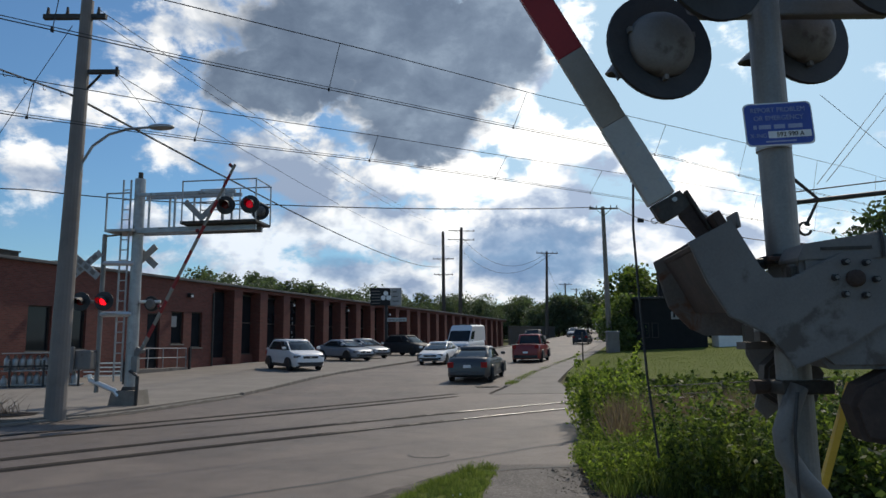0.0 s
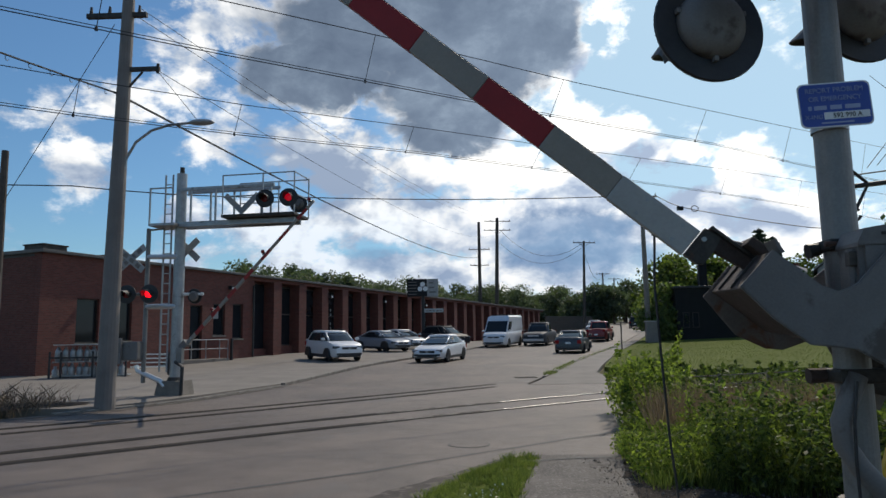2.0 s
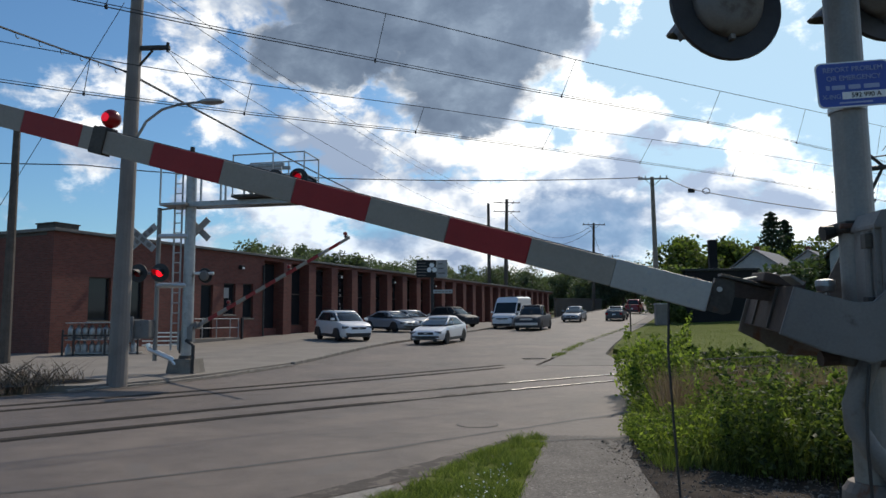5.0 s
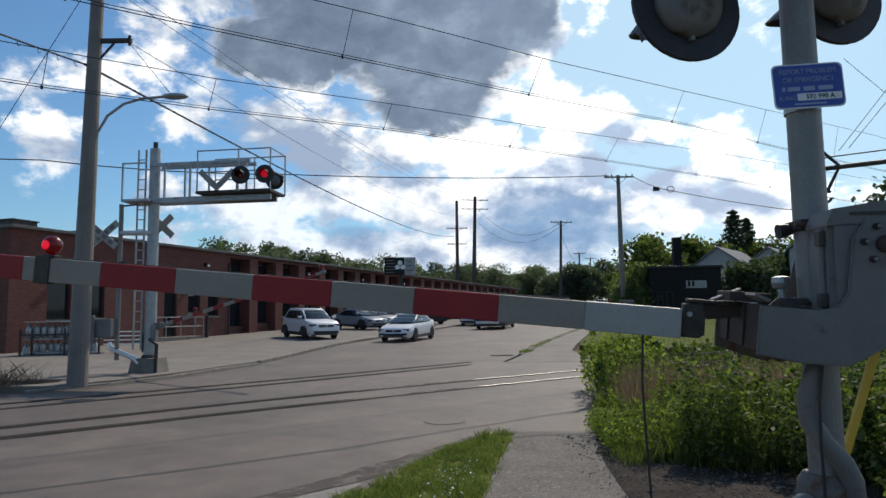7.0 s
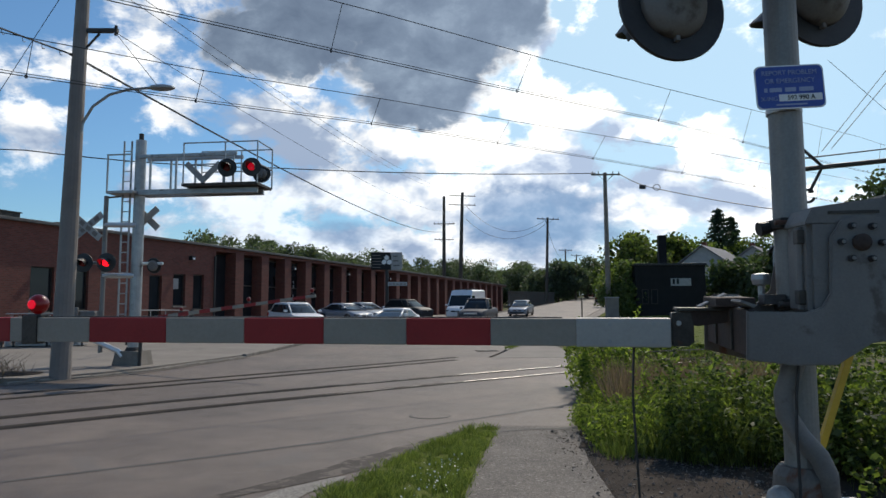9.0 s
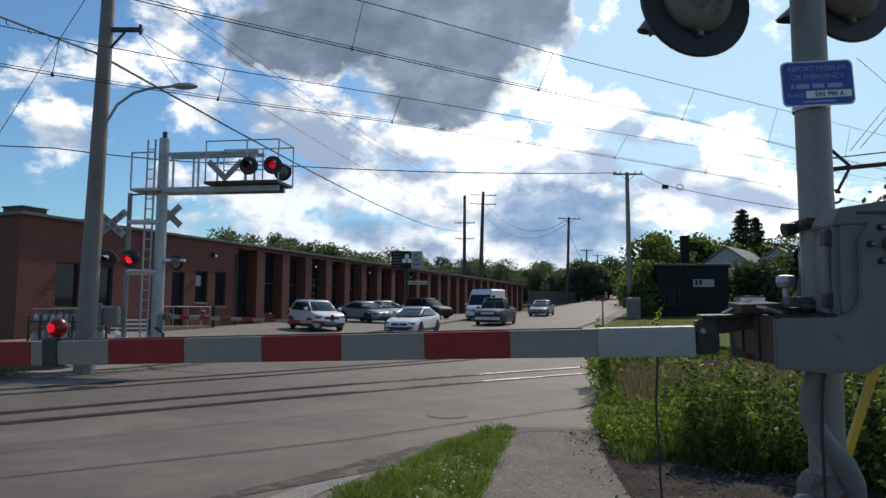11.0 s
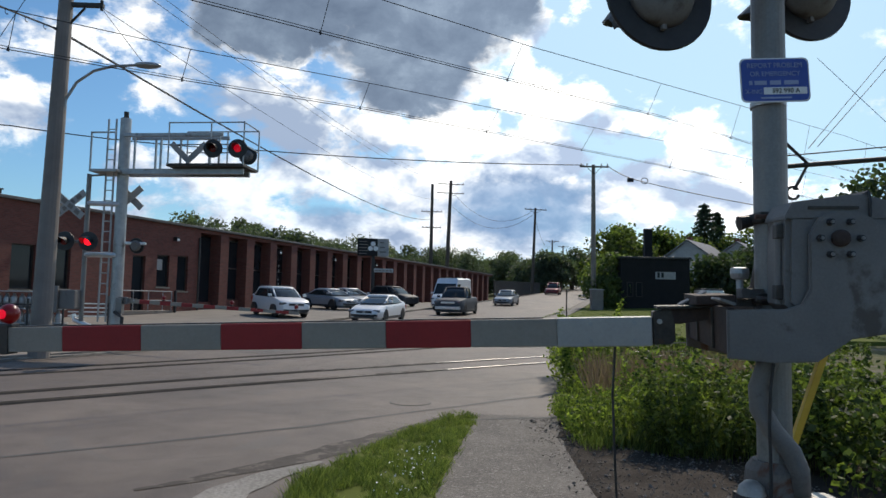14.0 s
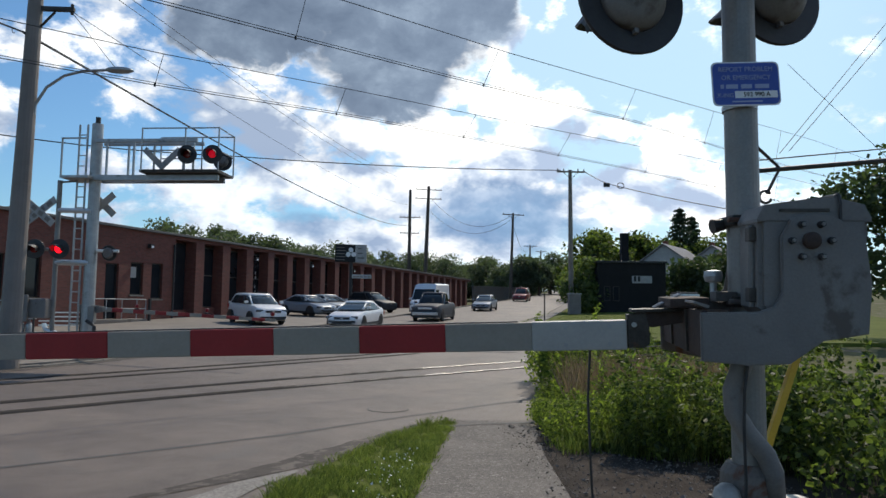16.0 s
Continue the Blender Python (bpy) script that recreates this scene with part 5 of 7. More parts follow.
def build_right_bracket():
    p = thing("bracket_pole", "dark steel railway pole with a long bracket arm", "pole", pose(13.4, 14.2, 0))
    part("shaft", tube(bmesh.new(), (0, 0, -0.1), (0, 0, 9), 0.17, 0.13, 12), M_DARKSTEEL, p)
    part("arm", tube(bmesh.new(), (0, -0.1, 5.15), (-6.05, -0.1, 4.52), 0.06, 0.05, 8), M_DARKSTEEL, p)
    bm = pipe(bmesh.new(), [(-6.0, -0.1, 5.1), (-5.45, -0.1, 4.6), (-5.75, -0.1, 4.05)], 0.035, 6)
    part("strut", bm, M_DARKSTEEL, p)
    part("stay", pipe(bmesh.new(), [(-6.0, -0.1, 4.75), (0, -0.1, 5.45)], 0.015, 5), M_WIRE, p)
    part("hook", pipe(bmesh.new(), [(-5.78 + 0.13 * math.cos(a), -0.1, 3.98 + 0.13 * math.sin(a)) for a in steps(0.6, 6.0, 12)], 0.03, 6), M_DARKSTEEL, p)


build_right_bracket()
wire("span_wire", "thin crossing wire over the track", [(7.9, 14, 4.9), (12.6, 17, 9.2)], 0.008)
wire("span_wire", "thin crossing wire over the track", [(8.1, 14, 4.95), (13.1, 17, 9.4)], 0.008)
wire("span_wire", "thin crossing wire over the track", [(8.7, 15, 7.2), (11.2, 15, 4.9)], 0.006)


# ---- buildings beyond the lawn ----
def build_black_house():
    b = thing("black_building", "flat-roofed black building with a small white sign", "building", Matrix.Translation((17.4, 61.0, 1.2)) @ Matrix.Rotation(radians(-4), 4, "Z"))
    part("wall", boxes(((0, 0, -0.5), (6.0, 9, 4.4))), M_BLACKWALL, b)
    part("roof_edge", boxes(((-0.12, -0.12, 4.4), (6.12, 9.1, 4.58)), bevel=0.02), M_BLACK, b)
    part("sign", boxes(((3.0, -0.06, 2.6), (4.75, -0.004, 3.25)), bevel=0.01), M_BOARD, b)
    part("sign_bar", boxes(((3.15, -0.075, 2.75), (3.35, -0.062, 3.2))), M_SIGNDARK, b)
    part("sign_bar", boxes(((3.5, -0.075, 2.75), (3.7, -0.062, 3.2))), M_SIGNDARK, b)
    for x in (0.5, 1.3):
        w = part("window", boxes(((x, -0.05, 1.0), (x + 0.55, -0.004, 2.3))), M_FRAME, b)
        part("pane", boxes(((x + 0.06, -0.06, 1.06), (x + 0.49, -0.052, 2.24))), M_GLASS, w)
    part("chimney", boxes(((3.3, 5, 4.58), (4.0, 5.7, 7.6))), M_BLACKWALL, b)


def house(x, y, z, w, d, h, rise, yaw, label):
    b = thing("house", label, "house", Matrix.Translation((x, y, z - 0.3)) @ Matrix.Rotation(radians(yaw), 4, "Z"), group="houses")
    bm = bmesh.new()
    out = [(0, 0), (w, 0), (w, h), (w / 2, h + rise), (0, h)]
    plate(bm, out, 0, d)
    part("wall", bm, M_SIDING, b)
    for s in (0, 1):
        bm = bmesh.new()
        p = [(-0.35, h - 0.3 * rise / w * 1.2), (w / 2, h + rise + 0.03), (w / 2, h + rise + 0.2), (-0.35, h - 0.3 * rise / w * 1.2 + 0.16)]
        if s:
            p = [(w - a, c) for a, c in p]
        plate(bm, p, -0.35, d + 0.35)
        part("roof", bm, M_SHINGLE, b)
    for wx in (0.25, 0.62):
        wnd = part("window", boxes(((w * wx - 0.1, -0.06, h * 0.62), (w * wx + 1.0, -0.004, h * 0.62 + 1.4))), M_WHITE, b)
        part("pane", boxes(((w * wx, -0.07, h * 0.62 + 0.1), (w * wx + 0.9, -0.062, h * 0.62 + 1.3))), M_GLASS, wnd)
    part("chimney", boxes(((w * 0.3, d * 0.4, h), (w * 0.3 + 0.6, d * 0.4 + 0.6, h + rise + 0.9))), M_BRICK, b)


build_black_house()
house(31.5, 91, 2.6, 6.5, 10, 5.2, 2.4, -38, "pale sided house with a grey gable roof")
house(38.5, 92, 2.6, 6.5, 10, 5.2, 2.4, -38, "pale sided house with a grey gable roof")
house(34.0, 70, 1.6, 8.5, 9, 6.6, 3.2, -25, "large pale house with a steep grey roof")


def build_small_stuff():
    b = thing("utility_cabinet", "white equipment cabinet beside the black building", "cabinet", pose(24.2, 60.2, 1.35))
    part("body", boxes(((0, 0, -0.1), (2.1, 1.6, 1.55)), bevel=0.06), M_WHITE, b)
    part("top", boxes(((0.1, 0.1, 1.55), (2.0, 1.5, 1.72)), bevel=0.03), M_COPING, b)
    for k in range(4):
        part("text_bar", boxes(((0.5 + k * 0.3, -0.014, 0.95), (0.72 + k * 0.3, -0.003, 1.15))), M_SIGNBLUE, b)
    weed_patch("weeds", "pale young sapling shoots by the lawn", 17, [(6.5, 27.2), (7.1, 27.2), (7.1, 27.8), (6.5, 27.8)], 14, lambda x, y: 0.75, 0.07, M_WEED, lambda x, y: land_z(x, y) - 0.03)
    weed_patch("weeds", "pale young sapling shoots by the lawn", 18, [(7.55, 27.4), (7.9, 27.4), (7.9, 27.8), (7.55, 27.8)], 10, lambda x, y: 0.95, 0.07, M_WEED, lambda x, y: land_z(x, y) - 0.03)
    w = thing("low_wall", "dark brick wall at the far end of the street", "wall", Matrix.Translation((12.5, 122, 2.6)) @ Matrix.Rotation(radians(40), 4, "Z"))
    part("wall", boxes(((0, 0, -1.5), (12, 0.4, 2.4))), M_RUSTY, w)
    part("coping", boxes(((-0.1, -0.08, 2.4), (12.1, 0.48, 2.5))), M_KERB, w)
    u = thing("utility_box", "grey roadside equipment box", "utility box", pose(14.2, 58.5, 1.0))
    part("body", boxes(((0, 0, -0.2), (1.0, 0.7, 1.7)), bevel=0.03), M_STEELPOLE, u)
    part("lid", boxes(((-0.04, -0.04, 1.7), (1.04, 0.74, 1.78)), bevel=0.01), M_GALV, u)
    s = thing("marker_post", "thin dark wooden marker post", "post", pose(9.2, 44.6, 0.5))
    part("post", boxes(((-0.04, -0.04, -0.2), (0.04, 0.04, 1.9)), bevel=0.008), M_POLEDARK, s)
    part("cap", boxes(((-0.05, -0.05, 1.9), (0.05, 0.05, 1.94)), bevel=0.006), M_COPING, s)
    f = thing("track_fence", "low rusty rail fence among the weeds", "fence", pose(4.6, 17.5, 0))
    for k in range(6):
        part("post", boxes(((k * 1.6, k * 0.9, -0.1), (k * 1.6 + 0.08, k * 0.9 + 0.08, 0.62))), M_RUSTY, f)
    for z in (0.35, 0.58):
        part("rail", pipe(bmesh.new(), [(0, 0, z), (8.1, 4.55, z)], 0.016, 6), M_RUSTY, f)
    h = thing("manhole_cover", "round iron cover set in worn asphalt", "manhole cover", pose(-0.15, 11.0, 0.002))
    part("cover", lathe(bmesh.new(), [(0.3, -0.05), (0.3, 0.006), (0.27, 0.008), (0.05, 0.008)], sides=20), M_ASPHALT, h)
    part("ring", lathe(bmesh.new(), [(0.33, -0.05), (0.33, 0.003), (0.302, 0.004)], sides=20), M_DARKLINE, h)
    g = thing("storm_drain", "iron drain grate at the kerb nose", "drain", pose(2.0, 27.0, street_z(27) + 0.01) @ Matrix.Rotation(0.2, 4, "Z"))
    for k in range(7):
        part("bar", boxes(((-0.5, k * 0.09, -0.04), (0.35, k * 0.09 + 0.05, 0.012))), M_DARKSTEEL, g)


build_small_stuff()


# ---- crossing signals ----
def signal_head(parent, m, lit, r=0.24, name="signal_lamp", glass=None):
    """A flashing lamp: black round background, housing behind, hood in front. Faces local +y."""
    face = Matrix.Rotation(radians(-90), 4, "X")
    h = part(name, lathe(bmesh.new(), [(r, -0.012), (r + 0.004, 0.0), (r, 0.012), (r * 0.5, 0.02)], face, 36), M_BLACK, parent, m=m, label="round black signal background", smooth=False)
    part("housing", lathe(bmesh.new(), [(r * 0.2, -0.098), (r * 0.4, -0.092), (r * 0.53, -0.072), (r * 0.6, -0.04), (r * 0.63, -0.014)], face, 28), M_CAST, h, "dull grey lamp housing", smooth=True)
    for a in (20, 160, 270):
        c, s = math.cos(radians(a)) * r * 0.64, math.sin(radians(a)) * r * 0.64
        part("latch", box(bmesh.new(), (c - 0.011, -0.04, s - 0.013), (c + 0.011, -0.013, s + 0.013), bevel=0.003), M_CAST, h)
    part("lens", lathe(bmesh.new(), [(r * 0.42, 0.018), (r * 0.4, 0.034), (r * 0.26, 0.048), (r * 0.1, 0.053)], face, 24), (glass or M_REDLIT) if lit else M_REDDIM, h, "red lens", smooth=True)
    bm = bmesh.new()
    outer, inner = [], []
    for k in range(15):
        a = radians(-25 + 230 * k / 14)
        ln = 0.2 + 0.26 * max(0.0, math.sin(a))
        for lst, rr in ((outer, r * 0.5), (inner, r * 0.47)):
            lst.append((bm.verts.new((rr * math.cos(a), 0.015, rr * math.sin(a))), bm.verts.new((rr * math.cos(a), 0.015 + ln, rr * math.sin(a) - ln * 0.12))))
    for k in range(14):
        bm.faces.new((outer[k][0], outer[k + 1][0], outer[k + 1][1], outer[k][1]))
        bm.faces.new((inner[k][0], inner[k][1], inner[k + 1][1], inner[k + 1][0]))
        bm.faces.new((outer[k][1], outer[k + 1][1], inner[k + 1][1], inner[k][1]))
    bmesh.ops.recalc_face_normals(bm, faces=bm.faces)
    part("hood", bm, M_BLACK, h)
    return h


def letters(parent, body, x, z, size, mat, y=-0.006):
    cu = bpy.data.curves.new("lettering", "FONT")
    cu.body, cu.size, cu.align_x, cu.extrude = body, size, "CENTER", 0.0008
    ob = new("lettering", cu)
    ob.parent = parent
    ob.matrix_basis = Matrix.Translation((x, y, z)) @ Matrix.Rotation(radians(90), 4, "X")
    cu.materials.append(mat)
    return ob


PIVOT = Vector((1.666, 2.717, 1.898))
GATE_TURN = 169.87
GATE = Matrix.Translation(PIVOT) @ Matrix.Rotation(radians(GATE_TURN), 4, "Z") @ Matrix.Rotation(radians(-2.4), 4, "X")
MAST = Vector((1.60, 3.14, 0))


def gate_pose(angle):
    return GATE @ Matrix.Rotation(radians(-angle), 4, "Y")


def build_near_signal():
    s = thing("crossing_signal", "grey railway crossing signal mast with gate mechanism", "crossing signal", pose(*MAST))
    inv = Matrix.Translation(-MAST)
    part("mast", tube(bmesh.new(), (0.012, 0, 0.5), (-0.01, 0, 4.6), 0.074, 0.072, 24), M_ALU, s, smooth=False)
    part("foundation", boxes(((-0.26, -0.22, 0.0), (0.26, 0.3, 0.66)), bevel=0.03), M_CONCRETE, s, "rough concrete foundation")
    fl = part("base_casting", lathe(bmesh.new(), [(0.2, 0.64), (0.2, 0.7), (0.13, 0.74), (0.115, 0.9), (0.09, 0.94)], sides=20), M_RUSTY, s)
    for a in (45, 135, 225, 315):
        part("bolt", tube(bmesh.new(), (0.16 * math.cos(radians(a)), 0.16 * math.sin(radians(a)), 0.68), (0.16 * math.cos(radians(a)), 0.16 * math.sin(radians(a)), 0.77), 0.018, sides=6), M_DARKSTEEL, fl)
    j = part("junction_box", lathe(bmesh.new(), [(0.055, 0.5), (0.064, 0.56), (0.064, 0.8), (0.05, 0.85), (0.025, 0.872), (0.006, 0.876)], sides=16), M_BOX, s, "dull cast junction box", m=Matrix.Translation((-0.145, -0.1, 0.0)), smooth=True)
    part("band", lathe(bmesh.new(), [(0.06, 0.78), (0.069, 0.79), (0.069, 0.805), (0.06, 0.815)], sides=16), M_RUST, j)
    part("junction_box", lathe(bmesh.new(), [(0.045, 0.5), (0.052, 0.56), (0.052, 0.73), (0.04, 0.77), (0.006, 0.785)], sides=14), M_BOX, s, m=Matrix.Translation((-0.25, -0.13, 0.0)), smooth=True)
    part("junction_box", boxes(((0.08, -0.2, 0.6), (0.22, -0.04, 0.82)), bevel=0.035), M_BOX, s)
    part("junction_box", boxes(((0.2, -0.16, 0.5), (0.33, 0.0, 0.72)), bevel=0.03), M_BOX, s)
    part("conduit", pipe(bmesh.new(), [(-0.03, -0.1, 1.46), (-0.08, -0.11, 1.36), (-0.115, -0.11, 1.27), (-0.11, -0.11, 1.18), (-0.06, -0.12, 1.09), (0.02, -0.12, 1.0), (0.06, -0.11, 0.92), (0.07, -0.1, 0.82)], 0.043, 12), M_CAST, s, "fat grey flexible conduit", smooth=True)
    part("cable", pipe(bmesh.new(), [(-0.06, -0.155, 1.44), (-0.09, -0.166, 1.27), (-0.095, -0.166, 1.1), (-0.088, -0.16, 0.9), (-0.09, -0.15, 0.6)], 0.007, 6), M_BLACK, s, "black cable strapped to the mast")
    part("prop", boxes(((-0.017, 0.2, 0.0), (0.017, 0.23, 1.1)), bevel=0.004), M_YELLOW, s, "yellow painted prop bar", m=Matrix.Translation((0.02, 0.02, 0.42)) @ Matrix.Rotation(radians(20), 4, "Y"))
    # clamps
    for z in (2.02, 1.655):
        c = part("clamp", boxes(((-0.088, -0.09, z - 0.024), (0.12, 0.1, z + 0.024)), bevel=0.01), M_DARKSTEEL, s)
        for y in (-0.085, 0.08):
            part("bolt", tube(bmesh.new(), (-0.11, y, z), (0.1, y, z), 0.012, sides=8), M_RUSTY, c)
    low_clamp = part("clamp", boxes(((-0.1, -0.11, 1.425), (0.13, 0.1, 1.485)), bevel=0.012), M_DARKSTEEL, s)
    part("stub", tube(bmesh.new(), (-0.17, 0.03, 1.452), (-0.08, 0.03, 1.455), 0.034, 0.03, 10), M_RUST, low_clamp)
    part("clamp_cap", tube(bmesh.new(), (-0.135, 0.02, 2.0), (-0.08, 0.02, 2.01), 0.034, 0.026, 10), M_DARKSTEEL, s)
    b = part("bell", lathe(bmesh.new(), [(0.014, 1.66), (0.016, 1.742), (0.036, 1.748), (0.042, 1.77), (0.04, 1.795), (0.02, 1.8)], sides=18), M_GALV, s, "small pale cap on a stub pipe", m=Matrix.Translation((-0.12, 0.05, 0.0)), smooth=False)
    part("bracket_arm", boxes(((-0.2, 0.0, 1.62), (0.05, 0.1, 1.655)), ((-0.16, -0.06, 1.655), (-0.06, 0.0, 1.7)), bevel=0.004), M_RUSTY, s)
    # gate mechanism housing, in the gate's own directions
    g = inv @ GATE
    bm = plate(bmesh.new(), [(-0.212, -0.36), (-0.236, 0.1), (-0.21, 0.14), (-0.12, 0.165), (-0.05, 0.17), (0.16, 0.14), (0.188, 0.09), (0.188, -0.27), (0.09, -0.36)], -0.30, -0.032, bevel=0.02)
    box(bm, (-0.2, -0.62, -0.34), (0.05, -0.298, 0.12), bevel=0.02)
    hs = part("mechanism_housing", bm, M_CAST, s, "weathered grey gate mechanism housing", m=g)
    part("lid", plate(bmesh.new(), [(-0.242, 0.095), (-0.216, 0.147), (-0.12, 0.172), (-0.05, 0.177), (0.166, 0.147), (0.194, 0.092), (0.194, 0.078), (-0.243, 0.078)], -0.305, -0.028, bevel=0.004), M_CAST, hs, "dented grey lid")
    part("lid_ridge", boxes(((-0.135, -0.3, 0.17), (-0.1, -0.04, 0.188)), bevel=0.006), M_CAST, hs)
    part("lid_strap", pipe(bmesh.new(), [(-0.118, -0.2, 0.19), (-0.118, -0.03, 0.188), (-0.12, -0.02, 0.15), (-0.12, -0.02, 0.085)], 0.007, 6), M_BLACK, hs)
    part("lid_seam", boxes(((-0.08, -0.0275, 0.118), (0.11, -0.022, 0.13))), M_DARKSTEEL, hs)
    part("corner_post", tube(bmesh.new(), (0.197, -0.1, -0.27), (0.197, -0.1, 0.07), 0.016, sides=10), M_CAST, hs)
    for z in (-0.22, 0.03):
        part("hinge", boxes(((0.185, -0.13, z - 0.03), (0.215, -0.07, z + 0.03)), bevel=0.006), M_DARKSTEEL, hs)
    # emergency sign
    e = part("sign", plate(bmesh.new(), [(sx * (0.158 - 0.024 + 0.024 * math.cos(radians(a))), sz * (0.101 - 0.024 + 0.024 * math.sin(radians(a)))) for sx, sz, aa in ((1, 1, (0, 30, 60, 90)), (-1, 1, (90, 60, 30, 0)), (-1, -1, (0, 30, 60, 90)), (1, -1, (90, 60, 30, 0))) for a in aa], -0.003, 0.0), M_WHITE, s, "blue and white emergency notice plate", m=Matrix.Translation((-0.022, -0.1, 2.637)) @ Matrix.Rotation(radians(-3), 4, "Y"))
    part("face", plate(bmesh.new(), [(sx * (0.152 - 0.024 + 0.024 * math.cos(radians(a))), sz * (0.095 - 0.024 + 0.024 * math.sin(radians(a)))) for sx, sz, aa in ((1, 1, (0, 30, 60, 90)), (-1, 1, (90, 60, 30, 0)), (-1, -1, (0, 30, 60, 90)), (1, -1, (90, 60, 30, 0))) for a in aa], -0.0045, -0.0031), M_SIGNBLUE, e)
    letters(e, "REPORT PROBLEM", 0, 0.056, 0.031, M_LETTER)
    letters(e, "OR EMERGENCY", 0, 0.018, 0.031, M_LETTER)
    for k, w in enumerate((0.015, 0.055, 0.05, 0.065)):
        x = (-0.12, -0.095, -0.025, 0.04)[k]
        part("number_bar", boxes(((x, -0.0065, -0.022), (x + w, -0.0046, -0.003))), M_LETTER, e)
    letters(e, "X-ING", -0.1, -0.062, 0.028, M_LETTER)
    part("white_label", boxes(((-0.055, -0.0062, -0.066), (0.142, -0.0046, -0.034))), M_WHITE, e)
    letters(e, "592 990 A", 0.045, -0.06, 0.03, M_SIGNDARK, -0.0075)
    part("text_bar", boxes(((-0.07, -0.0065, -0.085), (0.07, -0.0046, -0.078))), M_LETTER, e)
    for z in (2.72, 2.55):
        part("strap", tube(bmesh.new(), (-0.003, 0, z - 0.012), (-0.003, 0, z + 0.012), 0.078, sides=24), M_GALV, s)
    # lamps: one pair turned away, one pair turned to the near road
    arm = part("lamp_crossarm", boxes(((-0.6, -0.03, 3.2), (0.6, 0.03, 3.28)), bevel=0.01), M_ALU, s)
    away = Matrix.Rotation(radians(11), 4, "Z")
    signal_head(s, Matrix.Translation((-0.533, -0.06, 3.03)) @ away @ Matrix.Rotation(radians(-4), 4, "X"), False, 0.262)
    signal_head(s, Matrix.Translation((0.288, 0.2, 3.2)) @ away @ Matrix.Rotation(radians(-4), 4, "X"), False, 0.262)
    signal_head(s, Matrix.Translation((-0.36, -0.32, 3.27)) @ Matrix.Rotation(radians(190), 4, "Z"), False)
    signal_head(s, Matrix.Translation((0.42, -0.26, 3.32)) @ Matrix.Rotation(radians(190), 4, "Z"), False)


build_near_signal()


def build_gate():
    """Turns about its own origin; x runs along the arm, y to the road user, z up."""
    g = thing("crossing_gate", "red and white striped crossing gate arm on a grey yoke", "crossing gate", gate_pose(0))
    near = [(0.435, -0.276), (0.44, -0.471), (0.262, -0.492), (0.1, -0.488), (-0.03, -0.4), (-0.2, -0.376), (-0.222, -0.18), (-0.205, 0.015), (-0.1, 0.092), (-0.01, 0.11), (0.07, 0.09), (0.112, 0.02), (0.118, -0.2), (0.15, -0.258), (0.21, -0.278)]
    part("side_plate", plate(bmesh.new(), near, -0.026, 0.0, bevel=0.006), M_CAST, g, "weathered grey yoke plate")
    far = [(0.44, -0.3), (0.44, -0.51), (0.2, -0.565), (0.05, -0.53), (-0.02, -0.48), (-0.12, -0.3), (-0.1, 0.05), (0.06, 0.05), (0.11, -0.2), (0.2, -0.29)]
    part("side_plate", plate(bmesh.new(), far, -0.87, -0.845, bevel=0.006), M_RUSTY, g)
    # counterweights behind the hub, one on each side
    part("counterweight", plate(bmesh.new(), [(-0.37, 0.0), (-0.37, -0.2), (-0.42, -0.27), (-0.56, -0.3), (-0.64, -0.2), (-0.62, -0.02), (-0.5, 0.05)], -0.16, -0.01, bevel=0.02), M_RUST, g, "heavy dark rusty counterweight")
    part("weight_arm", plate(bmesh.new(), [(-0.06, -0.1), (-0.06, -0.3), (-0.2, -0.36), (-0.33, -0.36), (-0.44, -0.46), (-0.52, -0.44), (-0.5, -0.36), (-0.4, -0.26), (-0.3, -0.16), (-0.18, -0.08)], -0.84, -0.81, bevel=0.008), M_CAST, g, "curved grey weight arm")
    part("counterweight", plate(bmesh.new(), [(-0.22, -0.2), (-0.26, -0.34), (-0.38, -0.42), (-0.5, -0.36), (-0.52, -0.22), (-0.42, -0.12), (-0.3, -0.12)], -0.8, -0.66, bevel=0.02), M_DARKSTEEL, g)
    part("weight_bolt", tube(bmesh.new(), (-0.38, -0.87, -0.27), (-0.38, -0.64, -0.27), 0.03, sides=10), M_CAST, g)
    # the bolted hub on which the yoke turns
    hub = part("hub", lathe(bmesh.new(), [(0.034, -0.002), (0.034, 0.02), (0.024, 0.03), (0.012, 0.034)], Matrix.Rotation(radians(-90), 4, "X"), 16), M_RUST, g)
    for k in range(6):
        a = radians(60 * k + 2)
        c = Vector((0.074 * math.cos(a), 0.0, 0.074 * math.sin(a)))
        part("stud", tube(bmesh.new(), c + Vector((0, -0.002, 0)), c + Vector((0, 0.026, 0)), 0.0145, 0.0125, sides=8), M_BLACK, hub)
        part("nut", tube(bmesh.new(), c + Vector((0, 0.026, 0)), c + Vector((0, 0.036, 0)), 0.0075, sides=6), M_ALU, hub)
    # rusty cross members between the plates
    cp = part("cross_plate", boxes(((0.4, -0.844, -0.465), (0.425, -0.027, -0.27)), bevel=0.006), M_RUST, g, "dark rust-brown plate")
    part("underplate", boxes(((0.1, -0.844, -0.462), (0.4, -0.027, -0.448)), bevel=0.005), M_RUST, cp)
    part("rib", boxes(((0.426, -0.3, -0.46), (0.436, -0.285, -0.28)), bevel=0.002), M_DARKSTEEL, cp)
    part("rib", boxes(((0.426, -0.62, -0.46), (0.436, -0.605, -0.28)), bevel=0.002), M_DARKSTEEL, cp)
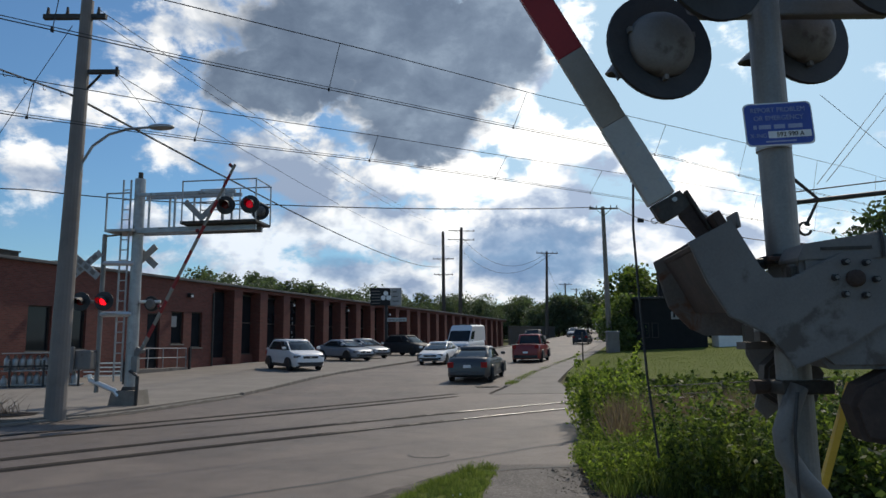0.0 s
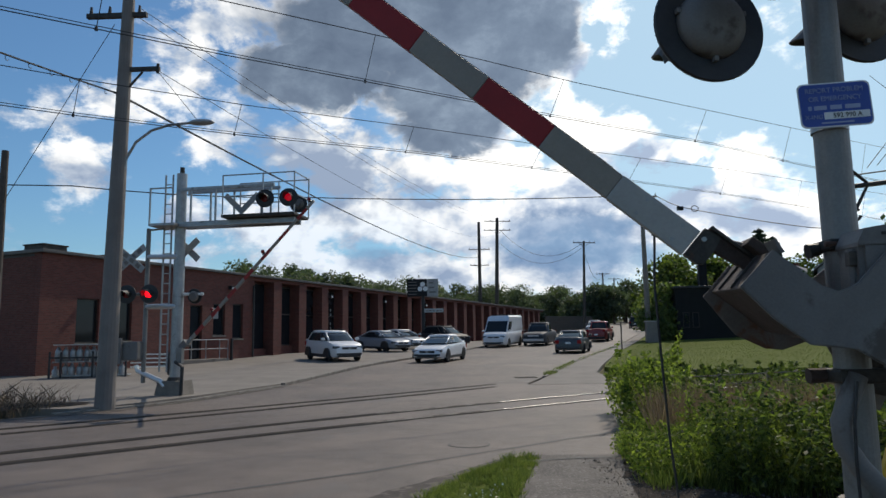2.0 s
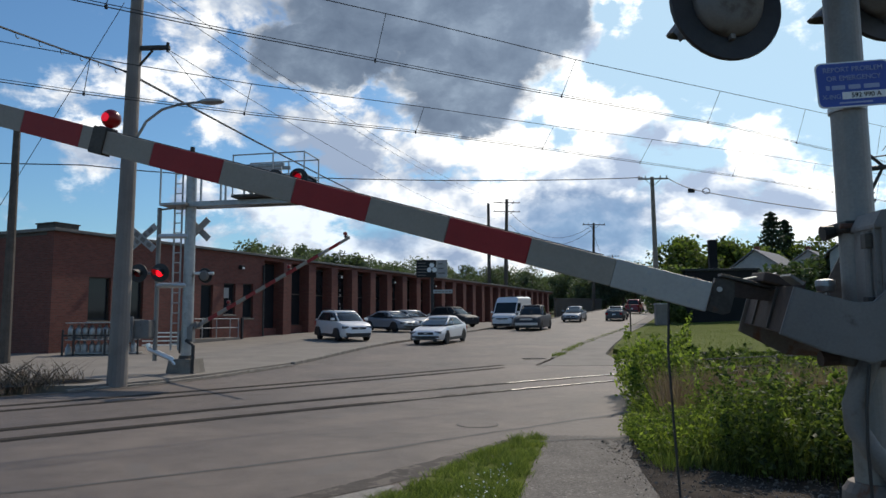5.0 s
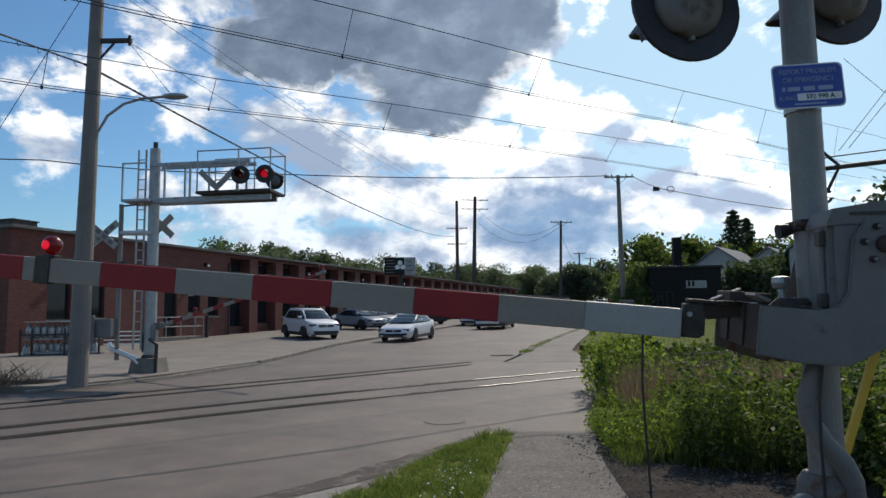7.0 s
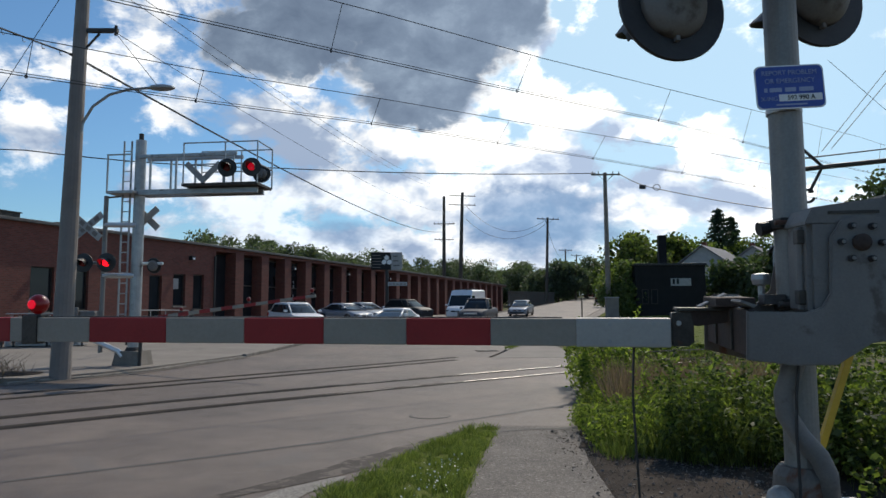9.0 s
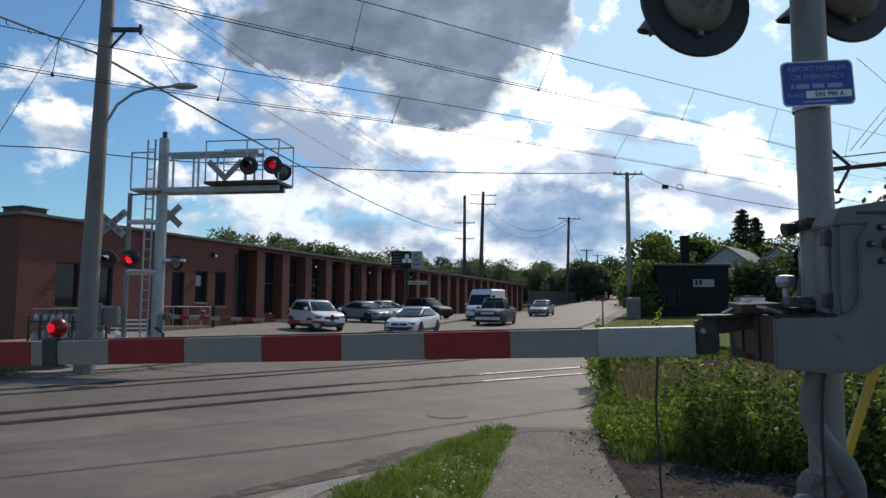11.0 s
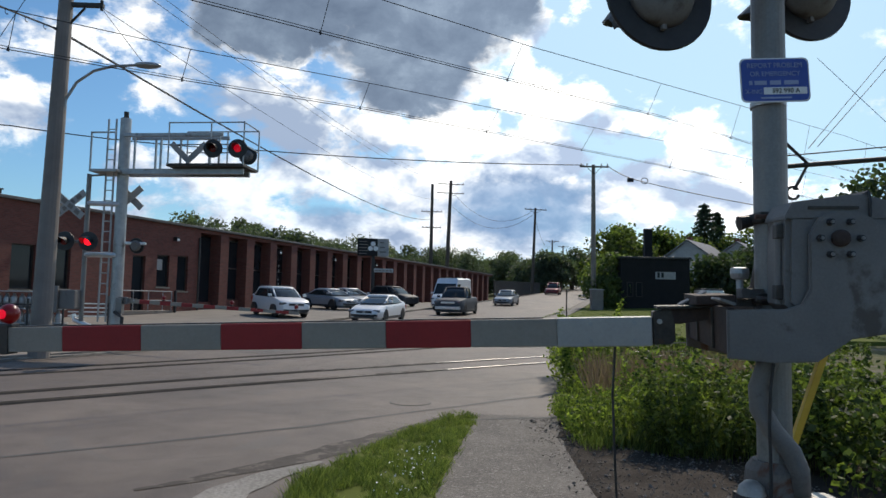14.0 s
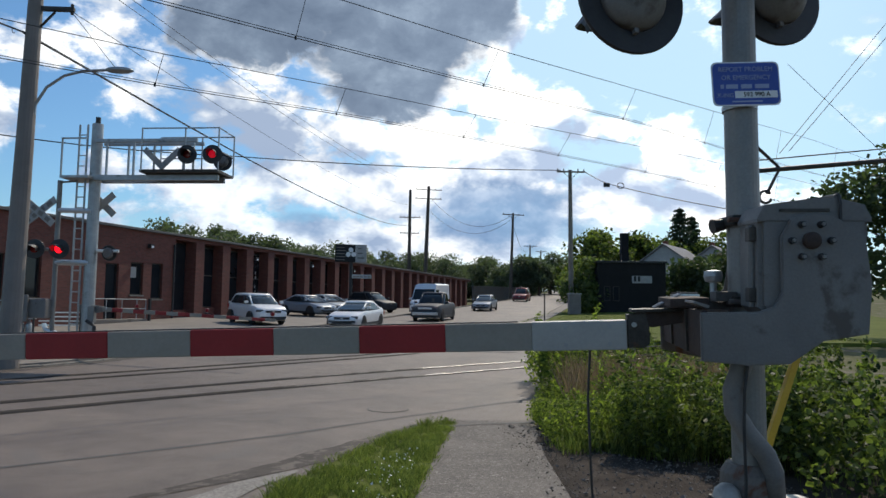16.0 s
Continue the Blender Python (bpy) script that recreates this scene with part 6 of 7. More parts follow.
    part("rust_beam", boxes(((0.33, -0.56, -0.268), (0.5, -0.27, -0.225)), bevel=0.008), M_RUST, g)
    part("bent_flap", plate(bmesh.new(), [(0.4, -0.262), (0.455, -0.238), (0.45, -0.228), (0.39, -0.25)], -0.2, -0.03, bevel=0.002), M_CAST, g)
    for y in (-0.46, -0.42):
        part("spring_rod", tube(bmesh.new(), (0.545, y, -0.272), (0.42, y - 0.02, -0.212), 0.006, sides=6), M_GALV, g)
    part("top_flange", boxes(((0.37, -0.47, -0.288), (0.655, -0.36, -0.274)), bevel=0.003), M_DARKSTEEL, g)
    part("link_bar", plate(bmesh.new(), [(0.42, -0.29), (0.63, -0.29), (0.63, -0.345), (0.56, -0.36), (0.42, -0.34)], -0.45, -0.385, bevel=0.004), M_RUST, g)
    part("adapter_jaw", plate(bmesh.new(), [(0.59, -0.289), (0.672, -0.3), (0.672, -0.452), (0.6, -0.452), (0.575, -0.435), (0.575, -0.36)], -0.455, -0.38, bevel=0.004), M_DARKSTEEL, g)
    part("shear_bolt", tube(bmesh.new(), (0.645, -0.47, -0.345), (0.645, -0.365, -0.345), 0.012, sides=8), M_GALV, g)
    seat = Matrix.Translation((-0.023, -0.393, 0.014))
    # arm
    zc, hh = -0.405, 0.066
    cuts = [(0.70, 1.135, M_ARMSLEEVE), (1.135, 1.545, M_ARMWHITE), (1.545, 1.965, M_ARMRED), (1.965, 2.395, M_ARMWHITE), (2.395, 2.825, M_ARMRED), (2.825, 3.265, M_ARMWHITE), (3.265, 3.715, M_ARMRED),
            (3.715, 4.035, M_ARMWHITE), (4.115, 4.2, M_ARMWHITE), (4.2, 4.62, M_ARMRED), (4.62, 5.04, M_ARMWHITE), (5.04, 5.46, M_ARMRED), (5.46, 5.88, M_ARMWHITE), (5.88, 6.3, M_ARMRED), (6.3, 6.6, M_ARMWHITE)]
    for k, (x0, x1, mat) in enumerate(cuts):
        h = hh * (1.0 if k else 1.03)
        th = 0.03 if k else 0.034
        part("stripe", boxes(((x0, -0.02 - th, zc - h), (x1, -0.02 + th, zc + h)), bevel=0.006), mat, g, "red stripe" if mat is M_ARMRED else "bare metal sleeve" if not k else "white stripe", m=seat)
    part("joint", boxes(((4.03, -0.06, zc - 0.078), (4.12, 0.02, zc + 0.078)), bevel=0.006), M_DARKSTEEL, g, m=seat)
    part("edge_strip", boxes(((1.2, -0.03, zc + 0.067), (4.0, -0.01, zc + 0.072))), M_BLACK, g, m=seat)
    for x in (0.78, 0.98):
        for z in (-0.04, 0.04):
            part("rivet", tube(bmesh.new(), (x, 0.014, zc + z), (x, 0.018, zc + z), 0.01, sides=8), M_GALV, g, m=seat)
    for x in (4.05, 6.5):
        l = part("arm_lamp", boxes(((x - 0.04, -0.05, zc + 0.067), (x + 0.04, 0.01, zc + 0.085)), bevel=0.005), M_BLACK, g, m=seat)
        bm = bmesh.new()
        bmesh.ops.create_uvsphere(bm, u_segments=16, v_segments=10, radius=0.054, matrix=Matrix.Translation((x, -0.02, zc + 0.138)))
        part("lens", bm, M_REDGLOW, l, "glowing red lamp", smooth=True)
        part("bulb", lathe(bmesh.new(), [(0.026, -0.004), (0.02, 0.0)], Matrix.Translation((x, 0.036, zc + 0.138)) @ Matrix.Rotation(radians(-90), 4, "X"), 12), M_REDSOFT, l)
    return g


near_gate = build_gate()


def build_lamp_cord():
    c = thing("lamp_cord", "thin black cable hanging from the gate arm", "cable")
    part("cord", pipe(bmesh.new(), [(0, 0, 0), (-0.012, 0, -0.25), (0.0, 0, -0.55), (0.02, 0, -0.95), (0.055, 0, -1.32)], 0.006, 6), M_BLACK, c)
    part("clip", boxes(((-0.012, -0.012, -0.02), (0.012, 0.012, 0.02))), M_DARKSTEEL, c)
    return c


lamp_cord = build_lamp_cord()


def build_cantilever():
    c = thing("cantilever_signal", "galvanised cantilever crossing signal with ladder and walkway", "crossing signal", Matrix.Translation((-8.85, 20.35, 0.05)) @ Matrix.Rotation(radians(-8), 4, "Z"))
    part("footing", plate(bmesh.new(), [(-0.46, 0), (0.43, 0), (0.34, 0.45), (-0.36, 0.45)], -0.36, 0.36, bevel=0.02), M_KERB, c, "weathered concrete footing")
    part("mast", tube(bmesh.new(), (0, 0, 0.4), (0, 0, 6.65), 0.17, 0.15, 18), M_GALV, c)
    part("mast_tip", tube(bmesh.new(), (0, 0, 6.65), (0, 0, 6.85), 0.07, sides=10), M_DARKSTEEL, c)
    part("collar", tube(bmesh.new(), (0, 0, 0.42), (0, 0, 0.55), 0.26, 0.2, 16), M_DARKSTEEL, c)
    for y in (-0.22, 0.22):
        part("beam", boxes(((0.1, y - 0.05, 4.96), (3.75, y + 0.05, 5.12)), bevel=0.01), M_GALV, c)
        part("beam", boxes(((0.1, y - 0.04, 6.06), (3.1, y + 0.04, 6.16)), bevel=0.01), M_GALV, c)
    for x, y in ((0.45, -0.22), (0.85, 0.22), (1.25, -0.22), (1.62, 0.22), (2.5, 0.22), (3.0, -0.22)):
        part("web", boxes(((x - 0.025, y - 0.025, 5.12), (x + 0.025, y + 0.025, 6.06))), M_GALV, c)
    part("walkway", boxes(((1.6, -0.55, 5.14), (3.86, 0.55, 5.22)), bevel=0.01), M_DARKSTEEL, c, "dark grating walkway")
    for x in (1.65, 2.9, 3.86):
        for y in (-0.55, 0.55):
            part("guard_post", tube(bmesh.new(), (x, y, 5.18), (x, y, 6.4), 0.022, sides=6), M_GALV, c)
    for z in (5.75, 6.38):
        for y in (-0.55, 0.55):
            part("guard_rail", tube(bmesh.new(), (1.65, y, z), (3.86, y, z), 0.02, sides=6), M_GALV, c)
        part("guard_rail", tube(bmesh.new(), (3.86, -0.55, z), (3.86, 0.55, z), 0.02, sides=6), M_GALV, c)
    lad = bmesh.new()
    for x in (-0.44, -0.2):
        tube(lad, (x, -0.15, 0.7), (x, -0.15, 6.6), 0.028, sides=6)
    for k in range(19):
        tube(lad, (-0.44, -0.15, 0.9 + k * 0.3), (-0.2, -0.15, 0.9 + k * 0.3), 0.016, sides=6)
    part("ladder", lad, M_GALV, c)
    part("ladder_platform", boxes(((-0.75, -0.5, 5.0), (0.1, 0.4, 5.07)), ((-0.75, -0.5, 5.07), (-0.71, -0.46, 6.15)), ((-0.75, -0.5, 6.11), (0.0, -0.46, 6.15))), M_GALV, c)
    for x in (3.0, 3.72):
        signal_head(c, Matrix.Translation((x, -0.62, 5.62)) @ Matrix.Rotation(radians(192), 4, "Z"), x > 3.2, 0.26, glass=M_REDFAR)
    signal_head(c, Matrix.Translation((3.6, 0.4, 5.62)) @ Matrix.Rotation(radians(12), 4, "Z"), False, 0.26)
    for s in (1, -1):
        part("crossbuck_blade", boxes(((0.0, -0.01, -0.085), (0.78, 0.01, 0.085))), M_BOARD, c, "blank back of a crossbuck", m=Matrix.Translation((2.12 - 0.06 * s, -0.3 + 0.024 * s, 5.3)) @ Matrix.Rotation(radians(-90 + 46 * s), 4, "Y"))
        part("crossbuck_blade", boxes(((-0.45, -0.01, -0.1), (0.45, 0.01, 0.1))), M_BOARD, c, m=Matrix.Translation((0.1, 0.3 + 0.024 * s, 4.35)) @ Matrix.Rotation(radians(42 * s), 4, "Y") @ Matrix.Rotation(radians(0), 4, "Z"))
    # signal post beside the mast
    part("signal_post", tube(bmesh.new(), (-0.85, -0.3, 0.4), (-0.85, -0.3, 4.95), 0.065, sides=12), M_ALU, c)
    for z in (4.1, 2.62):
        part("outrigger", tube(bmesh.new(), (-0.85, -0.3, z), (0, -0.1, z), 0.075, sides=12), M_PIPE, c)
    part("top_arm", pipe(bmesh.new(), [(-0.85, -0.3, 4.9), (-0.4, -0.2, 4.95)], 0.03, 6), M_ALU, c)
    for s in (1, -1):
        bl = part("crossbuck_blade", boxes(((-0.58, -0.012, -0.105), (0.58, 0.012, 0.105))), M_BOARD, c, "dirty grey-white crossbuck board", m=Matrix.Translation((-1.35, -0.42 - 0.03 * s, 4.05)) @ Matrix.Rotation(radians(38 * s), 4, "Y"))
        for k in range(4):
            part("text_bar", boxes(((-0.5 + k * 0.26, -0.016, -0.06), (-0.34 + k * 0.26, -0.0125, 0.06))), M_STEELPOLE, bl)
    for x, lit in ((-1.32, False), (-0.6, True)):
        signal_head(c, Matrix.Translation((x, -0.55, 2.98)) @ Matrix.Rotation(radians(190), 4, "Z"), lit, 0.27)
    part("lamp_crossarm", tube(bmesh.new(), (-1.4, -0.4, 2.98), (-0.5, -0.4, 2.98), 0.045, sides=8), M_ALU, c)
    h = part("side_lamp", lathe(bmesh.new(), [(0.22, -0.02), (0.23, 0.0), (0.22, 0.02)], Matrix.Translation((0.48, 0.1, 2.92)) @ Matrix.Rotation(radians(-80), 4, "X"), 28), M_BLACK, c)
    part("lamp_back", lathe(bmesh.new(), [(0.12, -0.1), (0.16, -0.03)], Matrix.Translation((0.48, 0.07, 2.92)) @ Matrix.Rotation(radians(-80), 4, "X"), 20), M_CAST, h)
    part("side_arm", tube(bmesh.new(), (0, 0, 2.98), (0.76, 0.1, 2.98), 0.045, sides=10), M_PIPE, c)
    m = part("gate_mechanism", boxes(((-1.5, -0.65, 1.05), (-0.85, -0.2, 1.6)), bevel=0.05), M_CAST, c, "grey gate mechanism box")
    part("counterweight", boxes(((-1.55, -0.75, 0.95), (-1.3, -0.68, 1.7)), bevel=0.02), M_CAST, m)
    part("elbow_pipe", pipe(bmesh.new(), [(-1.1, -0.3, 0.9), (-1.05, -0.3, 0.75), (-0.3, -0.3, 0.45), (-0.15, -0.3, 0.3)], 0.075, 10), M_PIPE, c)
    part("control_box", boxes(((0.14, -0.25, 0.95), (0.32, -0.1, 1.4)), bevel=0.01), M_ALU, c)
    part("guard_post", pipe(bmesh.new(), [(0.4, -0.35, 0.0), (0.42, -0.35, 0.85), (0.15, -0.3, 1.0)], 0.05, 8), M_BLACK, c)


build_cantilever()
FAR_PIVOT = Vector((-8.70, 20.35, 1.38))


def far_pose(angle):
    return Matrix.Translation(FAR_PIVOT) @ Matrix.Rotation(radians(-28), 4, "Z") @ Matrix.Rotation(radians(-angle), 4, "Y")


def build_far_gate():
    g = thing("crossing_gate", "thin red and white crossing gate arm with small red lamps", "crossing gate", far_pose(0))
    x, k = 0.35, 0
    while x < 6.4:
        x1 = min(x + 0.41, 6.4)
        w = 0.06 - 0.025 * x / 6.4
        part("stripe", boxes(((x, -0.02, -w), (x1, 0.02, w)), bevel=0.005), (M_ARMWHITE, M_ARMRED)[k % 2], g)
        x, k = x1, k + 1
    part("yoke", boxes(((-0.45, -0.12, -0.1), (0.36, -0.06, 0.1)), ((0.25, -0.1, -0.08), (0.36, 0.08, 0.08)), bevel=0.01), M_CAST, g)
    for x in (1.7, 4.2, 6.3):
        l = part("arm_lamp", boxes(((x - 0.04, -0.04, 0.05), (x + 0.04, 0.04, 0.09)), bevel=0.005), M_BLACK, g)
        bm = bmesh.new()
        bmesh.ops.create_uvsphere(bm, u_segments=12, v_segments=8, radius=0.055, matrix=Matrix.Translation((x, 0, 0.15)))
        part("lens", bm, M_REDGLOW, l, smooth=True)
    return g


far_gate = build_far_gate()


# ---- vehicles ----
def ring_loft(bm, rings):
    vs = [[bm.verts.new(p) for p in r] for r in rings]
    n = len(vs[0])
    for a, b in zip(vs, vs[1:]):
        for k in range(n):
            bm.faces.new((a[k], a[(k + 1) % n], b[(k + 1) % n], b[k]))
    bm.faces.new(vs[0][::-1])
    bm.faces.new(vs[-1])
    bmesh.ops.recalc_face_normals(bm, faces=bm.faces)
    return bm


STYLES = {
    "sedan": dict(top=[(0.5, 0.58), (0.485, 0.68), (0.44, 0.75), (0.36, 0.83), (0.26, 0.91), (0.2, 0.94), (0.0, 0.95), (-0.3, 0.99), (-0.37, 1.03), (-0.46, 1.02), (-0.49, 0.9), (-0.5, 0.62)], cab=(0.27, -0.40, 0.05, -0.2)),
    "suv": dict(top=[(0.5, 0.66), (0.488, 0.82), (0.44, 0.93), (0.36, 1.0), (0.27, 1.05), (0.2, 1.07), (0.0, 1.07), (-0.3, 1.1), (-0.42, 1.11), (-0.475, 1.08), (-0.492, 0.9), (-0.5, 0.65)], cab=(0.27, -0.475, 0.09, -0.37)),
    "pickup": dict(top=[(0.5, 0.78), (0.49, 0.98), (0.44, 1.07), (0.36, 1.11), (0.27, 1.14), (0.18, 1.16), (0.0, 1.17), (-0.15, 1.18), (-0.3, 1.18), (-0.48, 1.18), (-0.495, 1.0), (-0.5, 0.7)], cab=(0.22, -0.15, 0.1, -0.12)),
    "van": dict(top=[(0.5, 0.75), (0.49, 0.95), (0.46, 1.1), (0.42, 1.2), (0.37, 1.27), (0.2, 1.28), (0.0, 1.28), (-0.3, 1.28), (-0.48, 1.28), (-0.495, 1.0), (-0.5, 0.6)], cab=(0.385, -0.498, 0.2, -0.49)),
}


def van_panes(v, b0, b1, tt0, tt1, wb, wq, zb, zt2):
    """Windscreen and cab windows of a van, set a little proud of its faces."""
    def pane(nm, corners, off, lo, hi, dn, up):
        a, b, c, d = (Vector(p) for p in corners)
        def at(s, t):
            return a.lerp(b, s).lerp(d.lerp(c, s), t)
        n = (b - a).cross(d - a).normalized()
        if n.dot(Vector(off)) < 0:
            n = -n
        q = [at(lo, dn), at(hi, dn), at(hi, up), at(lo, up)]
        bm = bmesh.new()
        f = [bm.verts.new(p + n * 0.008) for p in q]
        r = [bm.verts.new(p - n * 0.01) for p in q]
        bm.faces.new(f)
        for k in range(4):
            bm.faces.new((f[k], r[k], r[(k + 1) % 4], f[(k + 1) % 4]))
        bmesh.ops.recalc_face_normals(bm, faces=bm.faces)
        part(nm, bm, M_CARGLASS, v)

    pane("windscreen", [(b0, -wb, zb), (b0, wb, zb), (tt0, wq, zt2), (tt0, -wq, zt2)], (1, 0, 0), 0.035, 0.965, 0.0, 0.72)
    for s in (-1, 1):
        pane("side_window", [(b1, s * wb, zb), (b0, s * wb, zb), (tt0, s * wq, zt2), (tt1, s * wq, zt2)], (0, s, 0), 0.76, 0.97, 0.05, 0.68)


def vehicle(name, label, style, mat, L, W, H, m, category="car", wheel=0.33, group=""):
    st = STYLES[style]
    v = thing(name, label, category, m, group=group)
    w = W / 2
    rings = []
    fs = [f for f, _ in st["top"]][::-1]
    zs = [z for _, z in st["top"]][::-1]
    for f in (0.5, 0.495, 0.48, 0.455, 0.42, 0.37, 0.31, 0.25, 0.18, 0.08, -0.04, -0.16, -0.28, -0.36, -0.42, -0.46, -0.48, -0.493, -0.5):
        zt = float(np.interp(f, fs, zs))
        over = max(0.0, abs(f) - 0.36) / 0.14
        ww = w * (1 - 0.20 * over ** 2.6)
        zb = 0.23 + 0.09 * max(0.0, abs(f) - 0.46) / 0.04
        x = f * L
        zm = zb + (zt - zb) * 0.58
        half = [(0.90, zb), (0.975, zb + 0.08), (0.985, zb + 0.2), (1.0, zm - 0.05), (0.995, zm + 0.06), (0.965, zt - 0.10), (0.91, zt - 0.025), (0.74, zt + 0.005), (0.4, zt + 0.022)]
        rings.append([(x, -ww * a, z) for a, z in half] + [(x, ww * a, z) for a, z in half[::-1]])
    shell = part("body", ring_loft(bmesh.new(), rings), mat, v, smooth=True)
    shell.data.set_sharp_from_angle(angle=0.7)
    if style in ("suv", "pickup"):
        for s in (-1, 1):
            part("side_cladding", boxes(((-0.2 * L, s * w * 0.985 - 0.03, 0.22), (0.2 * L, s * w * 0.985 + 0.03, 0.37)), bevel=0.02), M_PLASTIC, v)
        part("front_cladding", boxes(((L * 0.47, -w * 0.72, 0.26), (L * 0.506, w * 0.72, 0.38)), bevel=0.03), M_PLASTIC, v)
    zb = max(z for f, z in st["top"] if st["cab"][1] <= f <= st["cab"][0]) - 0.04
    b0, b1, t0, t1 = (k * L for k in st["cab"])
    wb, wt = w * 0.93, w * (0.76 if style != "van" else 0.86)
    zt = H - 0.06
    zt2 = zt - 0.05
    tt0, tt1, wq = t0 + 0.04, t1 - 0.02, wt * 1.03
    if style == "van":
        cab = ring_loft(bmesh.new(), [[(b1, -wb, zb), (b0, -wb, zb), (b0, wb, zb), (b1, wb, zb)], [(tt1, -wq, zt2), (tt0, -wq, zt2), (tt0, wq, zt2), (tt1, wq, zt2)], [(t1 + 0.08, -wt * 0.85, H), (t0 - 0.08, -wt * 0.85, H), (t0 - 0.08, wt * 0.85, H), (t1 + 0.08, wt * 0.85, H)]])
        cabin = part("cabin", cab, mat, v, smooth=True)
        cabin.data.set_sharp_from_angle(angle=0.5)
        van_panes(v, b0, b1, tt0, tt1, wb, wq, zb, zt2)
        part("roof_rack", boxes(((-0.3 * L, -wt * 0.6, H + 0.01), (0.05 * L, -wt * 0.55, H + 0.1)), ((-0.3 * L, wt * 0.55, H + 0.01), (0.05 * L, wt * 0.6, H + 0.1)), ((-0.28 * L, -wt * 0.55, H + 0.06), (-0.26 * L, wt * 0.55, H + 0.1)), ((0.02 * L, -wt * 0.55, H + 0.06), (0.04 * L, wt * 0.55, H + 0.1))), M_PLASTIC, v)
    else:
        def ring(x1, x0, hw, z, bow=0.0, n=32):
            """A rounded oblong in plan, the front bowed."""
            out = []
            for k in range(n):
                c, q = math.cos((k + 0.5) * 2 * math.pi / n), math.sin((k + 0.5) * 2 * math.pi / n)
                u, e = math.copysign(abs(c) ** 0.3, c), math.copysign(abs(q) ** 0.4, q)
                out.append((x1 + (x0 - x1) * (u + 1) / 2 + bow * max(0.0, u) ** 6 * (1 - e * e), hw * e, z))
            return out
        low, mid, top = ring(b1, b0, wb, zb, 0.1), ring(b1 + (tt1 - b1) * 0.55, b0 + (tt0 - b0) * 0.52, wb + (wq - wb) * 0.42, (zb + zt2) / 2, 0.1), ring(tt1, tt0, wq, zt2, 0.08)
        part("glazing", ring_loft(bmesh.new(), [low, mid, top]), M_CARGLASS, v, "dark tinted car windows", smooth=True).data.set_sharp_from_angle(angle=0.9)
        cap = [[(x, y * 1.02, z - 0.012) for x, y, z in top], [(x, y * 1.02, z + 0.03) for x, y, z in top], ring(tt1 + 0.06, tt0 - 0.05, wq * 0.93, H - 0.02, 0.08), ring(tt1 + 0.3, tt0 - 0.25, wq * 0.6, H, 0.08)]
        part("roof", ring_loft(bmesh.new(), cap), mat, v, smooth=True).data.set_sharp_from_angle(angle=0.9)
        hi = len(low)
        for k, r, m_ in ((3, 0.045, mat), (7, 0.04, M_PLASTIC), (12, 0.07 if style == "sedan" else 0.06, mat)):
            for kk in (k, hi - 1 - k):
                part("pillar", pipe(bmesh.new(), [low[kk], mid[kk], top[kk]], r, 6), m_, v, smooth=True)
        if style != "pickup":
            part("tailgate", ring_loft(bmesh.new(), [[(b1 - 0.03, -wb * 0.96, zb - 0.03), (b1 + 0.05, -wb * 0.96, zb - 0.03), (b1 + 0.05, wb * 0.96, zb - 0.03), (b1 - 0.03, wb * 0.96, zb - 0.03)], [(b1 - 0.02, -wb * 0.94, zb + 0.07), (b1 + 0.07, -wb * 0.94, zb + 0.07), (b1 + 0.07, wb * 0.94, zb + 0.07), (b1 - 0.02, wb * 0.94, zb + 0.07)]]), mat, v)
    for s in (-1, 1):
        part("mirror", boxes(((b0 - 0.34, s * (w + 0.09) - 0.1, zb + 0.03), (b0 - 0.18, s * (w + 0.09) + 0.1, zb + 0.17)), bevel=0.04), mat, v)
        part("sill_trim", boxes(((-0.3 * L, s * w * 0.97 - 0.02, 0.2), (0.28 * L, s * w * 0.97 + 0.02, 0.34)), bevel=0.01), M_PLASTIC, v)
        for x in (-0.02, -0.22):
            if style in ("sedan", "suv"):
                part("door_handle", boxes(((x * L, s * w * 0.985 - 0.02, zb - 0.16), (x * L + 0.2, s * w * 0.985 + 0.02, zb - 0.13)), bevel=0.006), mat, v)
        for x in (0.31, -0.31):
            lp = lathe(bmesh.new(), [(wheel * 0.72, -0.1), (wheel, -0.08), (wheel, 0.08), (wheel * 0.72, 0.1)], Matrix.Rotation(radians(90), 4, "X"), 20)
            wh = part("wheel", lp, M_TYRE, v, m=Matrix.Translation((x * L, s * (w - 0.09), wheel)))
            spokes = lathe(bmesh.new(), [(wheel * 0.66, -0.06), (wheel * 0.66, 0.108), (wheel * 0.6, 0.108), (wheel * 0.57, 0.07)], Matrix.Rotation(radians(90 if s < 0 else -90), 4, "X"), 16)
            part("rim", spokes, M_PLASTIC, wh)
            for a in range(5):
                part("spoke", boxes(((-0.028, -s * -0.085 - 0.012, wheel * 0.06), (0.028, s * 0.085 + 0.012, wheel * 0.64))), M_RIM, wh, m=Matrix.Rotation(a * 2 * math.pi / 5, 4, "Y"))
            arch = bmesh.new()
            pts = [(x * L + wheel * 1.17 * math.cos(a), wheel + wheel * 1.17 * math.sin(a)) for a in steps(-0.25, math.pi + 0.25, 14)]
            plate(arch, pts, s * (w + 0.002) - 0.1, s * (w + 0.002))
            part("wheel_arch", arch, M_PLASTIC, v)
    zf = st["top"][1][1]
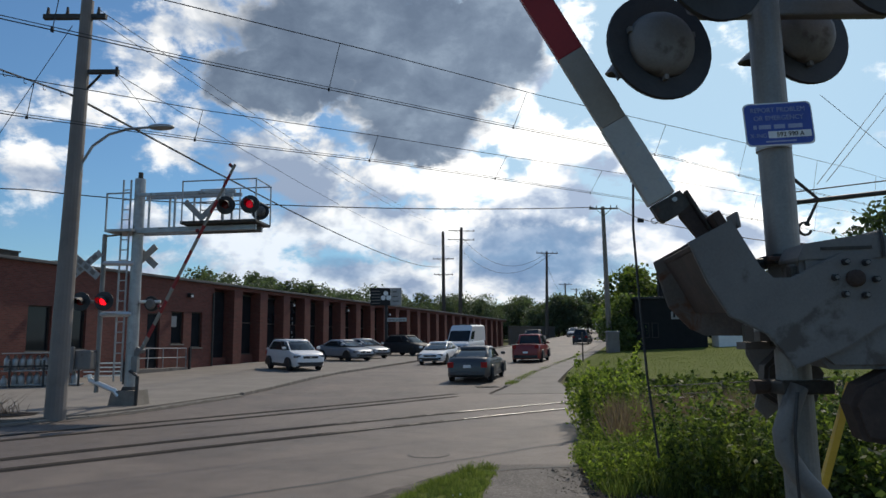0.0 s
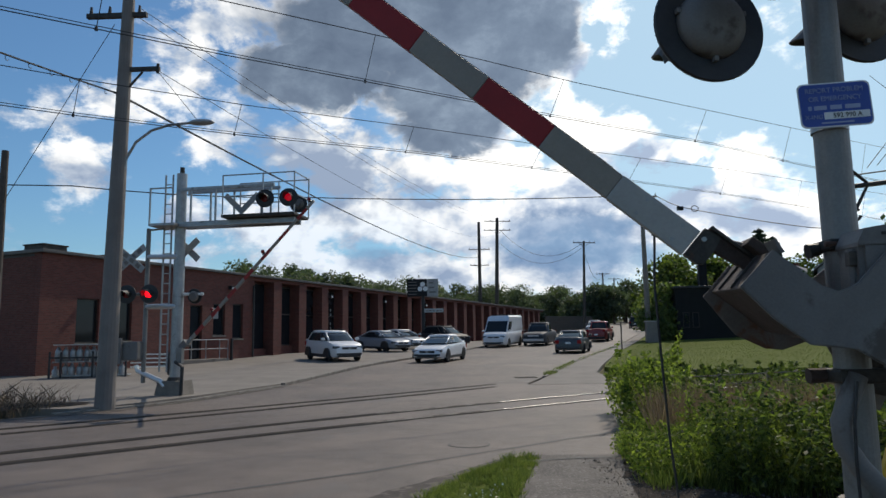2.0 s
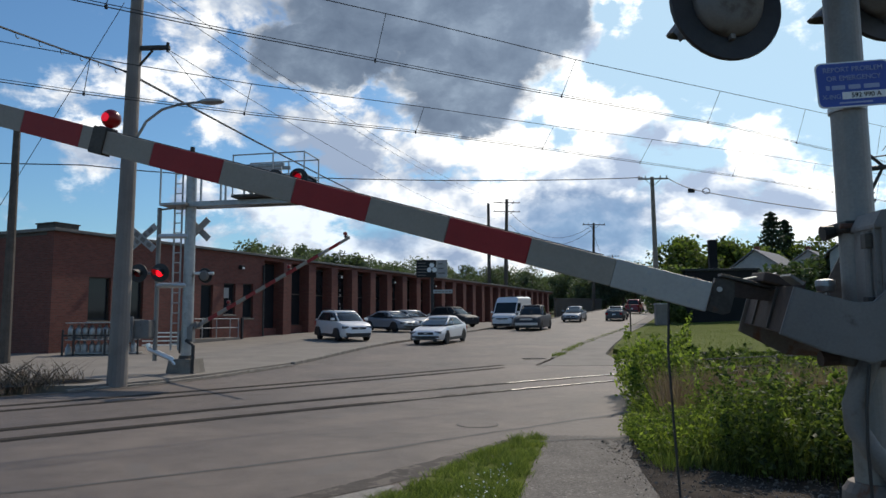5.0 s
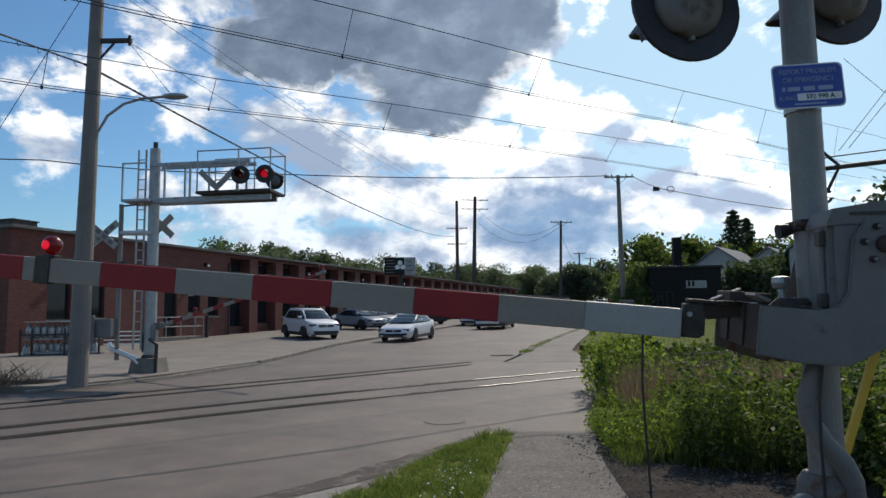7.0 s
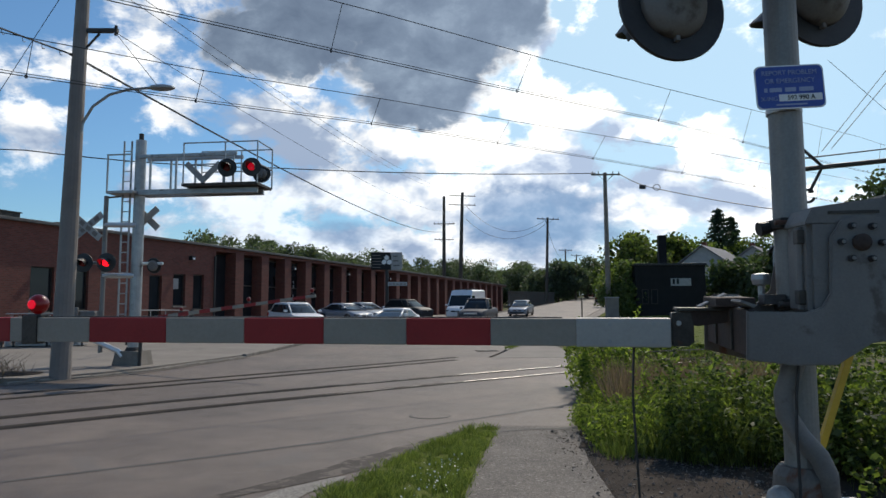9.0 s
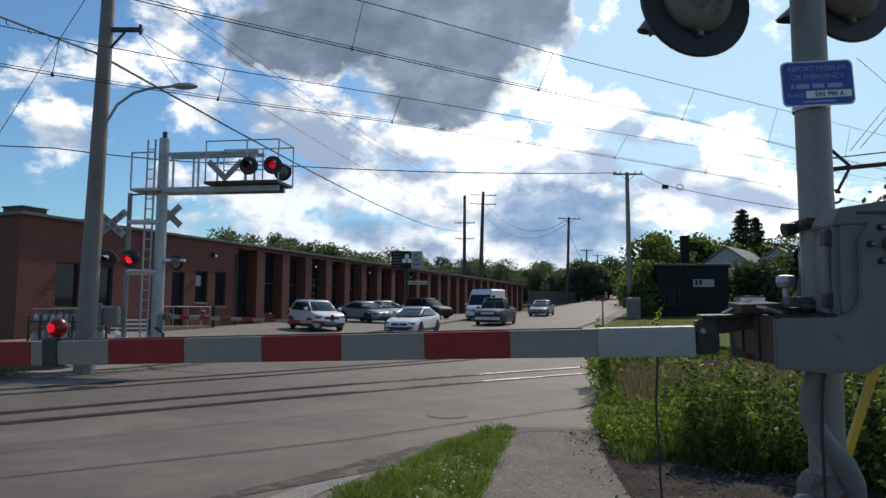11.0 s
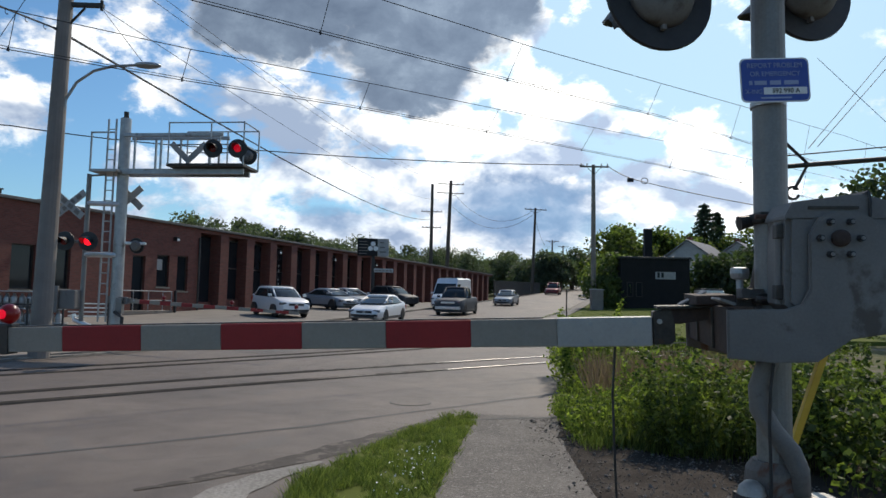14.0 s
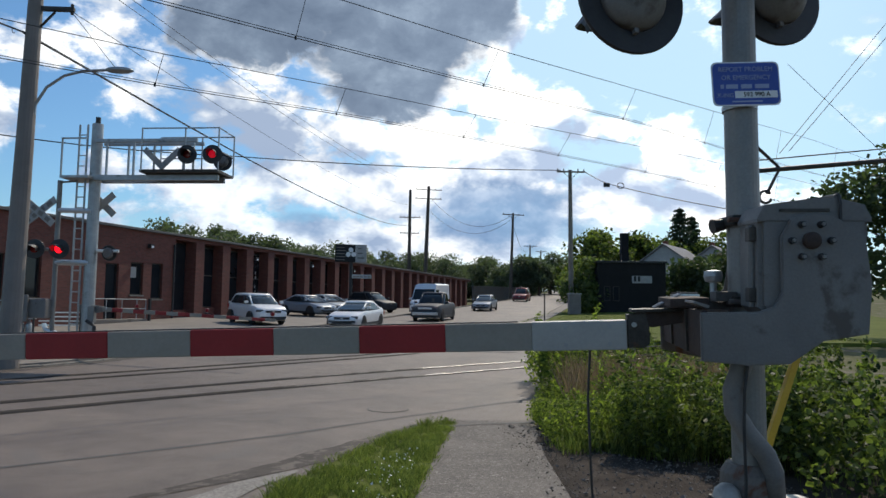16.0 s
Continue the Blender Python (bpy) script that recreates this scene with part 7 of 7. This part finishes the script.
    for s in (-1, 1):
        part("headlight", boxes(((L * 0.44, s * w * 0.74 - 0.2, zf - 0.13), (L * 0.488 + 0.02, s * w * 0.74 + 0.13, zf + 0.0)), bevel=0.03), M_LAMP, v, "clear headlight")
        part("fog_lamp", boxes(((L * 0.49, s * w * 0.68 - 0.1, 0.36), (L * 0.503, s * w * 0.68 + 0.1, 0.46)), bevel=0.01), M_PLASTIC, v)
        part("tail_light", boxes(((-L * 0.503, s * w * 0.76 - 0.13, zf - 0.05), (-L * 0.475, s * w * 0.76 + 0.13, zf + 0.17)), bevel=0.02), M_TAIL, v, "red tail light")
    part("grille", boxes(((L * 0.48, -w * 0.46, zf - 0.17), (L * 0.503, w * 0.46, zf - 0.05)), bevel=0.01), M_RIM if style == "pickup" else M_PLASTIC, v)
    part("badge", boxes(((L * 0.5, -0.07, zf - 0.14), (L * 0.5045, 0.07, zf - 0.08)), bevel=0.004), M_RIM, v)
    part("lower_grille", boxes(((L * 0.485, -w * 0.6, 0.3), (L * 0.504, w * 0.6, 0.45)), bevel=0.01), M_PLASTIC, v)
    part("rear_bumper", boxes(((-L * 0.508, -w * 0.8, 0.32), (-L * 0.48, w * 0.8, 0.5)), bevel=0.02), M_PLASTIC if style != "sedan" else mat, v)
    part("number_plate", boxes(((-L * 0.508, -0.16, 0.62), (-L * 0.499, 0.16, 0.74))), M_WHITE, v)
    if style == "suv":
        for s in (-1, 1):
            part("roof_rail", pipe(bmesh.new(), [(t0 - 0.3, s * wt * 0.88, H), (t0 - 0.4, s * wt * 0.88, H + 0.05), (t1 + 0.3, s * wt * 0.88, H + 0.05), (t1 + 0.2, s * wt * 0.88, H)], 0.02, 6), M_PLASTIC, v)
    if style == "pickup":
        part("bed_floor", boxes(((-0.485 * L, -w * 0.8, 1.181), (-0.17 * L, w * 0.8, 1.187))), M_PLASTIC, v, "dark open load bed")
        part("front_bumper", boxes(((L * 0.49, -w * 0.85, 0.42), (L * 0.515, w * 0.85, 0.62)), bevel=0.02), M_RIM, v)
    return v


P_WHITE = paint("white car paint", (0.74, 0.745, 0.755))
P_SILVER = paint("silver car paint", (0.42, 0.44, 0.46))
P_BLUEGREY = paint("blue-grey car paint", (0.29, 0.32, 0.36))
P_DARK = paint("charcoal car paint", (0.03, 0.033, 0.037))
P_GREY = paint("grey car paint", (0.055, 0.06, 0.068))
P_NAVY = paint("dark blue-grey car paint", (0.026, 0.031, 0.042))
P_RED = paint("dark red car paint", (0.22, 0.018, 0.02))


def parked(x, y, heading, z):
    a = math.atan2(heading[1], heading[0])
    d = Vector(heading).normalized()
    pitch = math.atan2(land_z(x + d.x * 2, y + d.y * 2) - land_z(x - d.x * 2, y - d.y * 2), 4)
    return Matrix.Translation((x, y, z)) @ Matrix.Rotation(a, 4, "Z") @ Matrix.Rotation(-pitch, 4, "Y")


def plz(x, y):
    return land_z(x, y) + 0.09


vehicle("parked_suv", "white compact crossover parked on the forecourt", "suv", P_WHITE, 4.45, 1.8, 1.62, parked(-7.9, 38.6, (0.56, -0.83), plz(-7.9, 38.6)))
vehicle("parked_car", "blue-grey saloon car parked by the building", "sedan", P_BLUEGREY, 4.5, 1.78, 1.42, parked(-6.4, 48.2, (0.7, -0.7), plz(-6.4, 48.2)))
vehicle("parked_car", "silver saloon car parked by the building", "sedan", P_SILVER, 4.6, 1.8, 1.46, parked(-5.6, 53.0, (0.66, -0.75), plz(-5.6, 53.0)))
vehicle("parked_suv", "charcoal crossover parked beside the sign post", "suv", P_DARK, 4.5, 1.85, 1.68, parked(-2.6, 59.0, (0.75, -0.66), plz(-2.6, 59.0)))
vehicle("parked_van", "white high-roof van standing at the kerb", "van", P_WHITE, 5.9, 2.02, 2.55, parked(2.35, 58.6, (-0.31, -0.95), street_z(58.6) + 0.0), "van", 0.36)

white_saloon = vehicle("saloon_car", "white saloon car waiting in the street", "sedan", P_WHITE, 4.55, 1.78, 1.43, pose(-2, 38, 0.3))
grey_saloon = vehicle("saloon_car", "grey saloon car driving away up the street", "sedan", P_GREY, 4.8, 1.85, 1.45, pose(2, 31, 0.2))
red_pickup = vehicle("pickup_truck", "dark red pickup truck driving away", "pickup", P_RED, 5.4, 1.95, 1.85, pose(6, 48, 0.5), "pickup truck", 0.39)
grey_pickup = vehicle("pickup_truck", "dark grey pickup truck rolling up to the queue", "pickup", P_NAVY, 5.6, 2.0, 1.92, pose(5, 60, 0.9), "pickup truck", 0.4)
silver_car = vehicle("saloon_car", "silver-grey car waiting further up the street", "sedan", P_BLUEGREY, 4.6, 1.8, 1.5, pose(8, 68, 1.1))
dark_suv = vehicle("sport_utility_car", "dark sport utility car driving away uphill", "suv", P_DARK, 4.8, 1.9, 1.8, pose(17, 84, 1.8))
red_suv = vehicle("sport_utility_car", "dark red sport utility car coming down the street", "suv", P_RED, 4.9, 2.02, 1.9, pose(30, 140, 4))


# ---- what moves ----
def drive(v, rows, forward):
    """rows of seconds, x, y: the middle of the vehicle; it follows the street's grade. forward: 1 uphill, -1 down."""
    out = []
    for t, x, y in rows:
        sx = (left_kerb(y + 2) + right_kerb(y + 2) - left_kerb(y - 2) - right_kerb(y - 2)) / 8
        a = math.atan2(1, sx) + (0 if forward > 0 else math.pi)
        grade = math.atan2(street_z(y + 2) - street_z(y - 2), 4) * forward
        out.append((t, Matrix.Translation((x, y, street_z(y) + 0.0)) @ Matrix.Rotation(a, 4, "Z") @ Matrix.Rotation(-grade, 4, "Y")))
    walk(v, out)


def motions():
    near = [(0, 61.85), (0.5, 56.59), (1.0, 50.94), (1.5, 45.77), (2.0, 40.6), (2.5, 35.27), (3.0, 30.43), (4.2, 21.51), (5.5, 12.91), (6.0, 10.14), (6.5, 7.67), (7.0, 5.5), (7.5, 3.43), (8.0, 2.06), (8.5, 0.9), (9.0, 0.1), (9.5, -0.95), (10.5, -1.85), (12.0, -2.35), (14.0, -2.45), (16.0, -2.25)]
    walk(near_gate, [(t, gate_pose(a)) for t, a in near])
    walk(lamp_cord, [(t, Matrix.Translation(gate_pose(a) @ Vector((0.84, -0.45, -0.44)))) for t, a in near])
    far = [(0, 56.0), (0.5, 51.0), (1.0, 46.3), (1.5, 41.8), (2.0, 37.8), (2.5, 34.4), (3.0, 31.5), (4.2, 25.5), (5.5, 19.1), (6.5, 14.6), (7.5, 11.0), (8.5, 8.0), (9.5, 3.2), (10.5, 0.0), (12.0, -1.5), (14.0, -1.7), (16.0, -1.7)]
    walk(far_gate, [(t, far_pose(a)) for t, a in far])
    drive(white_saloon, [(0, 0.1, 46.0), (0.5, -0.6, 43.4), (1, -1.2, 40.9), (1.5, -1.6, 39.2), (2, -1.9, 38.3), (2.5, -2.1, 37.7), (3, -2.25, 37.4), (5.3, -2.35, 37.2), (16, -2.35, 37.2)], -1)
    drive(grey_saloon, [(0, 1.75, 31.3), (0.5, 2.9, 35.0), (1, 4.1, 38.8), (1.5, 5.2, 42.4), (2, 6.5, 47.0), (2.5, 7.8, 51.6), (3, 9.2, 56.6), (5.5, 15.0, 77.5), (7, 19.6, 92), (9.5, 29, 121), (12, 42, 160), (16, 62, 225)], 1)
    drive(red_pickup, [(0, 6.4, 48.2), (0.5, 7.8, 53), (1, 9.2, 57.9), (1.5, 10.6, 62.8), (2, 11.9, 67.3), (2.5, 13.4, 72.3), (3, 14.9, 77.6), (5.5, 21.5, 99), (7, 27, 116), (9.5, 39, 152), (12, 53, 195), (16, 75, 262)], 1)
    drive(grey_pickup, [(0, 10.2, 74.5), (0.5, 8.2, 68.6), (1, 7.0, 64.8), (1.5, 6.2, 62.3), (2, 5.6, 60.6), (2.5, 5.1, 59.2), (3, 4.75, 58.2), (5.3, 3.75, 54.2), (6, 3.5, 52.9), (6.5, 3.35, 52.3), (9, 2.95, 50.8), (12, 2.6, 49.5), (14.5, 2.3, 48.3), (16, 2.25, 48.1)], -1)
    drive(silver_car, [(0, 22.5, 116), (1, 19.0, 104), (2, 15.8, 93.0), (3, 12.6, 82.3), (4.2, 10.0, 74.0), (5.3, 8.9, 70.3), (6, 8.3, 68.6), (7, 8.15, 68.2), (16, 8.15, 68.2)], -1)
    drive(dark_suv, [(0, 17.4, 84.4), (0.5, 18.7, 88.6), (1.5, 22.4, 100.5), (3, 28.3, 119), (5.5, 39, 152), (9, 55, 202), (16, 86, 298)], 1)
    drive(red_suv, [(0, 56, 232), (5, 48, 203), (9, 34, 156), (11, 27, 132), (12.5, 22.9, 116.3), (14.5, 18.9, 103.5), (15.3, 17.6, 99.7), (16, 16.9, 98.0)], -1)


motions()
